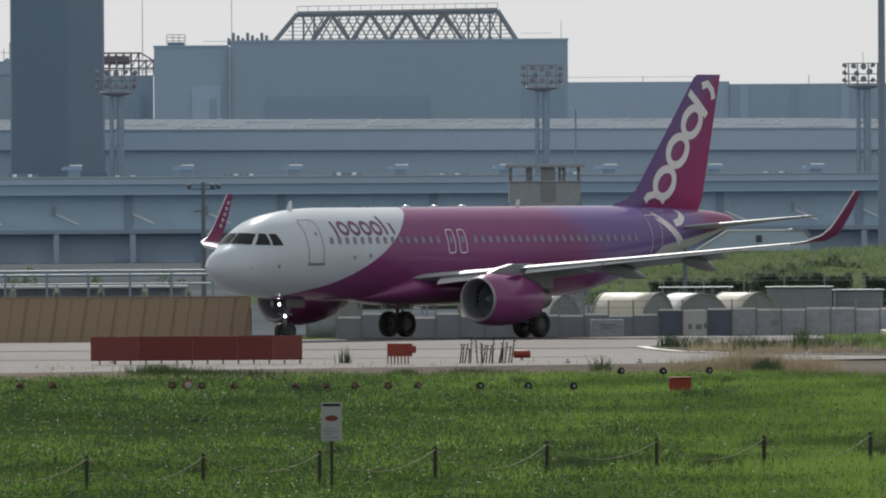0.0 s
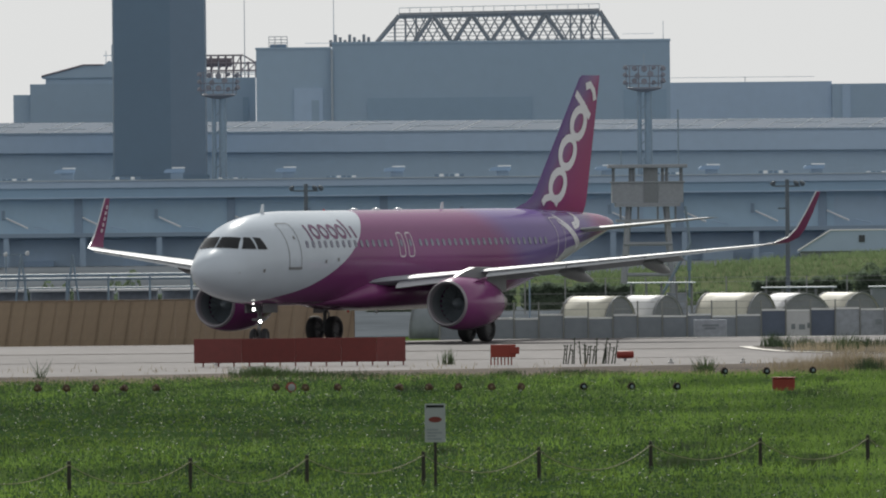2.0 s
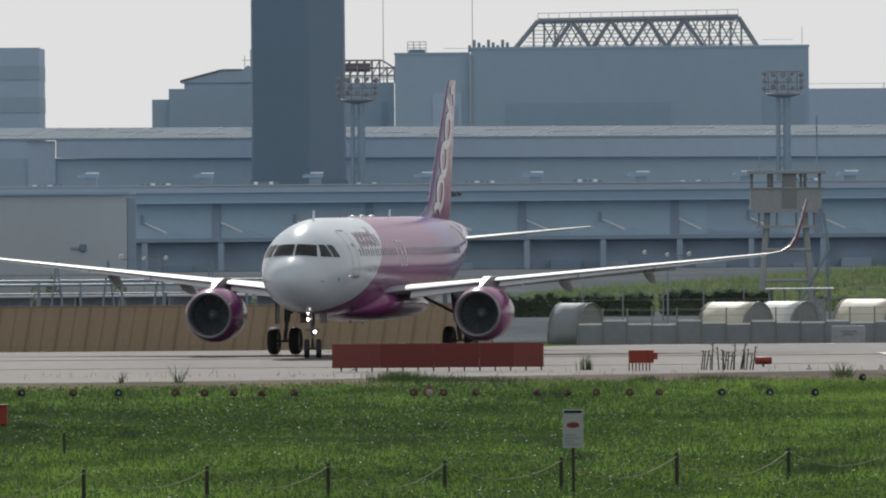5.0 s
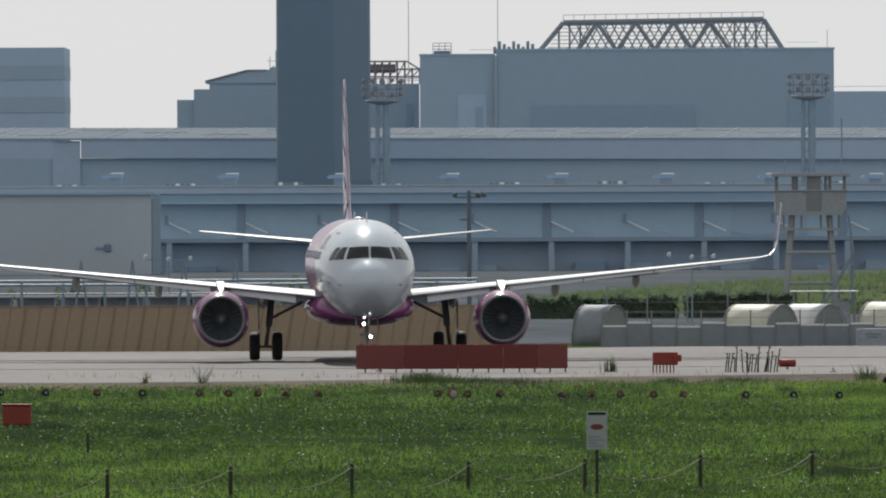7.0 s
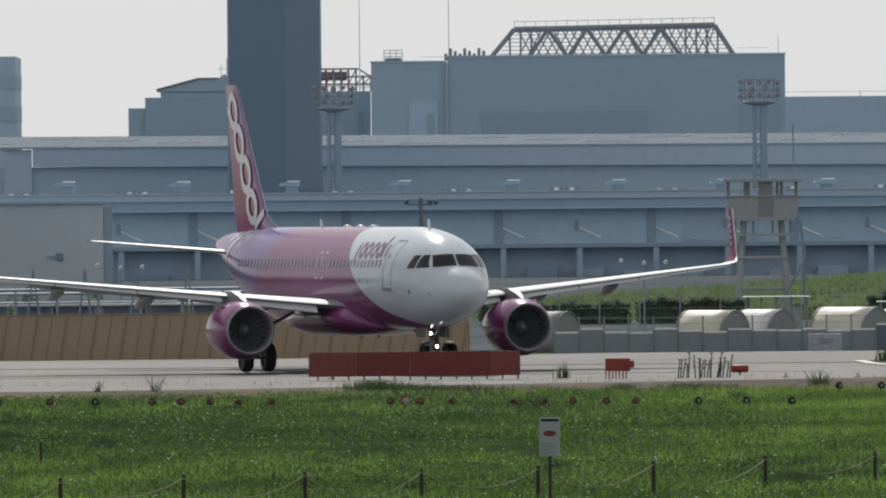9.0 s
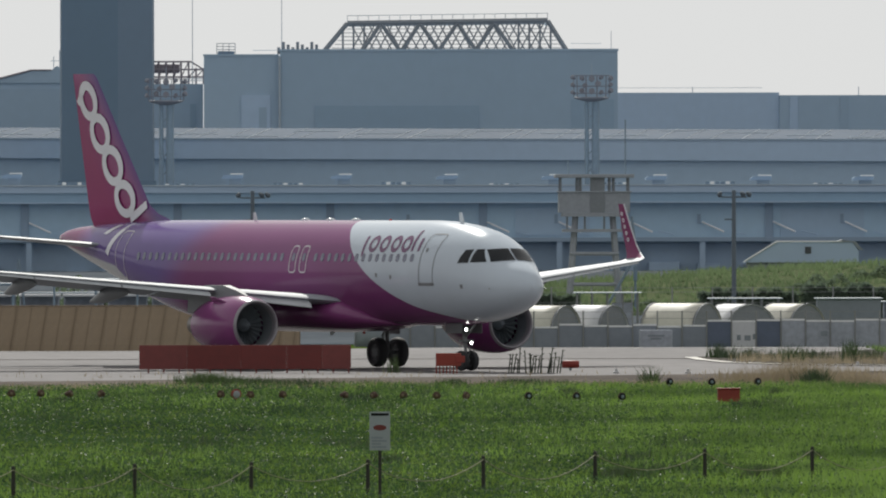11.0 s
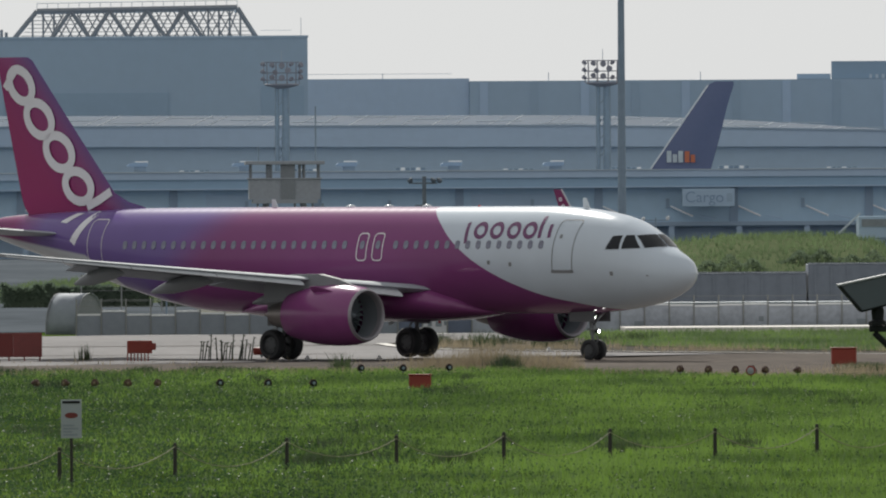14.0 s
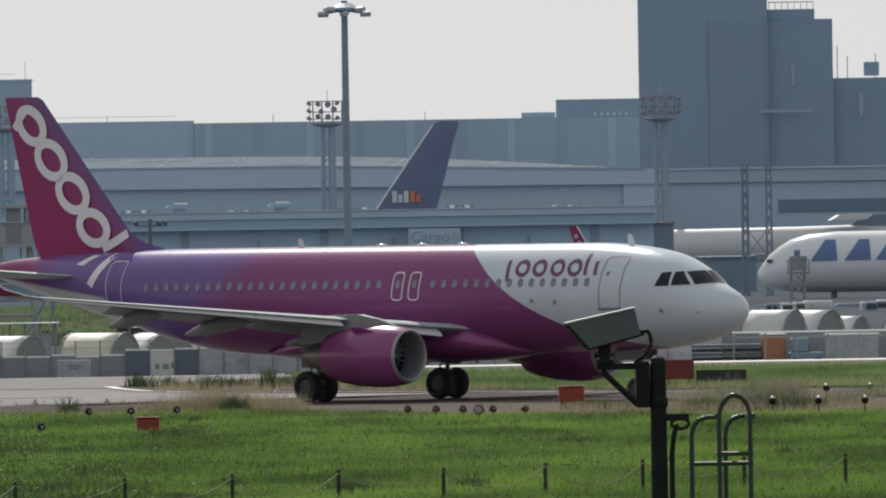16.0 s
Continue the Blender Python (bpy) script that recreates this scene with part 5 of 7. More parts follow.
def build_floodlight_mast():
    m = thing("floodlight_mast", "grey apron floodlight mast with crowded lamp ring", "mast", pose(0, 0, 0), "apron floodlight masts")
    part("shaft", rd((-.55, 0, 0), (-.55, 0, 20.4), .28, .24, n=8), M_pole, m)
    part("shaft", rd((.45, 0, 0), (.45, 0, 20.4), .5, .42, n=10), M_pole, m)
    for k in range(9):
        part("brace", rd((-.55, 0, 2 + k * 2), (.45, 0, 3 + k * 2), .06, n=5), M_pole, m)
    part("platform", spin(bmesh.new(), [(20.1, .45), (20.35, 1.5), (20.5, 1.95), (20.62, 1.95), (20.66, 1.8)], 16, "z", cap=True), M_redsteel, m, "dull red platform")
    for z in (21.1, 21.9, 23.1):
        part("ring", ring_tube(bmesh.new(), 2.05, 1.2, z, .05), M_redsteel, m)
    for k in range(10):
        a = 2 * math.pi * k / 10
        part("ring_post", rd((2.0 * math.cos(a), 1.15 * math.sin(a), 20.6), (2.05 * math.cos(a), 1.2 * math.sin(a), 23.1), .045, n=5), M_redsteel, m)
    for row, (z, n) in enumerate(((21.25, 5), (22.0, 4), (22.75, 5))):
        for k in range(n):
            x = -2.1 + k * 4.2 / (n - 1)
            w = .24 + .05 * ((k * 7 + row * 3) % 3)
            o = part("lamp_head", spin(bmesh.new(), [(-.3, w * .35), (-.2, w * .7), (.1, w), (.22, w * 1.05), (.24, w * .9)], 12, "y", cap=True), M_redsteel, m, "floodlight head", 40)
            o.matrix_basis = pose(x, -.95 + .5 * (k % 2), z + .1 * ((k * 5 + row) % 3 - 1), 25, 0, 180 - 50 + 25 * k)
    part("spike", rd((0, 0, 23), (0, 0, 24.4), .04, n=5), M_lattice, m)
    return m


def build_distance():
    build_hangar()
    build_far_blocks()
    build_control_tower()
    build_upper_shed()
    build_front_shed()
    v = build_roof_vent()
    v.matrix_basis = pose(-37.9, 1566, 7.95)
    for x in (-25.5, -13.7, -1.7, 10.0, 21.4, 32.7, 43.9, 55.2, 66.2):
        copy_thing(v, pose(x, 1566, 7.9 - .004 * (x + 38)))
    m = build_floodlight_mast()
    m.matrix_basis = pose(-9.5, 1650, -3.3)
    for x, y in ((38.8, 1650), (75.3, 1650), (113.2, 1650)):
        copy_thing(m, pose(x, y, -3))
    # tall lamp mast in front of the sheds
    t = thing("tall_lamp_mast", "tall dark tapered lamp mast with ring of lamps", "mast", pose(56.3, 1200, ground_z(1200)))
    part("pole", rd((0, 0, 0), (0, 0, 27.2), .36, .26, n=12), M_pole, t)
    part("head_plate", spin(bmesh.new(), [(26.2, .4), (26.4, 1.3), (26.6, 1.3), (27.0, .5)], 16, "z", cap=True), M_pole, t)
    for k in range(8):
        a = 2 * math.pi * k / 8
        o = part("lamp_head", bx(-.45, .45, -.28, .28, -.2, .2, bevel=.08), M_lattice, t)
        o.matrix_basis = pose(1.75 * math.cos(a), 1.75 * math.sin(a), 26.1 + .35 * (k % 2), 20, 0, math.degrees(a))
        part("lamp_arm", rd((.2 * math.cos(a), .2 * math.sin(a), 26.4), (1.75 * math.cos(a), 1.75 * math.sin(a), 26.2), .07, n=6), M_pole, t)
    # cargo jet tail behind the front shed
    j = thing("cargo_jet", "parked cargo jet with dark violet tail fin", "airplane", pose(0, 1690, -3))
    bm = bmesh.new()
    zs = [(9.0, 81.6, 8.6, .7), (10.5, 82.6, 7.0, .62), (14, 85.0, 5.6, .5), (18, 87.7, 3.9, .36), (20.6, 89.5, 2.9, .26), (20.9, 90.2, 2.1, .2)]
    loft(bm, [[(s + u * c, v * t, z) for u, v in FOIL] for z, s, c, t in zs])
    bmesh.ops.recalc_face_normals(bm, faces=bm.faces)
    fin = part("fin", bm, M_navy, j, "dark violet swept tail fin", 50)
    part("fin_edge", rd((82.5, 0, 10.55), (89.38, 0, 20.5), .11, n=6), M_white, fin, "bright leading edge")
    for x, w, h, mm in ((84.5, .55, 1.35, M_roof_edge), (85.2, .5, .95, M_roof_edge), (85.85, .55, 1.35, M_roof_edge), (86.6, .55, 1.3, M_orange), (87.3, .5, .9, M_orange)):
        part("fin_mark", bx(x, x + w, -.37, -.33, 11.5, 11.5 + h, bevel=.01), mm, fin, "pale block mark" if mm is M_roof_edge else "orange block mark")
    part("fuselage", spin(bmesh.new(), [(92, .3), (88, 1.6), (80, 2.7), (60, 2.9), (50, 2.9)], 24, "x", (0, 0, 6.4), True), M_white, j, "", 60)
    for gx in (52, 74):
        part("gear", rd((gx, 0, -.05), (gx, 0, 4.0), .35), M_steel, j)
    # sign board on the front shed
    sg = thing("shed_sign", "pale rectangular sign board on the cargo shed", "sign", pose(82.35, 1557.4, 4.6))
    part("board", bx(-2.8, 2.8, -.1, .1, -.95, .95, bevel=.02), M_shed_wall, sg)
    part("bracket", bx(-2.5, 2.5, .1, 4.0, -.1, .1), M_pole, sg)
    text = bpy.data.curves.new("sign_text", "FONT")
    text.body, text.size, text.extrude = "Cargo", 1.68, .01
    holder = bpy.data.objects.new("sign_text", text)
    letters = new("lettering", bpy.data.meshes.new_from_object(holder))
    bpy.data.objects.remove(holder)
    letters.data.materials.clear()
    letters.data.materials.append(M_haze)
    letters.parent, letters.matrix_basis = sg, pose(-2.55, -.125, -.5, 90, 0, 0)
    part("sign_bar", bx(1.95, 2.55, -.13, -.102, -.45, .45), M_hangar, sg)


build_distance()


# ---- middle ground: guard tower, bank, hedge, tents, fences, carts ----
M_crate = mat("faded_orange_board", (0.36, 0.17, 0.10), 0.7, vary=0.12)
M_tan = mat("tan_blast_panel", (0.288, 0.225, 0.157), 0.8, vary=0.10, scale=0.5, fine=5)
M_tan_rib = mat("tan_rib", (0.225, 0.175, 0.12), 0.8, vary=0.15)
M_canvas_cream = mat("cream_canvas", (0.56, 0.55, 0.485), 0.6, vary=0.08, scale=0.8, fine=6)
M_canvas_white = mat("white_canvas", (0.60, 0.615, 0.65), 0.6, vary=0.06, scale=0.8, fine=6)
M_canvas_grey = mat("grey_canvas_end", (0.245, 0.26, 0.29), 0.7, vary=0.1, scale=0.8, fine=6)
M_wallpanel = mat("grey_white_panel", (0.356, 0.388, 0.450), 0.7, vary=0.25, scale=0.6, fine=4)
M_blue = mat("blue_tarpaulin", (0.12, 0.15, 0.22), 0.6, vary=0.15)
M_container = mat("container_grey", (0.24, 0.27, 0.32), 0.7, vary=0.12, scale=0.3, fine=3)
M_cart = mat("cart_grey", (0.235, 0.27, 0.30), 0.6, vary=0.2)
M_barrier = mat("barrier_red", (0.150, 0.026, 0.024), 0.6, vary=0.14, scale=0.6, fine=5)
M_barrier2 = mat("barrier_red_faded", (0.175, 0.042, 0.040), 0.6, vary=0.14, scale=0.6, fine=5)
M_signred = mat("marker_orange_red", (0.247, 0.032, 0.018), 0.5, vary=0.08)
M_signred2 = mat("marker_weathered_red", (0.240, 0.032, 0.022), 0.6, vary=0.12)
M_mesh = mat("fence_wire", (0.28, 0.29, 0.29), 0.6, 0.4, vary=0.1)
M_wood = mat("dark_fence_post", (0.035, 0.034, 0.03), 0.85, vary=0.2, bump=0.2)
M_dullmark = mat("dull_yellow_mark", (0.085, 0.08, 0.06), 0.7, vary=0.2)
M_rope = mat("pale_rope", (0.24, 0.24, 0.16), 0.85, vary=0.2)
M_signwhite = mat("notice_board_white", (0.313, 0.348, 0.383), 0.5, vary=0.05)
M_camera = mat("housing_grey", (0.07, 0.09, 0.112), 0.45, vary=0.06)
M_hood = mat("housing_top_white", (0.30, 0.325, 0.35), 0.4, vary=0.05)




def blades(name, spots, hgt, wid, n, material, label, category, lean=.35, kind="stuff", seed=1):
    """Tufts of single upright blades at the spots (x, y, z), as one mesh."""
    rng = np.random.default_rng(seed)
    p = np.repeat(np.asarray(spots, float), n, axis=0)
    m = len(p)
    a = rng.uniform(0, 2 * np.pi, m)
    h = rng.uniform(hgt[0], hgt[1], m)
    w = rng.uniform(wid[0], wid[1], m) / 2
    base = p + np.c_[rng.normal(0, .06, m), rng.normal(0, .06, m), np.zeros(m)]
    side = np.c_[np.cos(a), np.sin(a) * .5, np.zeros(m)]
    tip = base + np.c_[rng.normal(0, lean, m) * h, rng.normal(0, lean, m) * h, h]
    v = np.empty((m, 3, 3))
    v[:, 0], v[:, 1], v[:, 2] = base - side * w[:, None], base + side * w[:, None], tip
    ob = meshed(name, v.reshape(-1, 3), np.arange(3 * m).reshape(-1, 3), material)
    return tagged(ob, label, category, kind=kind)


def leaves(name, lo, hi, n, size, material, label, category, shape=None, seed=1, kind=""):
    """A crown of small tilted leaf quads inside a box, bounded by shape(x, y) -> height."""
    rng = np.random.default_rng(seed)
    p = rng.uniform(lo, hi, (n, 3))
    if shape:
        p[:, 2] = np.array([shape(x, y) for x, y in p[:, :2]]) * (1 - rng.random(n) ** 2.2 * .9) + lo[2]
    u = rng.normal(0, 1, (n, 3))
    u /= np.linalg.norm(u, axis=1)[:, None]
    w = np.cross(u, rng.normal(0, 1, (n, 3)))
    w /= np.linalg.norm(w, axis=1)[:, None]
    s = rng.uniform(size[0], size[1], n)[:, None]
    v = np.stack([p - u * s, p - w * s * .5, p + u * s, p + w * s * .5], 1).reshape(-1, 3)
    ob = meshed(name, v, np.arange(4 * n).reshape(-1, 4), material)
    return tagged(ob, label, category, kind=kind)


def build_guard_tower():
    g = thing("guard_tower", "weathered cream concrete guard tower on splayed legs", "tower", pose(21.3, 900, ground_z(900)))
    part("cabin", bx(-2.2, 2.2, -1.6, 1.6, 6.75, 8.0), M_guard, g, "cream parapet cabin")
    part("floor_slab", bx(-2.0, 2.0, -1.7, 1.7, 6.5, 6.74), M_guard, g)
    part("roof_slab", bx(-2.45, 2.45, -1.9, 1.9, 8.9, 9.12, bevel=.03), M_guard, g, "flat concrete roof slab")
    for x in (-2.1, -1.05, -.85, .95, 1.2, 2.1):
        part("window_post", bx(x - .06, x + .06, -1.55, -1.4, 8.0, 8.9), M_guard_pier, g)
        part("window_post", bx(x - .06, x + .06, 1.4, 1.55, 8.0, 8.9), M_guard_pier, g)
    part("centre_pier", bx(-.25, .62, -1.66, -.6, 6.5, 8.9), M_guard_pier, g, "darker centre pier")
    part("sill", bx(-2.28, 2.28, -1.7, 1.7, 7.985, 8.07, bevel=.02), M_guard, g)
    part("lower_gallery", bx(-1.95, 1.95, -1.5, 1.5, 5.55, 5.72), M_guard, g)
    for x in (-1.7, -.6, .6, 1.7):
        part("gallery_post", rd((x, -1.4, 5.7), (x, -1.4, 6.52), .06, n=6), M_guard_pier, g)
    for sx in (-1, 1):
        for sy in (-1, 1):
            part("leg", rd((sx * 1.65, sy * 1.3, -.2), (sx * 1.15, sy * 1.0, 6.55), .2, .17, n=6), M_guard, g, "splayed concrete leg")
    for z in (2.3, 4.2):
        for sy in (-1, 1):
            part("tie_beam", rd((-1.5, sy * 1.2, z), (1.5, sy * 1.2, z), .13, n=6), M_guard, g)
    part("stair_stringer", rd((.2, -1.9, 0), (2.6, -1.9, 4.2), .1, n=6), M_pole, g)
    part("ladder", rd((2.6, -1.5, 4.2), (2.3, -1.5, 6.5), .09, n=6), M_pole, g)
    part("mast", rd((-1.6, 0, 9.1), (-1.6, 0, 10.0), .04, n=5), M_pole, g)
    part("mast", rd((1.95, 0, 9.1), (1.95, 0, 12.5), .05, n=5), M_pole, g)
    # siren takes the lifted slate so haze is in its colour
    part("siren_post", rd((2.5, -2.2, -.1), (2.5, -2.2, 2.5), .07, n=6), M_tower2, g)
    part("siren", bx(2.38, 2.62, -2.32, -2.08, 2.5, 3.45, bevel=.05), M_tower2, g, "dark loudspeaker column")


def build_lamp_post():
    t = thing("twin_lamp_post", "grey pole with twin floodlights on a crossarm", "lamp post", pose(0, 0, 0), "twin lamp posts")
    part("pole", rd((0, 0, 0), (0, 0, 7.9), .15, .11, n=8), M_darkpole, t)
    part("crossarm", rd((-.75, 0, 7.5), (.75, 0, 7.5), .05, n=6), M_darkpole, t)
    part("crossarm", rd((-.55, 0, 6.2), (.1, 0, 6.2), .05, n=6), M_darkpole, t)
    for x in (-.8, .5, .85):
        o = part("lamp_head", spin(bmesh.new(), [(-.2, .05), (-.08, .11), (.12, .15), (.15, .15), (.14, .05)], 14, "y", cap=True), M_darkpole, t, "round floodlight head", 40)
        o.matrix_basis = pose(x, -.05, 7.68, -25, 0, 20 if x < 0 else -30)
    return t


def build_short_lamp(h=4.1, heads=((-1.25, .05), (0, -.1), (1.2, -.05)), label="short pole with three pale apron lamps"):
    t = thing("apron_lamp", label, "lamp post", pose(0, 0, 0), "short apron lamps")
    part("pole", rd((0, 0, 0), (0, 0, h), .05, .04, n=8), M_pole, t)
    part("crossarm", rd((heads[0][0], 0, h - .15), (heads[-1][0], 0, h - .15), .03, n=6), M_pole, t)
    for x, z in heads:
        # unlit heads in near-white, so the sun glint is in their colour
        o = part("lamp_head", spin(bmesh.new(), [(-.16, .04), (-.05, .09), (.10, .12), (.13, .10)], 12, "y", cap=True), M_cap, t, "lamp head painted bright for its sun glint", 40)
        o.matrix_basis = pose(x, -.05, h + z, -30, 0, 15)
    return t


def hoop_mesh(pts, r):
    """A flat strip bent along the points."""
    bm = bmesh.new()
    rows = [[bm.verts.new((x, y - r, z)), bm.verts.new((x, y + r, z)), bm.verts.new((x * .98, y + r, z * .98)), bm.verts.new((x * .98, y - r, z * .98))] for x, y, z in pts]
    for a, b in zip(rows, rows[1:]):
        for k in range(4):
            bm.faces.new((a[k], a[(k + 1) % 4], b[(k + 1) % 4], b[k]))
    bmesh.ops.recalc_face_normals(bm, faces=bm.faces)
    return bm


def build_tent(x, w, l, h, canvas, turn, y=672.0, label=""):
    """Barrel tent: a half round canvas over hoops, its grey end towards the taxiway."""
    t = thing("barrel_tent", label, "tent", pose(x, y, ground_z(y), 0, 0, turn), "barrel tents")
    n = 14
    arc = [(w / 2 * math.cos(math.pi * k / n), h * math.sin(math.pi * k / n) ** .8) for k in range(n + 1)]
    bm = bmesh.new()
    rows = [[bm.verts.new((xx, yy, zz)) for xx, zz in arc] for yy in (-l / 2, -l / 6, l / 6, l / 2)]
    for r0, r1 in zip(rows, rows[1:]):
        for k in range(n):
            bm.faces.new((r0[k], r0[k + 1], r1[k + 1], r1[k]))
    bmesh.ops.recalc_face_normals(bm, faces=bm.faces)
    ob = part("canvas", bm, canvas, t, "", 40)
    sol = ob.modifiers.new("thick", "SOLIDIFY")
    sol.thickness = .04
    part("end_wall", pr(arc, -l / 2 + .05, -l / 2 + .1), M_canvas_grey, t, "grey end wall")
    part("end_wall", pr(arc, l / 2 - .1, l / 2 - .05), M_canvas_grey, t)
    for yy in (-l / 2, l / 2):
        part("hoop", hoop_mesh([(xx * 1.012, yy, zz * 1.012) for xx, zz in arc], .03), M_canvas_grey, t)
    return t


def build_middle():
    build_guard_tower()
    lp = build_lamp_post()
    lp.matrix_basis = pose(.15, 850, ground_z(850))
    copy_thing(lp, pose(28.3, 850, ground_z(850)))
    sl = build_short_lamp()
    sl.matrix_basis = pose(-16.4, 800, ground_z(800))
    copy_thing(sl, pose(12.4, 800, ground_z(800)))
    for x, y, h, w in ((38.9, 800, 4.1, .5), (41.85, 850, 5.4, .72), (54.6, 1000, 4.3, .25)):
        o = build_short_lamp(h, ((-w, -.05), (w, 0)), "short pole with two pale apron lamps")
        o.matrix_basis = pose(x, y, ground_z(y))
    # grass bank
    xs = np.linspace(2, 66, 33)
    crest = np.interp(xs, [2, 6, 19, 34, 45, 53, 61, 63.5, 66], [.3, 1.3, 2.2, 3.2, 3.7, 4.3, 4.3, 2.6, 0])
    yy, k = [880, 900, 920, 945, 970, 1010], [0, .35, .7, .95, 1.0, 0]
    vs = [(x, y, ground_z(y) - .05 + c * f + .12 * math.sin(x * 1.7 + y)) for y, f in zip(yy, k) for x, c in zip(xs, crest)]
    n = len(xs)
    fs = [(j * n + i, j * n + i + 1, (j + 1) * n + i + 1, (j + 1) * n + i) for j in range(5) for i in range(n - 1)]
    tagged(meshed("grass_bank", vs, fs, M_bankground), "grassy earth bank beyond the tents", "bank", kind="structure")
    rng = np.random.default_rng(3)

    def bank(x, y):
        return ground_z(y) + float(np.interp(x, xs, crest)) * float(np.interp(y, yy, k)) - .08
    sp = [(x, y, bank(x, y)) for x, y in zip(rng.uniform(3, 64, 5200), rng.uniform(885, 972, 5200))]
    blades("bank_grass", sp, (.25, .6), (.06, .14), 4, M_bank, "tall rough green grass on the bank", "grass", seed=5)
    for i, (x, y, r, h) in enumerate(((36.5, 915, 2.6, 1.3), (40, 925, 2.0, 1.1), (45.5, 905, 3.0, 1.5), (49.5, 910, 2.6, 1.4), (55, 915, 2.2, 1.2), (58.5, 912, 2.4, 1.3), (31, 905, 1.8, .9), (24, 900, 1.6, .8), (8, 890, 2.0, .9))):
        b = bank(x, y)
        leaves("bush", (x - r, y - 1.2, b), (x + r, y + 1.2, b + h), 900, (.08, .18), M_bush, "dense bush on the bank in hazy dark green", "bush",
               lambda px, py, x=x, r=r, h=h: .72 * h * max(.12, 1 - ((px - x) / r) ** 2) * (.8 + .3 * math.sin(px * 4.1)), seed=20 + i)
    # clipped dark hedges, their green lifted and greyed for haze
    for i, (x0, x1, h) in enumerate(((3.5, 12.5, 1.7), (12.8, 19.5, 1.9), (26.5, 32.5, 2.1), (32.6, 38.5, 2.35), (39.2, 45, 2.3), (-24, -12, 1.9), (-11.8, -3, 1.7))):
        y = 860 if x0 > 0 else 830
        leaves("hedge", (x0, y - .8, ground_z(y)), (x1, y + .8, ground_z(y) + h), 2600, (.10, .22), M_hedge, "clipped hedge row in hazy dark green", "hedge",
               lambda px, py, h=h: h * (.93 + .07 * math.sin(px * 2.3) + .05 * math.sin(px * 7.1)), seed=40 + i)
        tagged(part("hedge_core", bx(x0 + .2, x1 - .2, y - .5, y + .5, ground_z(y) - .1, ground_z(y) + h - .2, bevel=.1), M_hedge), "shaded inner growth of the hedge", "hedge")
    # chain link fence in front of the hedge
    f = thing("mesh_fence", "grey wire mesh fence on thin posts", "fence", pose(0, 830, ground_z(830)))
    for kx in range(26):
        x = 8 + kx * 2.3
        part("post", rd((x, 0, 0), (x, 0, 2.3), .04, n=6), M_mesh, f)
    for z in (.2, .8, 1.4, 2.0, 2.25):
        part("wire", rd((8, 0, z), (65.5, 0, z), .012, n=4), M_mesh, f)
    # white passenger steps and ramp on the bank's far side
    r = thing("covered_ramp", "grey covered ramp with a white sloping edge", "ramp", pose(37.5, 975, bank(37.5, 968) + .2))
    part("body", pr([(-4.4, .1), (-2.2, 1.45), (2.0, 1.45), (2.9, 1.45), (3.3, .9), (3.3, .1)], -1, 1), M_band_light, r, "pale grey panelled body")
    part("canopy", pr([(1.6, 1.47), (2.2, 1.62), (3.1, 1.5), (3.6, .9), (3.3, .95), (2.9, 1.47)], -1.1, 1.1), M_cart, r, "grey canopy end")
    part("window_pane", bx(-.3, .1, -1.06, -1.003, .7, 1.15), M_window, r)
    part("skid", bx(-4.2, 3.2, -.8, .8, -.5, .1), M_cart, r)
    part("edge_rail", rd((-4.4, -1.05, .15), (-2.2, -1.05, 1.5), .07, n=6), M_cap, r)
    part("edge_rail", rd((-2.2, -1.05, 1.5), (2.2, -1.05, 1.5), .06, n=6), M_cap, r)
    s = thing("boarding_bridge", "cream boarding bridge cabin on a column", "bridge", pose(63.9, 985, ground_z(985)))
    part("cabin", bx(-1.7, 5.0, -1.4, 1.4, 4.1, 5.6, bevel=.05), M_shed_wall, s)
    part("cabin_head", bx(.6, 2.6, -1.6, 1.39, 3.2, 5.8, bevel=.08), M_wallpanel, s)
    part("ramp_rail", rd((-3.3, -1.3, 4.2), (-1.6, -1.3, 5.8), .07, n=6), M_roof_edge, s)
    part("window_band", bx(-1.5, .4, -1.46, -1.403, 4.9, 5.4), M_cart, s)
    part("column", rd((1.5, 0, 0), (1.5, 0, 4.2), .45, n=12), M_pole, s)
    # tents in two rows
    lab = ("cream canvas barrel tent with grey end", "white canvas barrel tent with grey end", "dull grey canvas barrel tent")
    for x, w, l, h, c, turn, y in ((6.35, 2.2, 1.8, 1.95, 2, 52, 690), (13.55, 3.0, 2.5, 2.05, 0, 58, 672), (16.0, 2.5, 2.2, 2.05, 1, 50, 674), (19.9, 3.2, 2.8, 2.15, 0, 60, 671), (22.6, 3.0, 2.5, 2.1, 1, 28, 673), (25.1, 2.6, 2.4, 2.1, 0, 40, 675), (51.5, 2.1, 2.6, 2.66, 1, 48, 676), (53.35, 2.2, 2.6, 2.62, 1, 42, 677), (54.95, 1.6, 2.4, 2.3, 1, 45, 679), (58.5, 2.6, 2.6, 2.5, 1, 45, 679)):
        build_tent(x, w, l, h, (M_canvas_cream, M_canvas_white, M_container)[c], turn, y, lab[c])
    # low panel wall and posts along the far edge
    w = thing("panel_fence", "low grey-white panel fence with thin posts", "fence", pose(0, 664.5, ground_z(664.5)))
    for kx in range(50):
        x = 6.2 + kx * 1.13
        if x > 46.5:
            break
        top_z = (1.35 if kx > 12 else 1.08 + .12 * (kx % 3 == 1)) + .04 * math.sin(kx * 1.7)
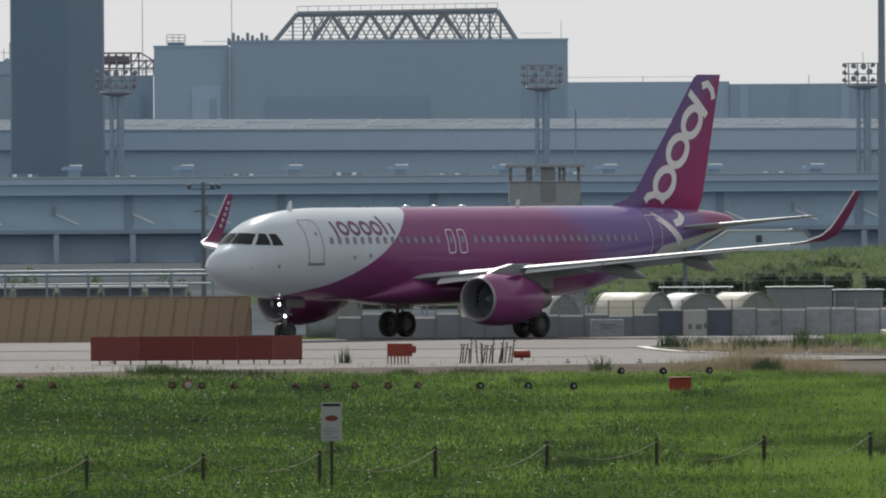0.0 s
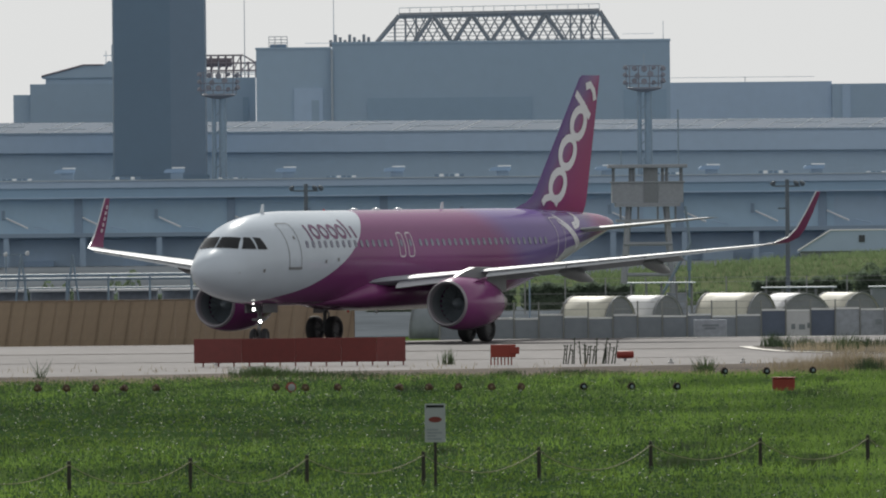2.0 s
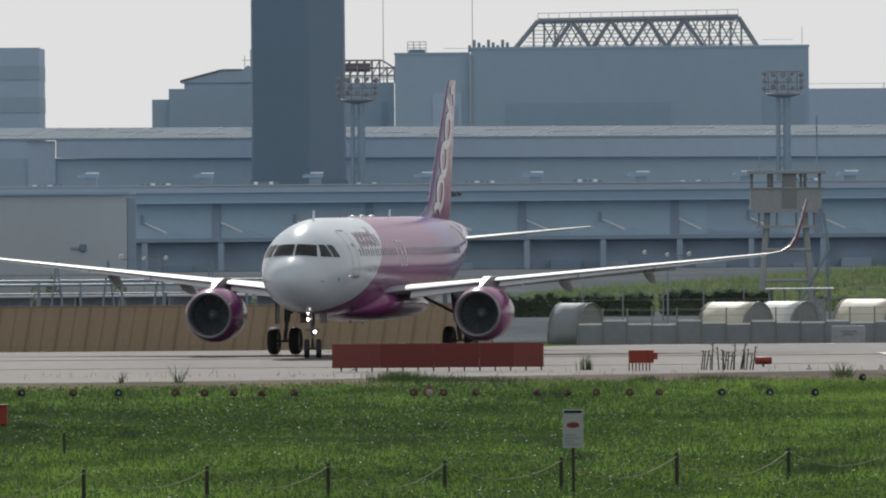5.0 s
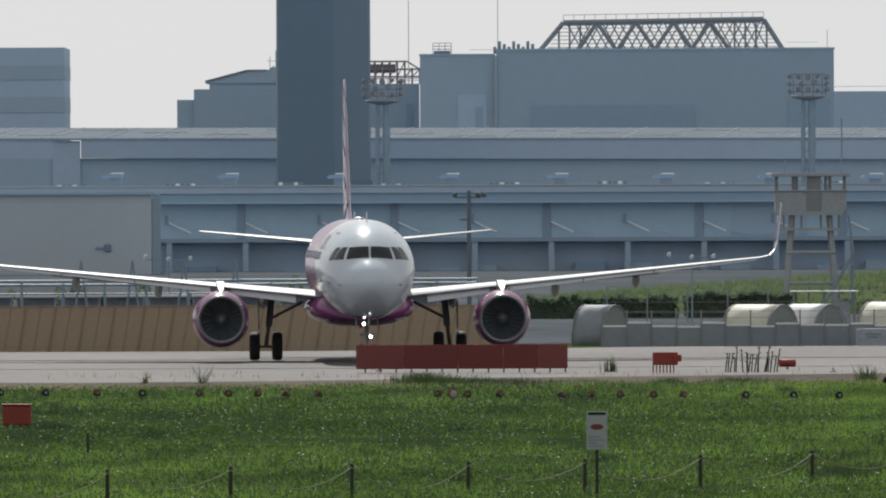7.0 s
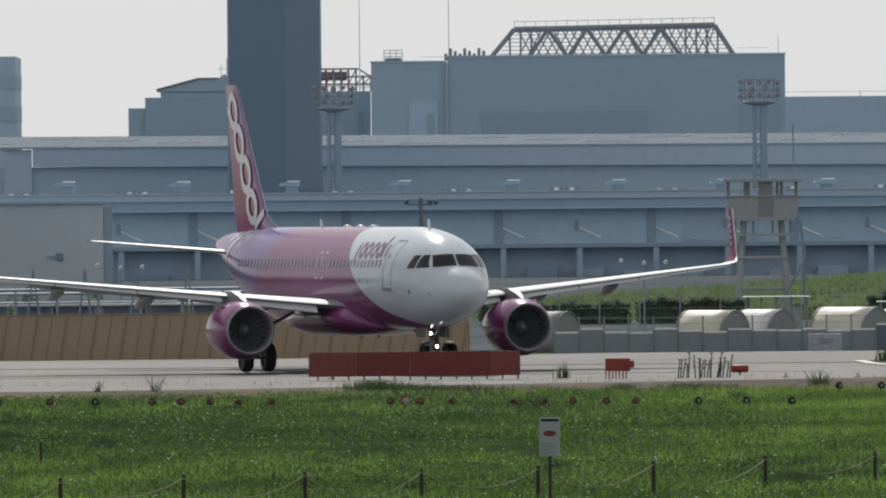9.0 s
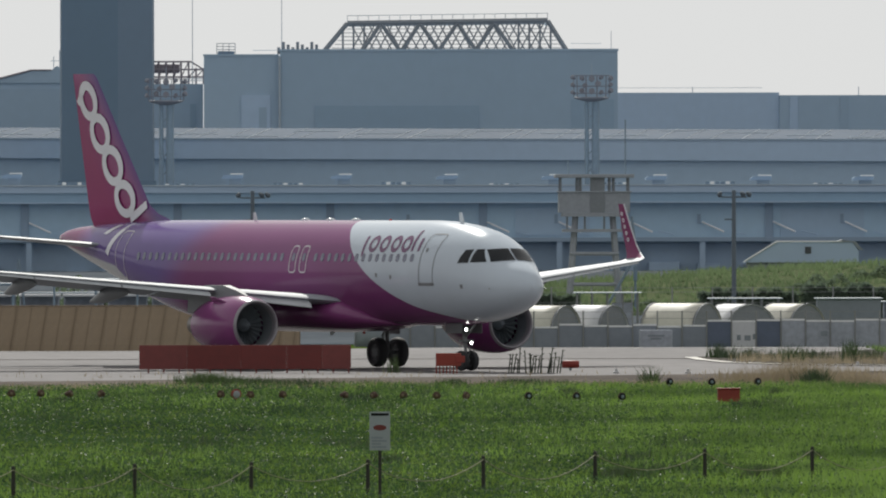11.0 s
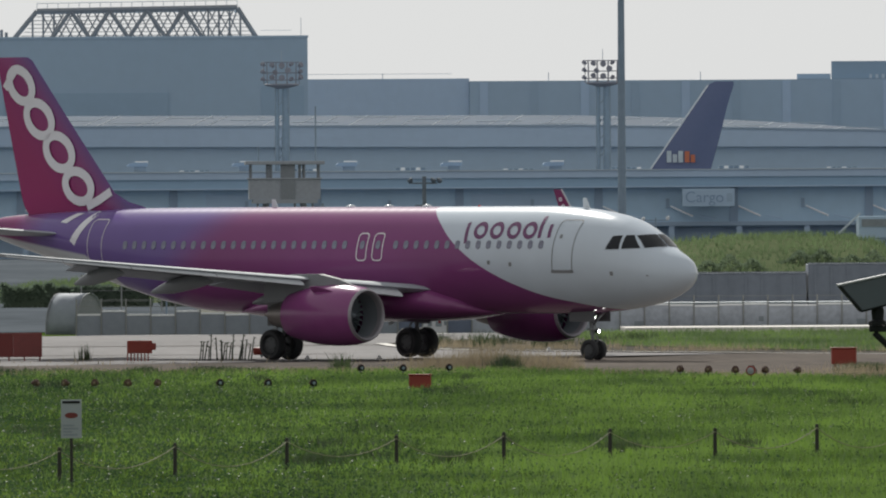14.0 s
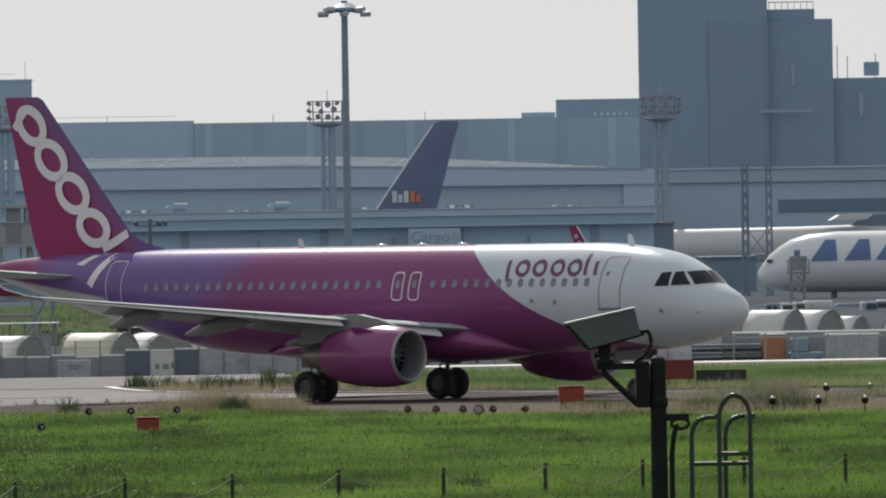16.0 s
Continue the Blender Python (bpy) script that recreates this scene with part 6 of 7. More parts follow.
        part("panel", bx(x, x + 1.10, -.03, .03, .05, top_z, bevel=.008), M_blue if kx in (13, 15) else M_canvas_white if kx == 14 else M_wallpanel if kx > 15 else M_container, w)
        part("post", rd((x - .015, -.06, 0), (x - .015, -.06, 1.85), .035, n=6), M_mesh, w)
        # upright strip painted near-white in place of the sunlit panel top
        part("top_strip", bx(x, x + 1.10, -.05, .05, top_z + .004, top_z + .085), M_cap, w, "top strip painted sunlit bright")
    for z in (1.5, 1.8):
        part("wire", rd((6.2, -.06, z), (46.6, -.06, z), .01, n=4), M_mesh, w)
    for x, wd, z in ((22.25, .18, .62), (22.6, .28, .6), (22.98, .12, .66), (26.1, .3, .8), (31.7, .5, .55), (37.4, .22, .75), (41.9, .4, .6)):
        part("dull_mark", bx(x, x + wd, -.05, -.034, z - .12, z + .12), M_cart, w)
    # flat canopies and dark trailers behind
    for i, (x0, x1, z, y) in enumerate(((22.3, 25.7, 2.02, 705), (27.3, 30.35, 2.04, 700), (30.6, 32.9, 1.87, 702), (15.8, 18.9, 2.3, 706), (34.4, 45.5, 1.16, 690))):
        t = thing("flat_trailer", "dark closed trailer with a pale flat roof" if i in (1, 2) else "low open-sided trailer with a pale flat roof", "trailer", pose((x0 + x1) / 2, y, ground_z(y)), "parked trailers")
        h = (x1 - x0) / 2
        part("deck", bx(-h, h, -1, 1, .35, .85 if i not in (1, 2) else z + .12, bevel=.04), M_container if i in (1, 2) else M_cart, t)
        for q in range(5 if i not in (1, 2) else 0):
            for sy in (-.95, .95):
                part("roof_post", rd((-h + .08 + q * (2 * h - .16) / 4, sy, .85), (-h + .08 + q * (2 * h - .16) / 4, sy, z + .13), .035, n=6), M_mesh, t)
        for q, (lw, lh) in enumerate(() if i in (1, 2) else ((.9, .9), (.7, .6), (1.0, 1.1))):
            xq = -h + .3 + q * h / 2.1
            part("load", bx(xq, min(xq + lw, h - .1), -.6, .6, .853, .85 + lh * min(1, z - 1.2), bevel=.04), M_cart if q % 2 else M_wallpanel, t)
        part("roof", bx(-h - .1, h + .1, -1.1, 1.1, z + .13, z + .185, bevel=.015), M_roof_edge, t, "pale flat roof")
        for sx in (-.6, .6):
            part("wheel", spin(bmesh.new(), [(-1.05, .12), (-1.04, .34), (-.85, .34), (-.84, .12)], 14, "y", (sx * h, 0, .35), True), M_rubber, t)
    # long grey freight containers in a row behind the trailers
    for x0, x1, h in ((34.75, 42.9, 2.54), (43.0, 49.0, 2.98)):
        t = thing("freight_container", "long dull grey ribbed freight container", "container", pose(x0, 720, ground_z(720)), "freight containers")
        part("shell", bx(0, x1 - x0, 0, 2.2, .12, h, bevel=.03), M_container, t)
        part("top_rail", bx(0, x1 - x0, -.04, .06, h + .003, h + .06), M_wallpanel, t)
        for q in range(int((x1 - x0) / .8)):
            part("rib", bx(.3 + q * .8, .42 + q * .8, -.05, -.003, .2, h - .08), M_container, t)
        for q in (.3, (x1 - x0) - .6):
            part("skid", bx(q, q + .3, .1, 2.1, 0, .118), M_cart, t)
    # baggage carts behind the blast fence, and the pipe rack over them
    c = thing("baggage_cart", "grey baggage cart with white flat roof", "cart", pose(0, 0, 0), "parked baggage carts")
    part("deck", bx(-1.05, 1.05, -.7, .7, .4, .55, bevel=.02), M_cart, c)
    part("roof", bx(-1.1, 1.1, -.8, .8, 2.0, 2.14, bevel=.03), M_canvas_white, c, "white flat roof")
    part("back_panel", bx(-1.04, 1.04, .6, .68, .56, 1.99), M_wallpanel, c)
    part("load", bx(-.8, .75, -.5, .58, .56, 1.35, bevel=.05), M_cart, c, "dark baggage load")
    for sx in (-1, 1):
        for sy in (-.66, .66):
            part("corner_post", rd((sx * 1.0, sy, .5), (sx * 1.0, sy, 2.02), .035, n=6), M_wallpanel, c)
            part("wheel", spin(bmesh.new(), [(-.06, .06), (-.06, .2), (.06, .2), (.06, .06)], 12, "y", (sx * .75, sy, .2), True), M_rubber, c)
    c.matrix_basis = pose(-1.8, 760, ground_z(760))
    for kx in range(1, 15):
        copy_thing(c, pose(-1.8 - 2.3 * kx, 760 + .2 * (kx % 3), ground_z(760)))
    for kx in range(9):
        sx, sh = -33 + kx * 3.9, 2.75 + .3 * math.sin(kx * 2.4)
        leaves("shrub", (sx - 1.7, 786, ground_z(787)), (sx + 1.7, 788, ground_z(787) + 3), 700, (.08, .18), M_bush, "rounded green shrub behind the carts", "shrub",
               lambda px, py, sx=sx, sh=sh: sh * max(.25, 1 - ((px - sx) / 1.9) ** 2) * (.9 + .15 * math.sin(px * 5.3)), seed=300 + kx)
    p = thing("pipe_rack", "blue-grey overhead pipe rack on posts", "pipe rack", pose(0, 735, ground_z(735)))
    for y, z, r in ((0, 2.75, .07), (.5, 2.95, .07), (0, 2.3, .05)):
        part("pipe", rd((-34, y, z), (.5, y, z + .05), r), M_pole, p)
    for kx in range(17):
        part("post", rd((-33 + kx * 2.1, 0, 0), (-33 + kx * 2.1, 0, 2.9), .06, n=6), M_pole, p)
    for kx in range(4):
        x = -19.5 + kx * 2.6
        part("trestle_leg", rd((x - .5, .2, 0), (x, .2, 4.0), .06, n=6), M_pole, p)
        part("trestle_leg", rd((x + .5, .2, 0), (x, .2, 4.0), .06, n=6), M_pole, p)
    # freight at the right-hand end
    for i, (x, w2, z, mm, nm, lab2) in enumerate(((50.85, .62, 1.55, M_crate, "crate", "faded orange freight crate"), (54.5, 1.4, 1.5, M_wallpanel, "freight_box", "pale grey freight container"), (57.8, 1.5, 1.25, M_wallpanel, "freight_box", "pale grey freight container"))):
        t = thing(nm, lab2, "container", pose(x, 668, ground_z(668)))
        part("shell", bx(-w2 / 1.2, w2 / 1.2, -.8, .8, .12, z, bevel=.04), mm, t)
        part("lid", bx(-w2 / 1.2 - .05, w2 / 1.2 + .05, -.85, .85, z + .003, z + .07), M_roof_edge, t)
        for sx in (-1, 1):
            part("skid", bx(sx * w2 * .5 - .1, sx * w2 * .5 + .1, -.7, .7, 0, .118), M_cart, t)
    t = thing("tow_tractor", "small slate-blue tow tractor beside crates", "vehicle", pose(52.3, 667, ground_z(667)))
    part("chassis", bx(-.8, .8, -.5, .5, .25, .75, bevel=.06), M_tower2, t)
    part("cab", bx(-.7, .1, -.45, .45, .753, 1.4, bevel=.05), M_tower2, t)
    part("windscreen", bx(.1, .14, -.4, .4, .7, 1.15), M_window, t)
    for sx in (-.5, .5):
        for sy in (-.5, .5):
            part("wheel", spin(bmesh.new(), [(-.08, .08), (-.08, .26), (.08, .26), (.08, .08)], 14, "y", (sx, sy, .26), True), M_rubber, t)
    for i in range(6):
        x = 46.9 + .62 * i
        t = thing("pallet_rack", "dark stacked roller pallets", "pallet", pose(x, 668, ground_z(668)), "stacked pallets")
        for kz in range(6):
            part("pallet", bx(-.29, .29, -.6, .6, .02 + kz * .2, .16 + kz * .2, bevel=.01), M_darkpole if kz % 2 else M_rubber, t)
    # blast fence
    b = thing("blast_fence", "tan ribbed steel jet blast fence", "fence", pose(0, 651, ground_z(651) - .11))
    bm = bmesh.new()
    prof = [(-.55, -.12), (-.42, .5), (-.2, 1.18), (.02, 1.8), (.16, 2.2)]
    a = [[bm.verts.new((dx, y, z)) for y, z in prof] for dx in (0, .662)]
    for k2 in range(4):
        bm.faces.new((a[0][k2], a[1][k2], a[1][k2 + 1], a[0][k2 + 1]))
    ext = bmesh.ops.extrude_face_region(bm, geom=bm.faces[:])
    bmesh.ops.translate(bm, verts=[v for v in ext["geom"] if isinstance(v, bmesh.types.BMVert)], vec=(0, .04, 0))
    bmesh.ops.recalc_face_normals(bm, faces=bm.faces)
    panel = part("panel", bm, M_tan, b)
    rib = part("rib", loft(bmesh.new(), [[(-.06 - .32 * (1 - z / 2), y - .05, z), (.0 - .32 * (1 - z / 2), y - .05, z), (.0 - .32 * (1 - z / 2), y + .02, z), (-.06 - .32 * (1 - z / 2), y + .02, z)] for y, z in prof]), M_tan_rib, b)
    thin = part("rib", loft(bmesh.new(), [[(-.045 - .32 * (1 - z / 2), y - .02, z), (-.015 - .32 * (1 - z / 2), y - .02, z), (-.015 - .32 * (1 - z / 2), y + .02, z), (-.045 - .32 * (1 - z / 2), y + .02, z)] for y, z in prof]), M_tan_rib, b)
    x0 = 2.2
    thin.location.x = x0 - .665 * 90
    panel.location.x = x0 - .665
    rib.location.x = x0
    for k2 in range(1, 90):
        for src, off in ((panel, -.665), (rib if k2 % 2 else thin, 0)):
            o = new(src.name.split(".")[0], src.data)
            o.parent = b
            o.location = (x0 - .665 * k2 + off, 0, 0)
    part("top_rail", bx(x0 - 59.8, x0, .13, .2, 2.205, 2.26, bevel=.01), M_tan, b)
    part("base_kerb", bx(x0 - 59.8, x0 + .1, -.8, -.56, -.12, .1, bevel=.02), M_tan_rib, b)
    for k2 in range(20):
        part("back_strut", rd((x0 - 3 * k2, .1, 1.7), (x0 - 3 * k2, 1.5, 0), .05, n=6), M_tan_rib, b)
    # parked jets beyond
    j = thing("parked_jet", "parked white jet with blue block marks", "airplane", pose(99.96, 1330, ground_z(1330) - .1))
    zc = 4.85
    bm = bmesh.new()
    nose = ((0, .12, -1.2), (.12, .45, -1.1), (.48, .88, -1.02), (1.1, 1.45, -.74), (2.05, 1.97, -.50), (3.1, 2.36, -.28), (4.7, 2.62, -.10), (7.3, 2.75, 0), (40, 2.75, 0), (48, 1.8, .6), (54, .4, 1.2))
    loft(bm, [[(q, -r * math.cos(2 * math.pi * k / 32), zc + dz + r * 1.02 * math.sin(2 * math.pi * k / 32)) for k in range(32)] for q, r, dz in nose])
    bmesh.ops.recalc_face_normals(bm, faces=bm.faces)
    part("fuselage", bm, M_white, j, "white fuselage", 60)
    for gx, gy in ((7, 0), (24, 2), (24, -2)):
        part("gear", rd((gx, gy, .05), (gx, gy, zc - 1.5), .3), M_steel, j)
        part("wheel", spin(bmesh.new(), [(-.25, .2), (-.25, .5), (.25, .5), (.25, .2)], 16, "y", (gx, gy, .5), True), M_rubber, j)
    for xa in (4.65, 7.75, 10.6, 14.2):
        bm = bmesh.new()
        cols = []
        for v in range(6):
            z = zc + .13 + v * .386
            y = -math.sqrt(2.78 ** 2 - (z - zc) ** 2) - .03
            u = v / 5
            cols.append([bm.verts.new((xa + 1.45 * u, y, z)), bm.verts.new((xa + 2.45 - .05 * u, y, z))])
        for lo, hi in zip(cols, cols[1:]):
            bm.faces.new((lo[0], lo[1], hi[1], hi[0]))
        bmesh.ops.recalc_face_normals(bm, faces=bm.faces)
        part("side_mark", bm, M_bluepaint, j, "slanted blue block mark")
    part("cockpit_pane", bx(.75, 1.25, -1.5, -1.0, zc + .05, zc + .35, bevel=.05), M_window, j)
    part("engine", spin(bmesh.new(), [(18, .9), (18.2, 1.3), (20, 1.4), (23, .8)], 24, "x", (0, -7, 2.6), True), M_white, j, "", 50)
    part("engine_strut", bx(19, 22, -7.1, -2, 3.8, 4.1), M_white, j)
    part("wing", loft(bmesh.new(), [[(18 + u * 9, -2, 3.9 + v * .9) for u, v in FOIL], [(28 + u * 3, -18, 5.2 + v * .3) for u, v in FOIL]]), M_wing, j)
    j = thing("parked_jet", "pale hazy jet parked behind lattice pylons", "airplane", pose(104, 1640, ground_z(1640)))
    bm = bmesh.new()
    loft(bm, [[(q, -r * math.cos(2 * math.pi * k / 28), 5.85 + dz + r * math.sin(2 * math.pi * k / 28)) for k in range(28)] for q, r, dz in ((0, .15, -.4), (.6, 1.0, -.3), (2.5, 1.7, -.1), (5, 1.95, 0), (24, 1.97, .12), (30, 1.6, .6), (36, .4, 1.5))])
    bmesh.ops.recalc_face_normals(bm, faces=bm.faces)
    part("fuselage", bm, M_canvas_white, j, "pale fuselage", 60)
    part("stabilizer", pr([(27.2, 8.6), (28.2, 9.2), (32.0, 9.25), (31.3, 8.65)], -6, -.6), M_canvas_white, j, "white tailplane")
    part("tail", pr([(29.2, 7.6), (31.4, 9.2), (38, 9.2), (37, 7.6)], -.2, .2), M_tower2, j, "dark tail root")
    for gx in (5, 18):
        part("gear", rd((gx, 0, .0), (gx, 0, 4.2), .3), M_steel, j)
    # dark block added to fill the dark band under the second jet
    st = thing("apron_dark_block", "low dark block added for a dark band on the cargo apron", "building", pose(0, 1500, ground_z(1500)))
    part("wall", bx(107.2, 112.6, 0, 12, 0, 4.85), M_tower2, st, "dark slate wall")
    part("roof", bx(107.0, 112.8, -.3, 12.2, 4.853, 5.05), M_tower, st)
    part("door", bx(108.2, 110.2, -.08, -.003, .05, 3.4), M_tower, st)
    # lattice pylons before the second jet
    for x in (104.1, 106.4):
        t = thing("lattice_pylon", "slim dark steel lattice pylon", "pylon", pose(x, 1400, ground_z(1400)), "lattice pylons")
        hh = 14.1
        for sx in (-.28, .28):
            part("leg", rd((sx, 0, 0), (sx * .8, 0, hh), .14 if x < 105 else .09, n=6), M_tower, t)
        for k2 in range(12):
            z = k2 * hh / 12
            part("brace", rd((-.28, 0, z), (.28, 0, z + hh / 12), .06, n=5), M_tower, t)
            part("brace", rd((.28, 0, z), (-.28, 0, z + hh / 12), .06, n=5), M_tower, t)
    for z in (5.4, 7.7):
        part("tie", rd((-2.0, 0, z), (-.28, 0, z), .06, n=5), M_tower, t)
    part("tie", rd((-2.0, 0, 5.4), (-.28, 0, 7.7), .05, n=5), M_tower, t)
    part("tie", rd((-2.0, 0, 7.7), (-.28, 0, 5.4), .05, n=5), M_tower, t)
    # service vehicles and steps on the far apron
    for i in range(9):
        x = 101 + 3.2 * i
        t = thing("service_van", "small white service van on the apron", "van", pose(x * .9, 1180 + 3 * (i % 3), ground_z(1180)), "parked service vans")
        part("body", bx(-1.2, 1.2, -.8, .8, .3, 1.5 + .3 * (i % 2), bevel=.12), M_canvas_white if i % 2 else M_tower2, t)
        part("window_band", bx(.35, .95, -.83, -.803, .95, 1.25), M_window, t)
        for sx in (-.75, .75):
            part("wheel", spin(bmesh.new(), [(-.82, .1), (-.82, .32), (-.62, .32), (-.62, .1)], 12, "y", (sx, 0, .32), True), M_rubber, t)
    for i in range(14):
        x, y = 82 + 1.9 * i + .5 * (i % 3), 1120 + 14 * (i % 4)
        t = thing("apron_tug", "small dark tow tug parked on the apron", "vehicle", pose(x * .95, y, ground_z(y)), "parked tugs")
        part("chassis", bx(-1.1, 1.1, -.7, .7, .3, .95, bevel=.08), M_tower if i % 3 else M_canvas_white, t)
        part("cab", bx(-.9, .1 + .2 * (i % 2), -.6, .6, .95, 1.75, bevel=.08), M_canvas_white if i % 2 else M_tower2, t)
        part("window_band", bx(-.75, 0, -.63, -.603, 1.25, 1.6), M_window, t)
        for sx in (-.7, .7):
            part("wheel", spin(bmesh.new(), [(-.72, .1), (-.72, .3), (-.55, .3), (-.55, .1)], 10, "y", (sx, 0, .3), True), M_rubber, t)
    tagged(part("kerb", bx(31, 70, 657, 663.5, -.4, .10, bevel=.02), M_line), "broad whitewashed kerb at the apron edge", "kerb", kind="structure")
    cb = thing("sign_crate", "white crate with grey bars beside the tents", "crate", pose(18.5, 662.8, ground_z(662.8)))
    part("shell", bx(-.75, .75, -.3, .3, .03, .98, bevel=.03), M_wallpanel, cb)
    for z, w in ((.72, .38), (.58, .25)):
        part("text_bar", bx(-w, w, -.32, -.303, z - .04, z + .04), M_cart, cb)
    rf = thing("freight_canopy", "long white canopy edge on thin posts over freight", "canopy", pose(0, 664, ground_z(664)))
    part("canopy_edge", bx(48.7, 62, -.03, .05, 1.68, 1.76, bevel=.01), M_cap, rf, "white canopy edge")
    part("canopy_rail", bx(48.7, 62, .055, .1, 1.45, 1.52), M_mesh, rf)
    for q in range(10):
        part("post", rd((48.75 + q * 1.45, .01, 0), (48.75 + q * 1.45, .01, 1.68), .03, n=6), M_mesh, rf)
    part("back_board", bx(48.7, 62, 6.9, 7, .05, 1.68), M_container, rf, "grey back board")
    g = thing("service_steps", "grey steel aircraft access steps", "stairs", pose(94.3, 1210, ground_z(1210)))
    for sx in (-.55, .55):
        for sy in (-.5, .5):
            part("tower_leg", rd((sx, sy, 0), (sx, sy, 5.4), .09, n=6), M_cart, g)
    for q in range(5):
        part("tower_brace", rd((-.55, -.5, .2 + q), (.55, -.5, 1.2 + q), .05, n=5), M_cart, g)
        part("tower_brace", rd((.55, -.5, .2 + q), (-.55, -.5, 1.2 + q), .05, n=5), M_cart, g)
    part("cabin", bx(-.7, .75, -.6, .6, 4.3, 5.5, bevel=.06), M_cart, g)
    part("lamp_box", bx(-.3, .2, -.3, .3, 5.5, 6.0, bevel=.04), M_tower, g)
    part("platform", bx(-.9, .95, -.7, .7, 4.0, 4.2), M_cart, g)
    for x in (-.85, .9):
        part("rail_post", rd((x, -.6, 4.2), (x, -.6, 5.2), .05, n=5), M_steel, g)
    part("handrail", rd((-.9, -.6, 5.2), (.95, -.6, 5.2), .05, n=5), M_cart, g)
    # terminal block under the right tower
    t = thing("terminal_block", "long low terminal block with dark glazed band", "building", pose(0, 1800, -3))
    part("wall", bx(119, 190, 0, 30, 0, 13.4), M_shed_wall, t)
    part("roof_strip", bx(119, 190, -.4, 30, 13.43, 15.0), M_hangar2, t)
    part("roof_edge", bx(121, 190, -.6, 30, 15.03, 15.3), M_band_light, t)
    part("glazed_band", bx(138, 190, -.1, -.003, 9.6, 11.2), M_tower, t, "dark glazed band")
    part("side_store", bx(114, 119, -6, -.5, 0, 7.5), M_tower2, t)


build_middle()


# ---- near ground: barrier, markers, lights, rope fence, notice, camera pole ----
def build_barrier():
    b = thing("red_barrier", "long dull red board barrier on short legs", "barrier", pose(0, 557, 0.03))
    edges = (-4.25, -2.42, -.35, 1.4, 2.75, 3.86)
    for i, (x0, x1) in enumerate(zip(edges, edges[1:])):
        part("board", bx(x0, x1 - .003, -.05, .05, .14, 1.07, bevel=.012), M_barrier2 if i in (0, 4) else M_barrier, b)
    part("back_rail", bx(-4.2, 3.8, .055, .12, .5, .6), M_barrier, b)
    for k in range(14):
        x = -3.9 + k * .59
        part("leg", bx(x - .03, x + .03, -.04, .06, 0, .139), M_barrier, b)


def build_markers():
    m = thing("taxi_marker", "small orange-red marker box on legs", "marker", pose(7.5, 553, .04))
    part("box", bx(-.44, .52, -.12, .12, .29, .78, bevel=.02), M_signred, m)
    part("flap", bx(.3, .66, -.16, -.122, .42, .68, bevel=.015), M_signred2, m)
    for k in range(7):
        x = -.42 + k * .13
        part("leg", rd((x, 0, 0), (x, 0, .31), .024, n=6), M_signred2, m)
    p = thing("red_drum", "fat red drum lying on a short stand", "marker", pose(12.38, 562, .04))
    part("drum", spin(bmesh.new(), [(-.33, .03), (-.32, .12), (-.28, .15), (.28, .15), (.33, .12), (.34, .03)], 16, "x", (0, 0, .24), True), M_signred2, p, "", 40)
    part("stand", rd((0, 0, 0), (0, 0, .12), .05), M_cart, p)
    for x, y, w, z0, z1, mm, lab in ((15.57, 473, .36, .02, .52, M_signred2, "weathered red equipment box in the grass"), (32.0, 515, .44, .16, .8, M_signred, "bright red marker box on legs"), (-13.2, 426, .42, .1, .75, M_signred2, "weathered red equipment box in the grass")):
        t = thing("red_box", lab, "marker", pose(x, y, 0), "red equipment boxes")
        part("case", bx(-w, w, -.25, .25, z0 + .08, z1, bevel=.03), mm, t)
        part("lid", bx(-w - .03, w + .03, -.28, .28, z1 + .003, z1 + .04, bevel=.01), mm, t)
        for sx in (-.7, -.25, .25, .7):
            part("leg", rd((sx * w, 0, 0), (sx * w, 0, z0 + .1), .03, n=6), M_signred2, t)
    t = thing("direction_board", "dark red board on the infield", "sign", pose(40.0, 575, .08))
    part("board", bx(-.62, .62, -.05, .05, .22, 1.0, bevel=.01), M_barrier, t)
    for sx in (-.4, .4):
        part("leg", rd((sx, 0, 0), (sx, 0, .25), .03, n=6), M_barrier, t)
    t = thing("taxi_sign", "black taxiway sign with dull yellow marks", "sign", pose(41.7, 575, .08))
    part("board", bx(-1.0, 1.0, -.05, .05, .12, .58, bevel=.01), M_rubber, t)
    for x in (.15, .5):
        part("mark", bx(x, x + .22, -.06, -.052, .2, .5), M_dullmark, t)
    for sx in (-.6, .6):
        part("leg", rd((sx, 0, 0), (sx, 0, .14), .03, n=6), M_black, t)


M_rust = mat("rusty_brown_casing", (0.075, 0.038, 0.028), 0.7, vary=0.2)
M_lens = mat("amber_glass", (0.16, 0.12, 0.07), 0.3, vary=0.1)
M_lens_blue = mat("pale_blue_glass", (0.20, 0.26, 0.30), 0.25, vary=0.1)


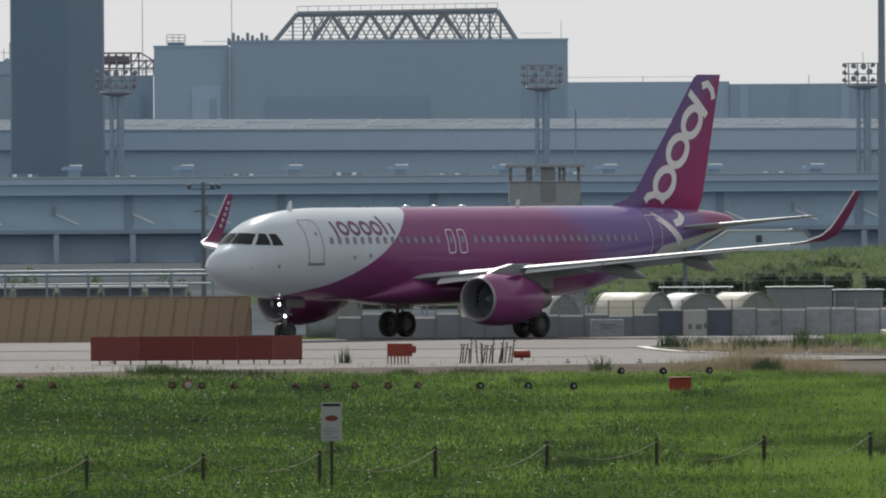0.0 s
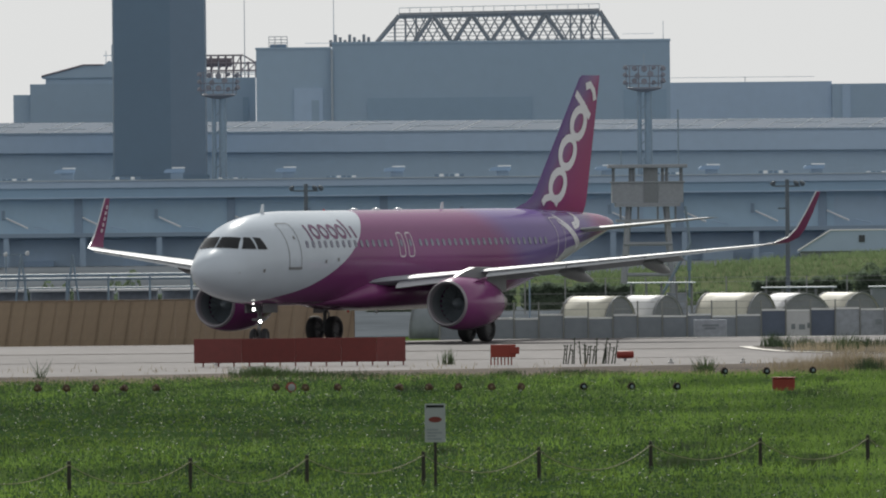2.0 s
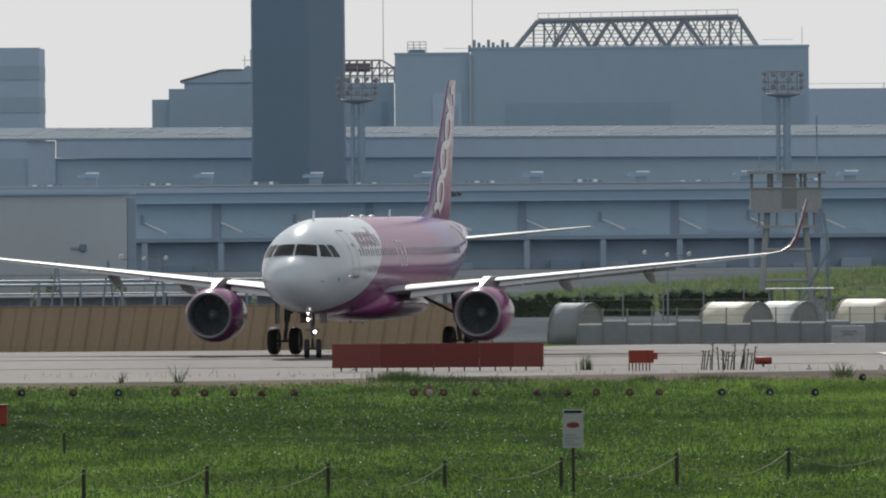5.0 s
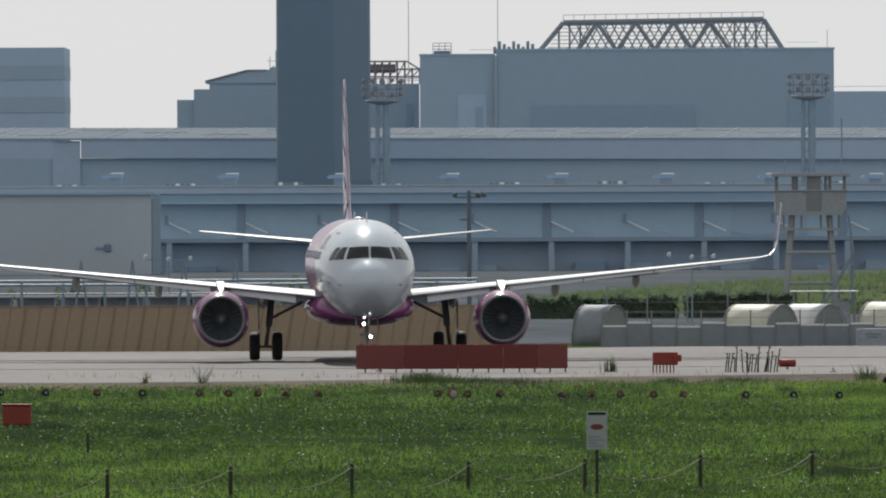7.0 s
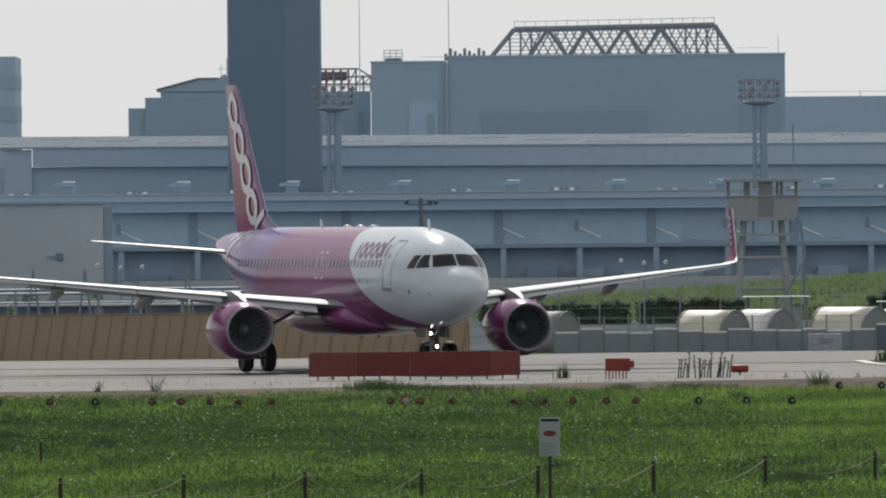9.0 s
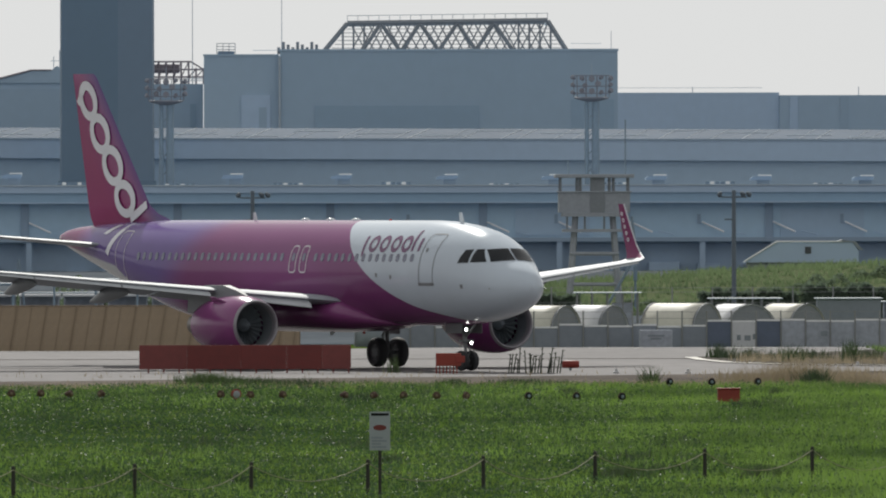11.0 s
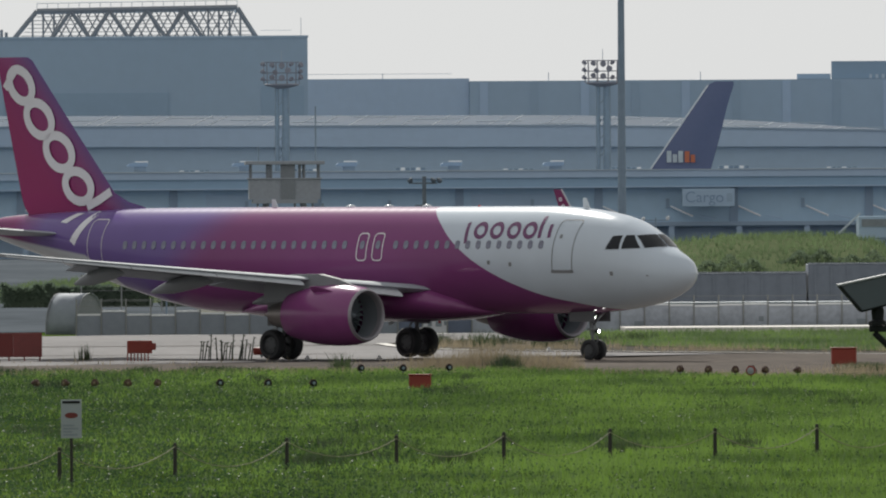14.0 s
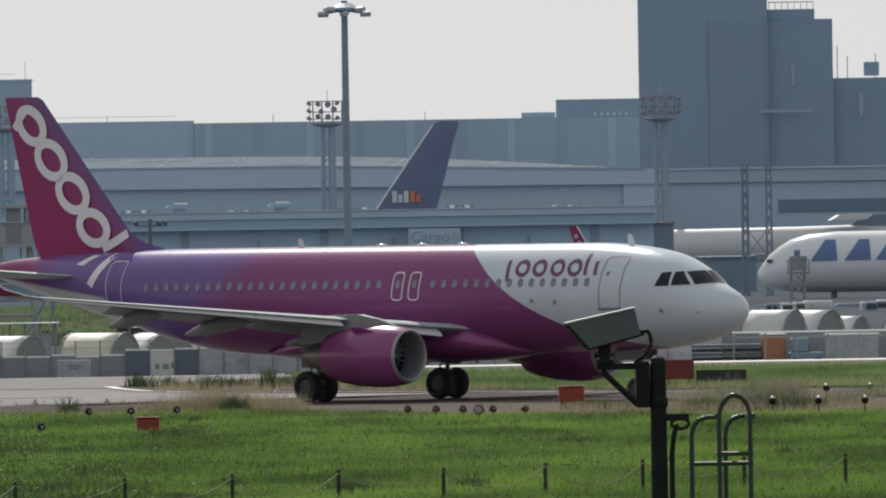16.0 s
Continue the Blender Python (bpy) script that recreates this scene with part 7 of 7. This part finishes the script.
def build_approach_light(red=False, body=M_rust, lens=M_lens):
    t = thing("approach_light", "small black stake light with a glass lens" if not red else "red ringed stake light with white lens", "runway light", pose(0, 0, 0), "stake lights")
    k = 1.45 if red else 1.0
    part("stake", rd((0, 0, 0), (0, 0, .24), .022, n=6), M_black, t)
    part("bail", tube(bmesh.new(), [(-.1 * k, 0, .2), (-.13 * k, 0, .3), (-.06 * k, 0, .42 * k ** .3), (.06 * k, 0, .42 * k ** .3), (.13 * k, 0, .3), (.1 * k, 0, .2)], .016, 6), M_rust, t)
    part("housing", spin(bmesh.new(), [(-.10 * k, .09 * k), (-.08 * k, .115 * k), (.06, .10 * k), (.16, .05), (.18, .01)], 14, "y", (0, 0, .3), True), M_signred2 if red else body, t, "", 40)
    part("lens", spin(bmesh.new(), [(-.118 * k, .01), (-.114 * k, .035 * k), (-.10 * k, (.085 if red else .055) * k)], 12, "y", (0, 0, .3), True), M_hood if red else lens, t, "dull glass lens", 40)
    part("clamp", bx(-.04, .04, -.04, .04, .16, .22), M_cart, t)
    return t


def build_lights():
    a = build_approach_light()
    b = build_approach_light(True)
    spots = [(-12.8, 502), (-11.2, 501), (-9.2, 500), (-8.2, 499), (-7.2, 499), (-6.2, 498), (-5.1, 498), (-1.0, 496), (0, 495), (1.1, 495), (3.2, 494), (4.2, 493), (5.2, 493), (6.3, 492), (7.3, 492), (9.4, 491), (11.0, 490), (12.5, 489),
             (15.2, 527), (16.7, 526), (18.4, 527), (26.4, 519), (27.3, 517), (28.2, 516), (29.2, 515), (30.3, 514), (-14.6, 503), (-16.2, 504)]
    spots = [(x * .965, y * .965) for x, y in spots]      # along the slanting row
    c = build_approach_light(False, M_black, M_lens_blue)
    a.matrix_basis = pose(*spots[0], 0, 0, 0, 25)
    c.matrix_basis = pose(*spots[15], 0, 0, 0, 12)
    for i, (x, y) in enumerate(spots[1:]):
        if i != 14:
            copy_thing(c if (8.5 < x < 18 or x < -9.5) else a, pose(x, y, 0, 0, 0, -40 + 23 * (i % 5) if not (8.5 < x < 18 or x < -9.5) else 8 + 9 * (i % 3)))
    b.matrix_basis = pose(-.48, 479, 0, 0, 0, 12)
    copy_thing(b, pose(27.6, 495, 0, 0, 0, -15))
    for x, y, h in ((37.64, 495, .38), (38.9, 491, .42), (40.27, 488.5, .44), (42.24, 529.5, .36), (44.3, 535, .30)):
        t = thing("stake_lamp", "tall black stake lamp among dry weeds", "runway light", pose(x, y, 0), "stake lamps")
        part("stake", rd((0, 0, 0), (0, 0, h), .022, n=6), M_black, t)
        part("housing", spin(bmesh.new(), [(-.1, .08), (0, .13), (.1, .1)], 12, "z", (0, 0, h + .05), True), M_black, t, "", 40)
        part("lens", spin(bmesh.new(), [(.1, .08), (.16, .05), (.18, .01)], 12, "z", (0, 0, h + .05), True), M_lamphead, t)
    for x, y in ((-3.4, 560), (13.9, 552), (16.6, 551), (24, 574)):
        t = thing("edge_light", "low white taxiway edge light", "runway light", pose(x, y, .045), "edge lights")
        part("dome", spin(bmesh.new(), [(0, .12), (.06, .12), (.10, .06), (.16, .055), (.19, .02)], 12, "z", cap=True), M_lamphead, t, "", 40)


POSTS = [(-13.45, 320.6), (-10.76, 322.9), (-8.06, 325.2), (-5.35, 328.2), (-2.63, 330.6), (0.02, 332.8), (2.71, 335.5), (5.45, 340.1), (8.20, 345.7), (10.90, 348.6), (13.59, 351.5), (16.34, 355.3), (18.91, 355.3), (21.68, 359.8), (24.27, 362.3), (26.96, 364.3), (29.65, 366.0), (32.34, 367.9)]


def build_rope_fence():
    f = thing("rope_fence", "low rope fence on dark wooden posts", "fence", pose(0, 0, 0))
    for x, y in POSTS:
        bm = rd((x, y, -.05), (x, y, .76), .05, .045, n=10)
        spin(bm, [(.76, .045), (.79, .03), (.795, .005)], 10, "z", (x, y, 0))
        part("post", bm, M_wood, f, "", 40)
    for i, (p, q) in enumerate(zip(POSTS, POSTS[1:])):
        sag = .46 + .08 * math.sin(i * 2.1)
        pts = [(p[0] + (q[0] - p[0]) * u, p[1] + (q[1] - p[1]) * u - .05, .70 - sag * 4 * u * (1 - u)) for u in np.linspace(0, 1, 13)]
        part("rope", tube(bmesh.new(), pts, .013, 6), M_rope, f, "sagging pale rope")
    t = thing("marker_post", "single thin dark stake in the grass", "post", pose(-10.0, 383, 0))
    part("stake", rd((0, 0, -.05), (0, 0, .62), .035, n=8), M_wood, t)
    n = thing("notice_board", "white notice board with red oval on a post", "sign", pose(2.94, 330.1, 0))
    part("post", rd((0, 0, -.05), (0, 0, 1.85), .036, n=10), M_wood, n)
    part("board", bx(-.235, .235, -.06, -.038, 1.09, 1.97, bevel=.006), M_signwhite, n)
    bm = bmesh.new()
    bm.faces.new([bm.verts.new((.15 * math.cos(a), -.066, 1.61 + .065 * math.sin(a))) for a in np.linspace(0, 2 * math.pi, 24, endpoint=False)])
    part("red_oval", bm, M_barrier, n, "dull red oval")
    for z, w, h, dx in ((1.91, .2, .028, 0), (1.38, .13, .02, -.06), (1.31, .17, .02, -.01), (1.24, .10, .02, -.08), (1.17, .16, .02, -.02)):
        part("text_bar", bx(dx - w, dx + w, -.066, -.0615, z - h, z + h), M_cart if z < 1.8 else M_black, n, "unreadable grey text bar")


def build_camera_pole():
    p = thing("camera_pole", "dark steel pole carrying a grey security camera", "pole", pose(6.81, 100, 0))
    part("pole", rd((.005, 0, 0), (.005, 0, 5.93), .07, .055, n=16), M_black, p, "", 40)
    part("pole_cap", spin(bmesh.new(), [(5.931, .055), (5.96, .048), (5.98, .02)], 16, "z", (.005, 0, 0), True), M_black, p, "", 40)
    part("collar", spin(bmesh.new(), [(5.62, .06), (5.63, .066), (5.68, .066), (5.69, .06)], 16, "z", (.005, 0, 0)), M_black, p, "", 40)
    part("bracket_box", bx(-.15, -.055, -.06, .06, 5.62, 5.94, bevel=.01), M_black, p)
    part("bracket_arm", bx(-.42, -.152, -.035, .035, 5.885, 5.93, bevel=.006), M_black, p)
    part("bracket_brace", rd((-.385, 0, 5.88), (-.14, 0, 5.645), .022, n=8), M_black, p)
    housing = part("camera_housing", pr([(-.615, 6.203), (-.155, 6.302), (-.115, 6.125), (-.47, 6.035)], -.09, .09), M_camera, p, "grey weatherproof camera housing")
    part("sun_hood", pr([(-.636, 6.203), (-.15, 6.306), (-.148, 6.316), (-.638, 6.214)], -.1, .1), M_hood, housing, "pale sun hood")
    part("hood_rim", pr([(-.634, 6.202), (-.617, 6.200), (-.472, 6.03), (-.484, 6.024)], -.1, .1), M_black, housing, "dark front rim")
    part("base_rail", pr([(-.475, 6.034), (-.115, 6.124), (-.112, 6.112), (-.472, 6.02)], -.07, .07), M_black, housing)
    part("swivel", spin(bmesh.new(), [(5.931, .065), (5.955, .065), (5.97, .04), (6.03, .045), (6.075, .03)], 14, "z", (-.36, 0, 0), True), M_black, p, "", 40)
    part("cable_gland", bx(-.135, -.085, -.03, .03, 6.115, 6.155, bevel=.008), M_black, p)
    part("cable", tube(bmesh.new(), [(-.10, 0, 6.14), (-.065, -.02, 6.15), (-.045, -.03, 6.115), (-.04, -.03, 6.06), (-.06, -.03, 6.01), (-.10, -.02, 5.97), (-.155, 0, 5.93)], .0135, 8), M_black, p, "black looped cable", 60)
    part("conduit", tube(bmesh.new(), [(.088, -.02, 0), (.092, -.02, 5.3), (.105, -.03, 5.42), (.13, -.03, 5.50)], .018, 8), M_black, p, "", 60)
    part("clamp_arm", bx(.05, .215, -.03, .03, 5.525, 5.575, bevel=.006), M_black, p)
    part("cable_coil", tube(bmesh.new(), [(.15 + .062 * math.cos(a), -.04, 5.505 + .035 * math.sin(a)) for a in np.linspace(0, 2 * math.pi, 13)], .013, 6), M_black, p, "", 60)
    r = thing("cage_ladder", "dark green tube ladder with hooped handrails", "ladder", pose(7.22, 100, 0))
    tall = [(.119 - .107 * math.cos(a), 0, 5.54 + .155 * math.sin(a)) for a in np.linspace(0, math.pi, 13)]
    part("tall_hoop", tube(bmesh.new(), [(.012, 0, 0)] + tall + [(.226, 0, 0)], .017, 10), M_ladder, r, "", 60)
    for x, y in ((-.18, 0), (.075, .3)):
        bend = [(x, y, 0), (x, y, 5.42), (x + .012, y, 5.48), (x + .045, y, 5.525), (x + .10, y, 5.545), (x + .185, y, 5.548)]
        part("short_hoop", tube(bmesh.new(), bend, .017, 10), M_ladder, r, "", 60)
    part("clamp", bx(-.02, .02, -.025, .025, 5.528, 5.568), M_ladder, r)
    part("clamp", bx(.208, .262, -.03, .33, 5.528, 5.568), M_ladder, r)
    part("cross_bar", rd((-.2, 0, 5.225), (.245, 0, 5.225), .0155, n=8), M_ladder, r)
    part("cross_bar", rd((-.01, 0, 5.292), (.245, 0, 5.292), .0155, n=8), M_ladder, r)
    for k in range(16):
        part("rung", rd((-.18, 0, .3 + k * .3), (.226, 0, .3 + k * .3), .012, n=8), M_ladder, r)


M_ladder = mat("dark_green_tube", (0.022, 0.032, 0.030), 0.45, vary=0.15)


def clover(name, spots, n, material, label, category, seed=7):
    """Small tilted leaves standing at mixed heights over the spots, as one mesh."""
    rng = np.random.default_rng(seed)
    p = np.repeat(np.asarray(spots, float), n, axis=0)
    m = len(p)
    tall = np.repeat(rng.uniform(.07, .25, len(spots)), n)
    p += np.c_[rng.normal(0, .10, m), rng.normal(0, .10, m), tall * rng.uniform(.35, 1.1, m)]
    u = rng.normal(0, 1, (m, 3)) * (1, 1, .55)
    u /= np.linalg.norm(u, axis=1)[:, None]
    w = np.cross(u, rng.normal(0, 1, (m, 3)))
    w /= np.linalg.norm(w, axis=1)[:, None]
    s = rng.uniform(.018, .045, m)[:, None]
    v = np.stack([p - u * s, p - w * s * .8, p + u * s, p + w * s * .8], 1).reshape(-1, 3)
    return tagged(meshed(name, v, np.arange(4 * m).reshape(-1, 4), material), label, category, kind="stuff")


def build_grass():
    rng = np.random.default_rng(11)
    y = np.sqrt(rng.uniform(296 ** 2, 540 ** 2, 98000))
    x = y * rng.uniform(-.037, .089, len(y))
    ok = y < np.interp(x, [p[0] for p in NEAR_EDGE], [p[1] for p in NEAR_EDGE]) - .6
    pts = np.c_[x, y, np.zeros(len(x))][ok]
    # short and long patches
    f = np.array([noise.noise(Vector((a * .11, b * .05, 3.1))) + .5 * noise.noise(Vector((a * .5, b * .2, 8.0))) for a, b in pts[:, :2]])
    # dark clover, thickened on the left and by the rope to stand for shade
    shade_band = np.interp(pts[:, 1], [300, 330, 380, 398, 454, 468, 482, 500, 517], [.38, .32, .42, .97, .97, .78, .70, .72, .78]) * np.interp(pts[:, 0], [2, 8, 13, 20, 32], [1, .7, .35, .12, .05])
    shade_band += np.interp(pts[:, 1], [375, 395], [1, 0]) * np.interp(pts[:, 0], [-10, -4, 3, 8, 14], [.15, .3, .5, .4, 0])
    shade_band = rng.random(len(pts)) < shade_band + .25 * f
    clover("clover_meadow", pts[shade_band], 3, M_clover, "darker green clover leaves in the grass, thickened to stand for shade", "clover")
    clover("clover_meadow", pts[~shade_band][::5], 1, M_clover, "scattered clover leaves in the grass", "clover")
    every, fe = pts, f
    pts, f = pts[~shade_band], f[~shade_band]
    blades("meadow_grass", pts[f <= .1], (.08, .22), (.02, .05), 4, M_blade, "bright green meadow grass lit from behind", "grass", seed=2)
    blades("meadow_grass", pts[f > .1], (.14, .34), (.02, .05), 4, M_blade, "taller green meadow grass in patches", "grass", seed=4)
    # pale flower heads catching the sun
    q = every[rng.random(len(every)) < .065 * np.clip(1 + 3 * fe, .12, 2.2) * np.interp(every[:, 1] + 2.5 * every[:, 0], [345, 385, 440, 470, 520], [.1, .35, .4, 1.5, .9])]
    m = len(q)
    h = rng.uniform(.12, .3, m)
    s = rng.uniform(.006, .012, m)
    c = q + np.c_[rng.normal(0, .1, m), rng.normal(0, .1, m), h]
    v = np.stack([c + np.c_[s, 0 * s, 0 * s], c + np.c_[0 * s, s, s * .3], c - np.c_[s, 0 * s, 0 * s], c - np.c_[0 * s, 0 * s, s]], 1).reshape(-1, 3)
    fc = (np.arange(m)[:, None, None] * 4 + np.array([[0, 1, 2], [0, 3, 1], [1, 3, 2], [0, 2, 3]])[None]).reshape(-1, 3)
    tagged(meshed("clover_flowers", v, fc, M_flower), "tiny white clover heads scattered in the grass", "flower", kind="stuff")
    # dark weed clumps
    edge_clumps = ((-1.6, 517.5, 0.9, 420, 0.62), (-0.6, 517, 1.2, 330, 0.5), (1.0, 518, 1.5, 220, 0.4), (2.6, 519, 0.9, 100, 0.3), (-4.2, 516, 1.0, 90, 0.3), (4.2, 519, 1.4, 160, 0.3), (7.2, 518, 0.5, 160, 0.36), (9.7, 520, 1.1, 260, 0.34))
    field_clumps = ((11.2, 521, 0.4, 90, 0.25), (12.4, 352, 0.5, 150, 0.4), (9.0, 351, 0.6, 200, 0.38), (14.5, 527, 0.3, 40, 0.45), (15.9, 464, 0.5, 120, 0.35), (17.2, 367, 0.6, 200, 0.35), (-12.5, 430, 0.8, 150, 0.3), (32.6, 514, 0.7, 160, 0.4), (20.5, 371, 0.4, 120, 0.3), (32.8, 508, 1.2, 260, 0.45), (36.2, 507, 0.9, 220, 0.5), (39.0, 503, 1.3, 300, 0.55), (20.2, 520.5, 0.5, 160, 0.7), (14.4, 523, 0.25, 36, 0.8), (-9.6, 528, 0.07, 9, 0.95), (-11.7, 528, 0.06, 7, 0.6))
    for i, (cx, cy, rx, n, h) in enumerate(edge_clumps + field_clumps):
        sp = np.c_[rng.normal(cx, rx * .5, n), rng.normal(cy, .5, n), np.zeros(n)]
        blades("weed_clump", sp, (h * .4, h), (.02, .06), 3, M_weed, "dark green weed clump at the grass edge", "weeds", .4, seed=60 + i)
    sp = []
    for _ in range(70):                      # low dark weeds scattered through the meadow
        cy = math.sqrt(rng.uniform(322 ** 2, 500 ** 2))
        cx = cy * rng.uniform(-.035, .088)
        k = int(rng.integers(20, 90))
        w = rng.uniform(.15, .6)
        sp += [(cx + a, cy + b, 0) for a, b in zip(rng.normal(0, w, k), rng.normal(0, w * 2.5, k))]
    blades("meadow_weeds", sp, (.1, .3), (.03, .08), 2, M_weed, "low dark weeds scattered through the meadow", "weeds", .5, seed=80)
    sp = np.c_[rng.normal(5.4, .12, 26), rng.normal(556, .1, 26), np.full(26, .04)]
    blades("weed_clump", sp, (.4, .75), (.03, .06), 2, M_weed, "upright dark weeds on the shoulder", "weeds", .1, seed=81)
    sp = np.c_[np.linspace(9.95, 11.85, 19) + rng.normal(0, .05, 19), rng.normal(556, .2, 19), np.full(19, .04)]
    bm = bmesh.new()
    for x, y, z in sp:
        top_h, dx = rng.uniform(.45, 1.0), rng.normal(.06, .06)
        rod(bm, (x, y, z - .03), (x + dx, y, z + top_h), .028, .02, n=5)
        for q in (.45, .7, .9):
            rod(bm, (x + dx * q, y, z + top_h * q), (x + dx * q + rng.choice((-.09, .09)), y - .02, z + top_h * q + .06), .018, .007, n=4)
    tagged(part("weed_stalks", bm, M_weed), "upright leafy weed stalks in a row", "weeds", kind="stuff")
    sp = np.c_[rng.uniform(-16, 18, 160), rng.normal(545, 5, 160), np.full(160, .04)]
    blades("shoulder_weeds", sp, (.08, .3), (.02, .04), 2, M_dry, "sparse dry weeds in the pavement joints", "weeds", .3, seed=83)
    # ragged fringe where the turf meets the shoulder
    fx = np.r_[rng.uniform(-24, 48, 2600), np.repeat(rng.uniform(-24, 48, 34), 40) + rng.normal(0, .35, 34 * 40)]
    fy = np.interp(fx, [p[0] for p in NEAR_EDGE], [p[1] for p in NEAR_EDGE]) - np.abs(rng.normal(0, .8, len(fx))) + .3
    blades("edge_grass", np.c_[fx, fy, np.full(len(fx), .02)], (.06, .2), (.02, .05), 2, M_blade, "ragged taller grass along the taxiway edge", "grass", .35, seed=85)
    fx = rng.uniform(-24, 48, 5200)
    fy = np.interp(fx, [p[0] for p in NEAR_EDGE], [p[1] for p in NEAR_EDGE]) - .5 + rng.normal(0, 2.6, 5200)
    blades("dry_fringe", np.c_[fx, fy, np.full(5200, .03)], (.06, .26), (.012, .03), 2, M_dry, "thin dry grass along the taxiway edge", "grass", .35, seed=86)
    # dry grass on the near edge and the soil infield
    for i, (cx, cy, rx, ry, n, h) in enumerate(((19.8, 524, 1.3, 2.0, 700, .95), (21.8, 522, 1.0, 1.5, 330, .75), (17.9, 526, 1.0, 1.5, 250, .6), (34.2, 506, 4, 4, 700, .45), (40.5, 503, 3.5, 5, 500, .4), (24, 583, 2.5, 5, 260, .5), (21, 590, 1.2, 5, 160, .5), (30, 574, 3, 4, 250, .4), (45, 566, 8, 4, 500, .5))):
        sp = np.c_[rng.normal(cx, rx * .6, n), rng.normal(cy, ry * .5, n), np.full(n, .05)]
        blades("dry_grass", sp, (h * .3, h), (.012, .03), 3, M_dry, "dry brown feathery grass by the taxiway", "grass", .3, seed=90 + i)
    for i, (cx, cy, rx, n, h) in enumerate(((39.9, 522, 1.3, 520, 1.05), (38.0, 524, 1.1, 300, .7), (41.6, 514, .9, 260, .6), (37.0, 520, .8, 200, .55), (44.6, 533, 1.2, 260, .5))):
        u = rng.normal(0, .42, n)
        sp = np.c_[cx + u * rx, rng.normal(cy, 1.0, n), np.full(n, .03)]
        for q, material in ((0, M_dry), (1, M_hedge)):
            blades("tall_weeds", sp[q::2], (h * .35, h), (.02, .05), 3, material, "tall rounded tangle of brown and green weeds", "weeds", .45, seed=140 + 2 * i + q)
    for i, (cx, cy, rx, n, h) in enumerate(((19.6, 604, .5, 60, .7), (20.6, 600, 1.0, 70, .6), (22, 590, .5, 50, .8), (23.2, 600, .9, 60, .5), (24.3, 588, .3, 60, 1.0), (25.4, 596, .8, 60, .55), (27.2, 600, .5, 50, .5), (29.0, 606, 1.0, 80, .5))):
        sp = np.c_[rng.normal(cx, rx * .5, n), rng.normal(cy, 1.0, n), np.full(n, .06)]
        blades("weed_clump", sp, (h * .4, h), (.03, .07), 3, M_weed, "dark weed clump on bare soil", "weeds", .3, seed=110 + i)
    y = rng.uniform(545, 638, 15000)
    x = rng.uniform(27, 60, 15000)
    ok = y > np.interp(x, [27, 31, 38, 48, 60], [592, 578, 567, 561, 558])
    spots = np.c_[x, y, np.full(len(x), .08)][ok]
    blades("infield_tufts", spots[::2], (.10, .28), (.03, .07), 3, M_bank, "rough dull green infield grass", "grass", seed=120)
    blades("infield_tufts", spots[1::2], (.10, .25), (.03, .07), 3, M_blade, "fresh green infield grass", "grass", seed=121)


build_barrier()
build_markers()
build_lights()
build_rope_fence()
build_camera_pole()
build_grass()


# ---- what moves ----
def motions():
    walk(airliner, [(t, pose(x, y, 0.035, 0, 0, a)) for t, x, y, a in AIRLINER_ROWS])
    ts, xs, ys, an = (np.array(c) for c in zip(*AIRLINER_ROWS))
    an = np.radians(an)
    # path of the main gear gives the rolling speed; the nose wheels steer along their own path
    mx, my = xs - 17.71 * np.cos(an), ys - 17.71 * np.sin(an)
    nx, ny = xs - 5.07 * np.cos(an), ys - 5.07 * np.sin(an)
    sm = np.concatenate([[0], np.cumsum(np.hypot(np.diff(mx), np.diff(my)))])
    sn = np.concatenate([[0], np.cumsum(np.hypot(np.diff(nx), np.diff(ny)))])
    for w, r, at in WHEELS:
        step = 1 / 15 if r > .5 else 1 / 30
        dist = sm if r > .5 else sn
        rows = []
        for k in range(int(round(16 / step)) + 1):
            t = k * step
            a = float(np.interp(t, ts, dist)) / r
            rows.append((t, Matrix.Translation(at) @ Matrix.Rotation(a, 4, "Y")))
        walk(w, rows)
    rate, speed = np.gradient(an, ts), np.gradient(sm, ts)
    for leg in STEER:
        walk(leg, [(float(t), pose(-5.07, 0, 0, 0, 0, math.degrees(math.atan2(12.64 * w, v)))) for t, w, v in zip(ts, rate, speed)])


motions()
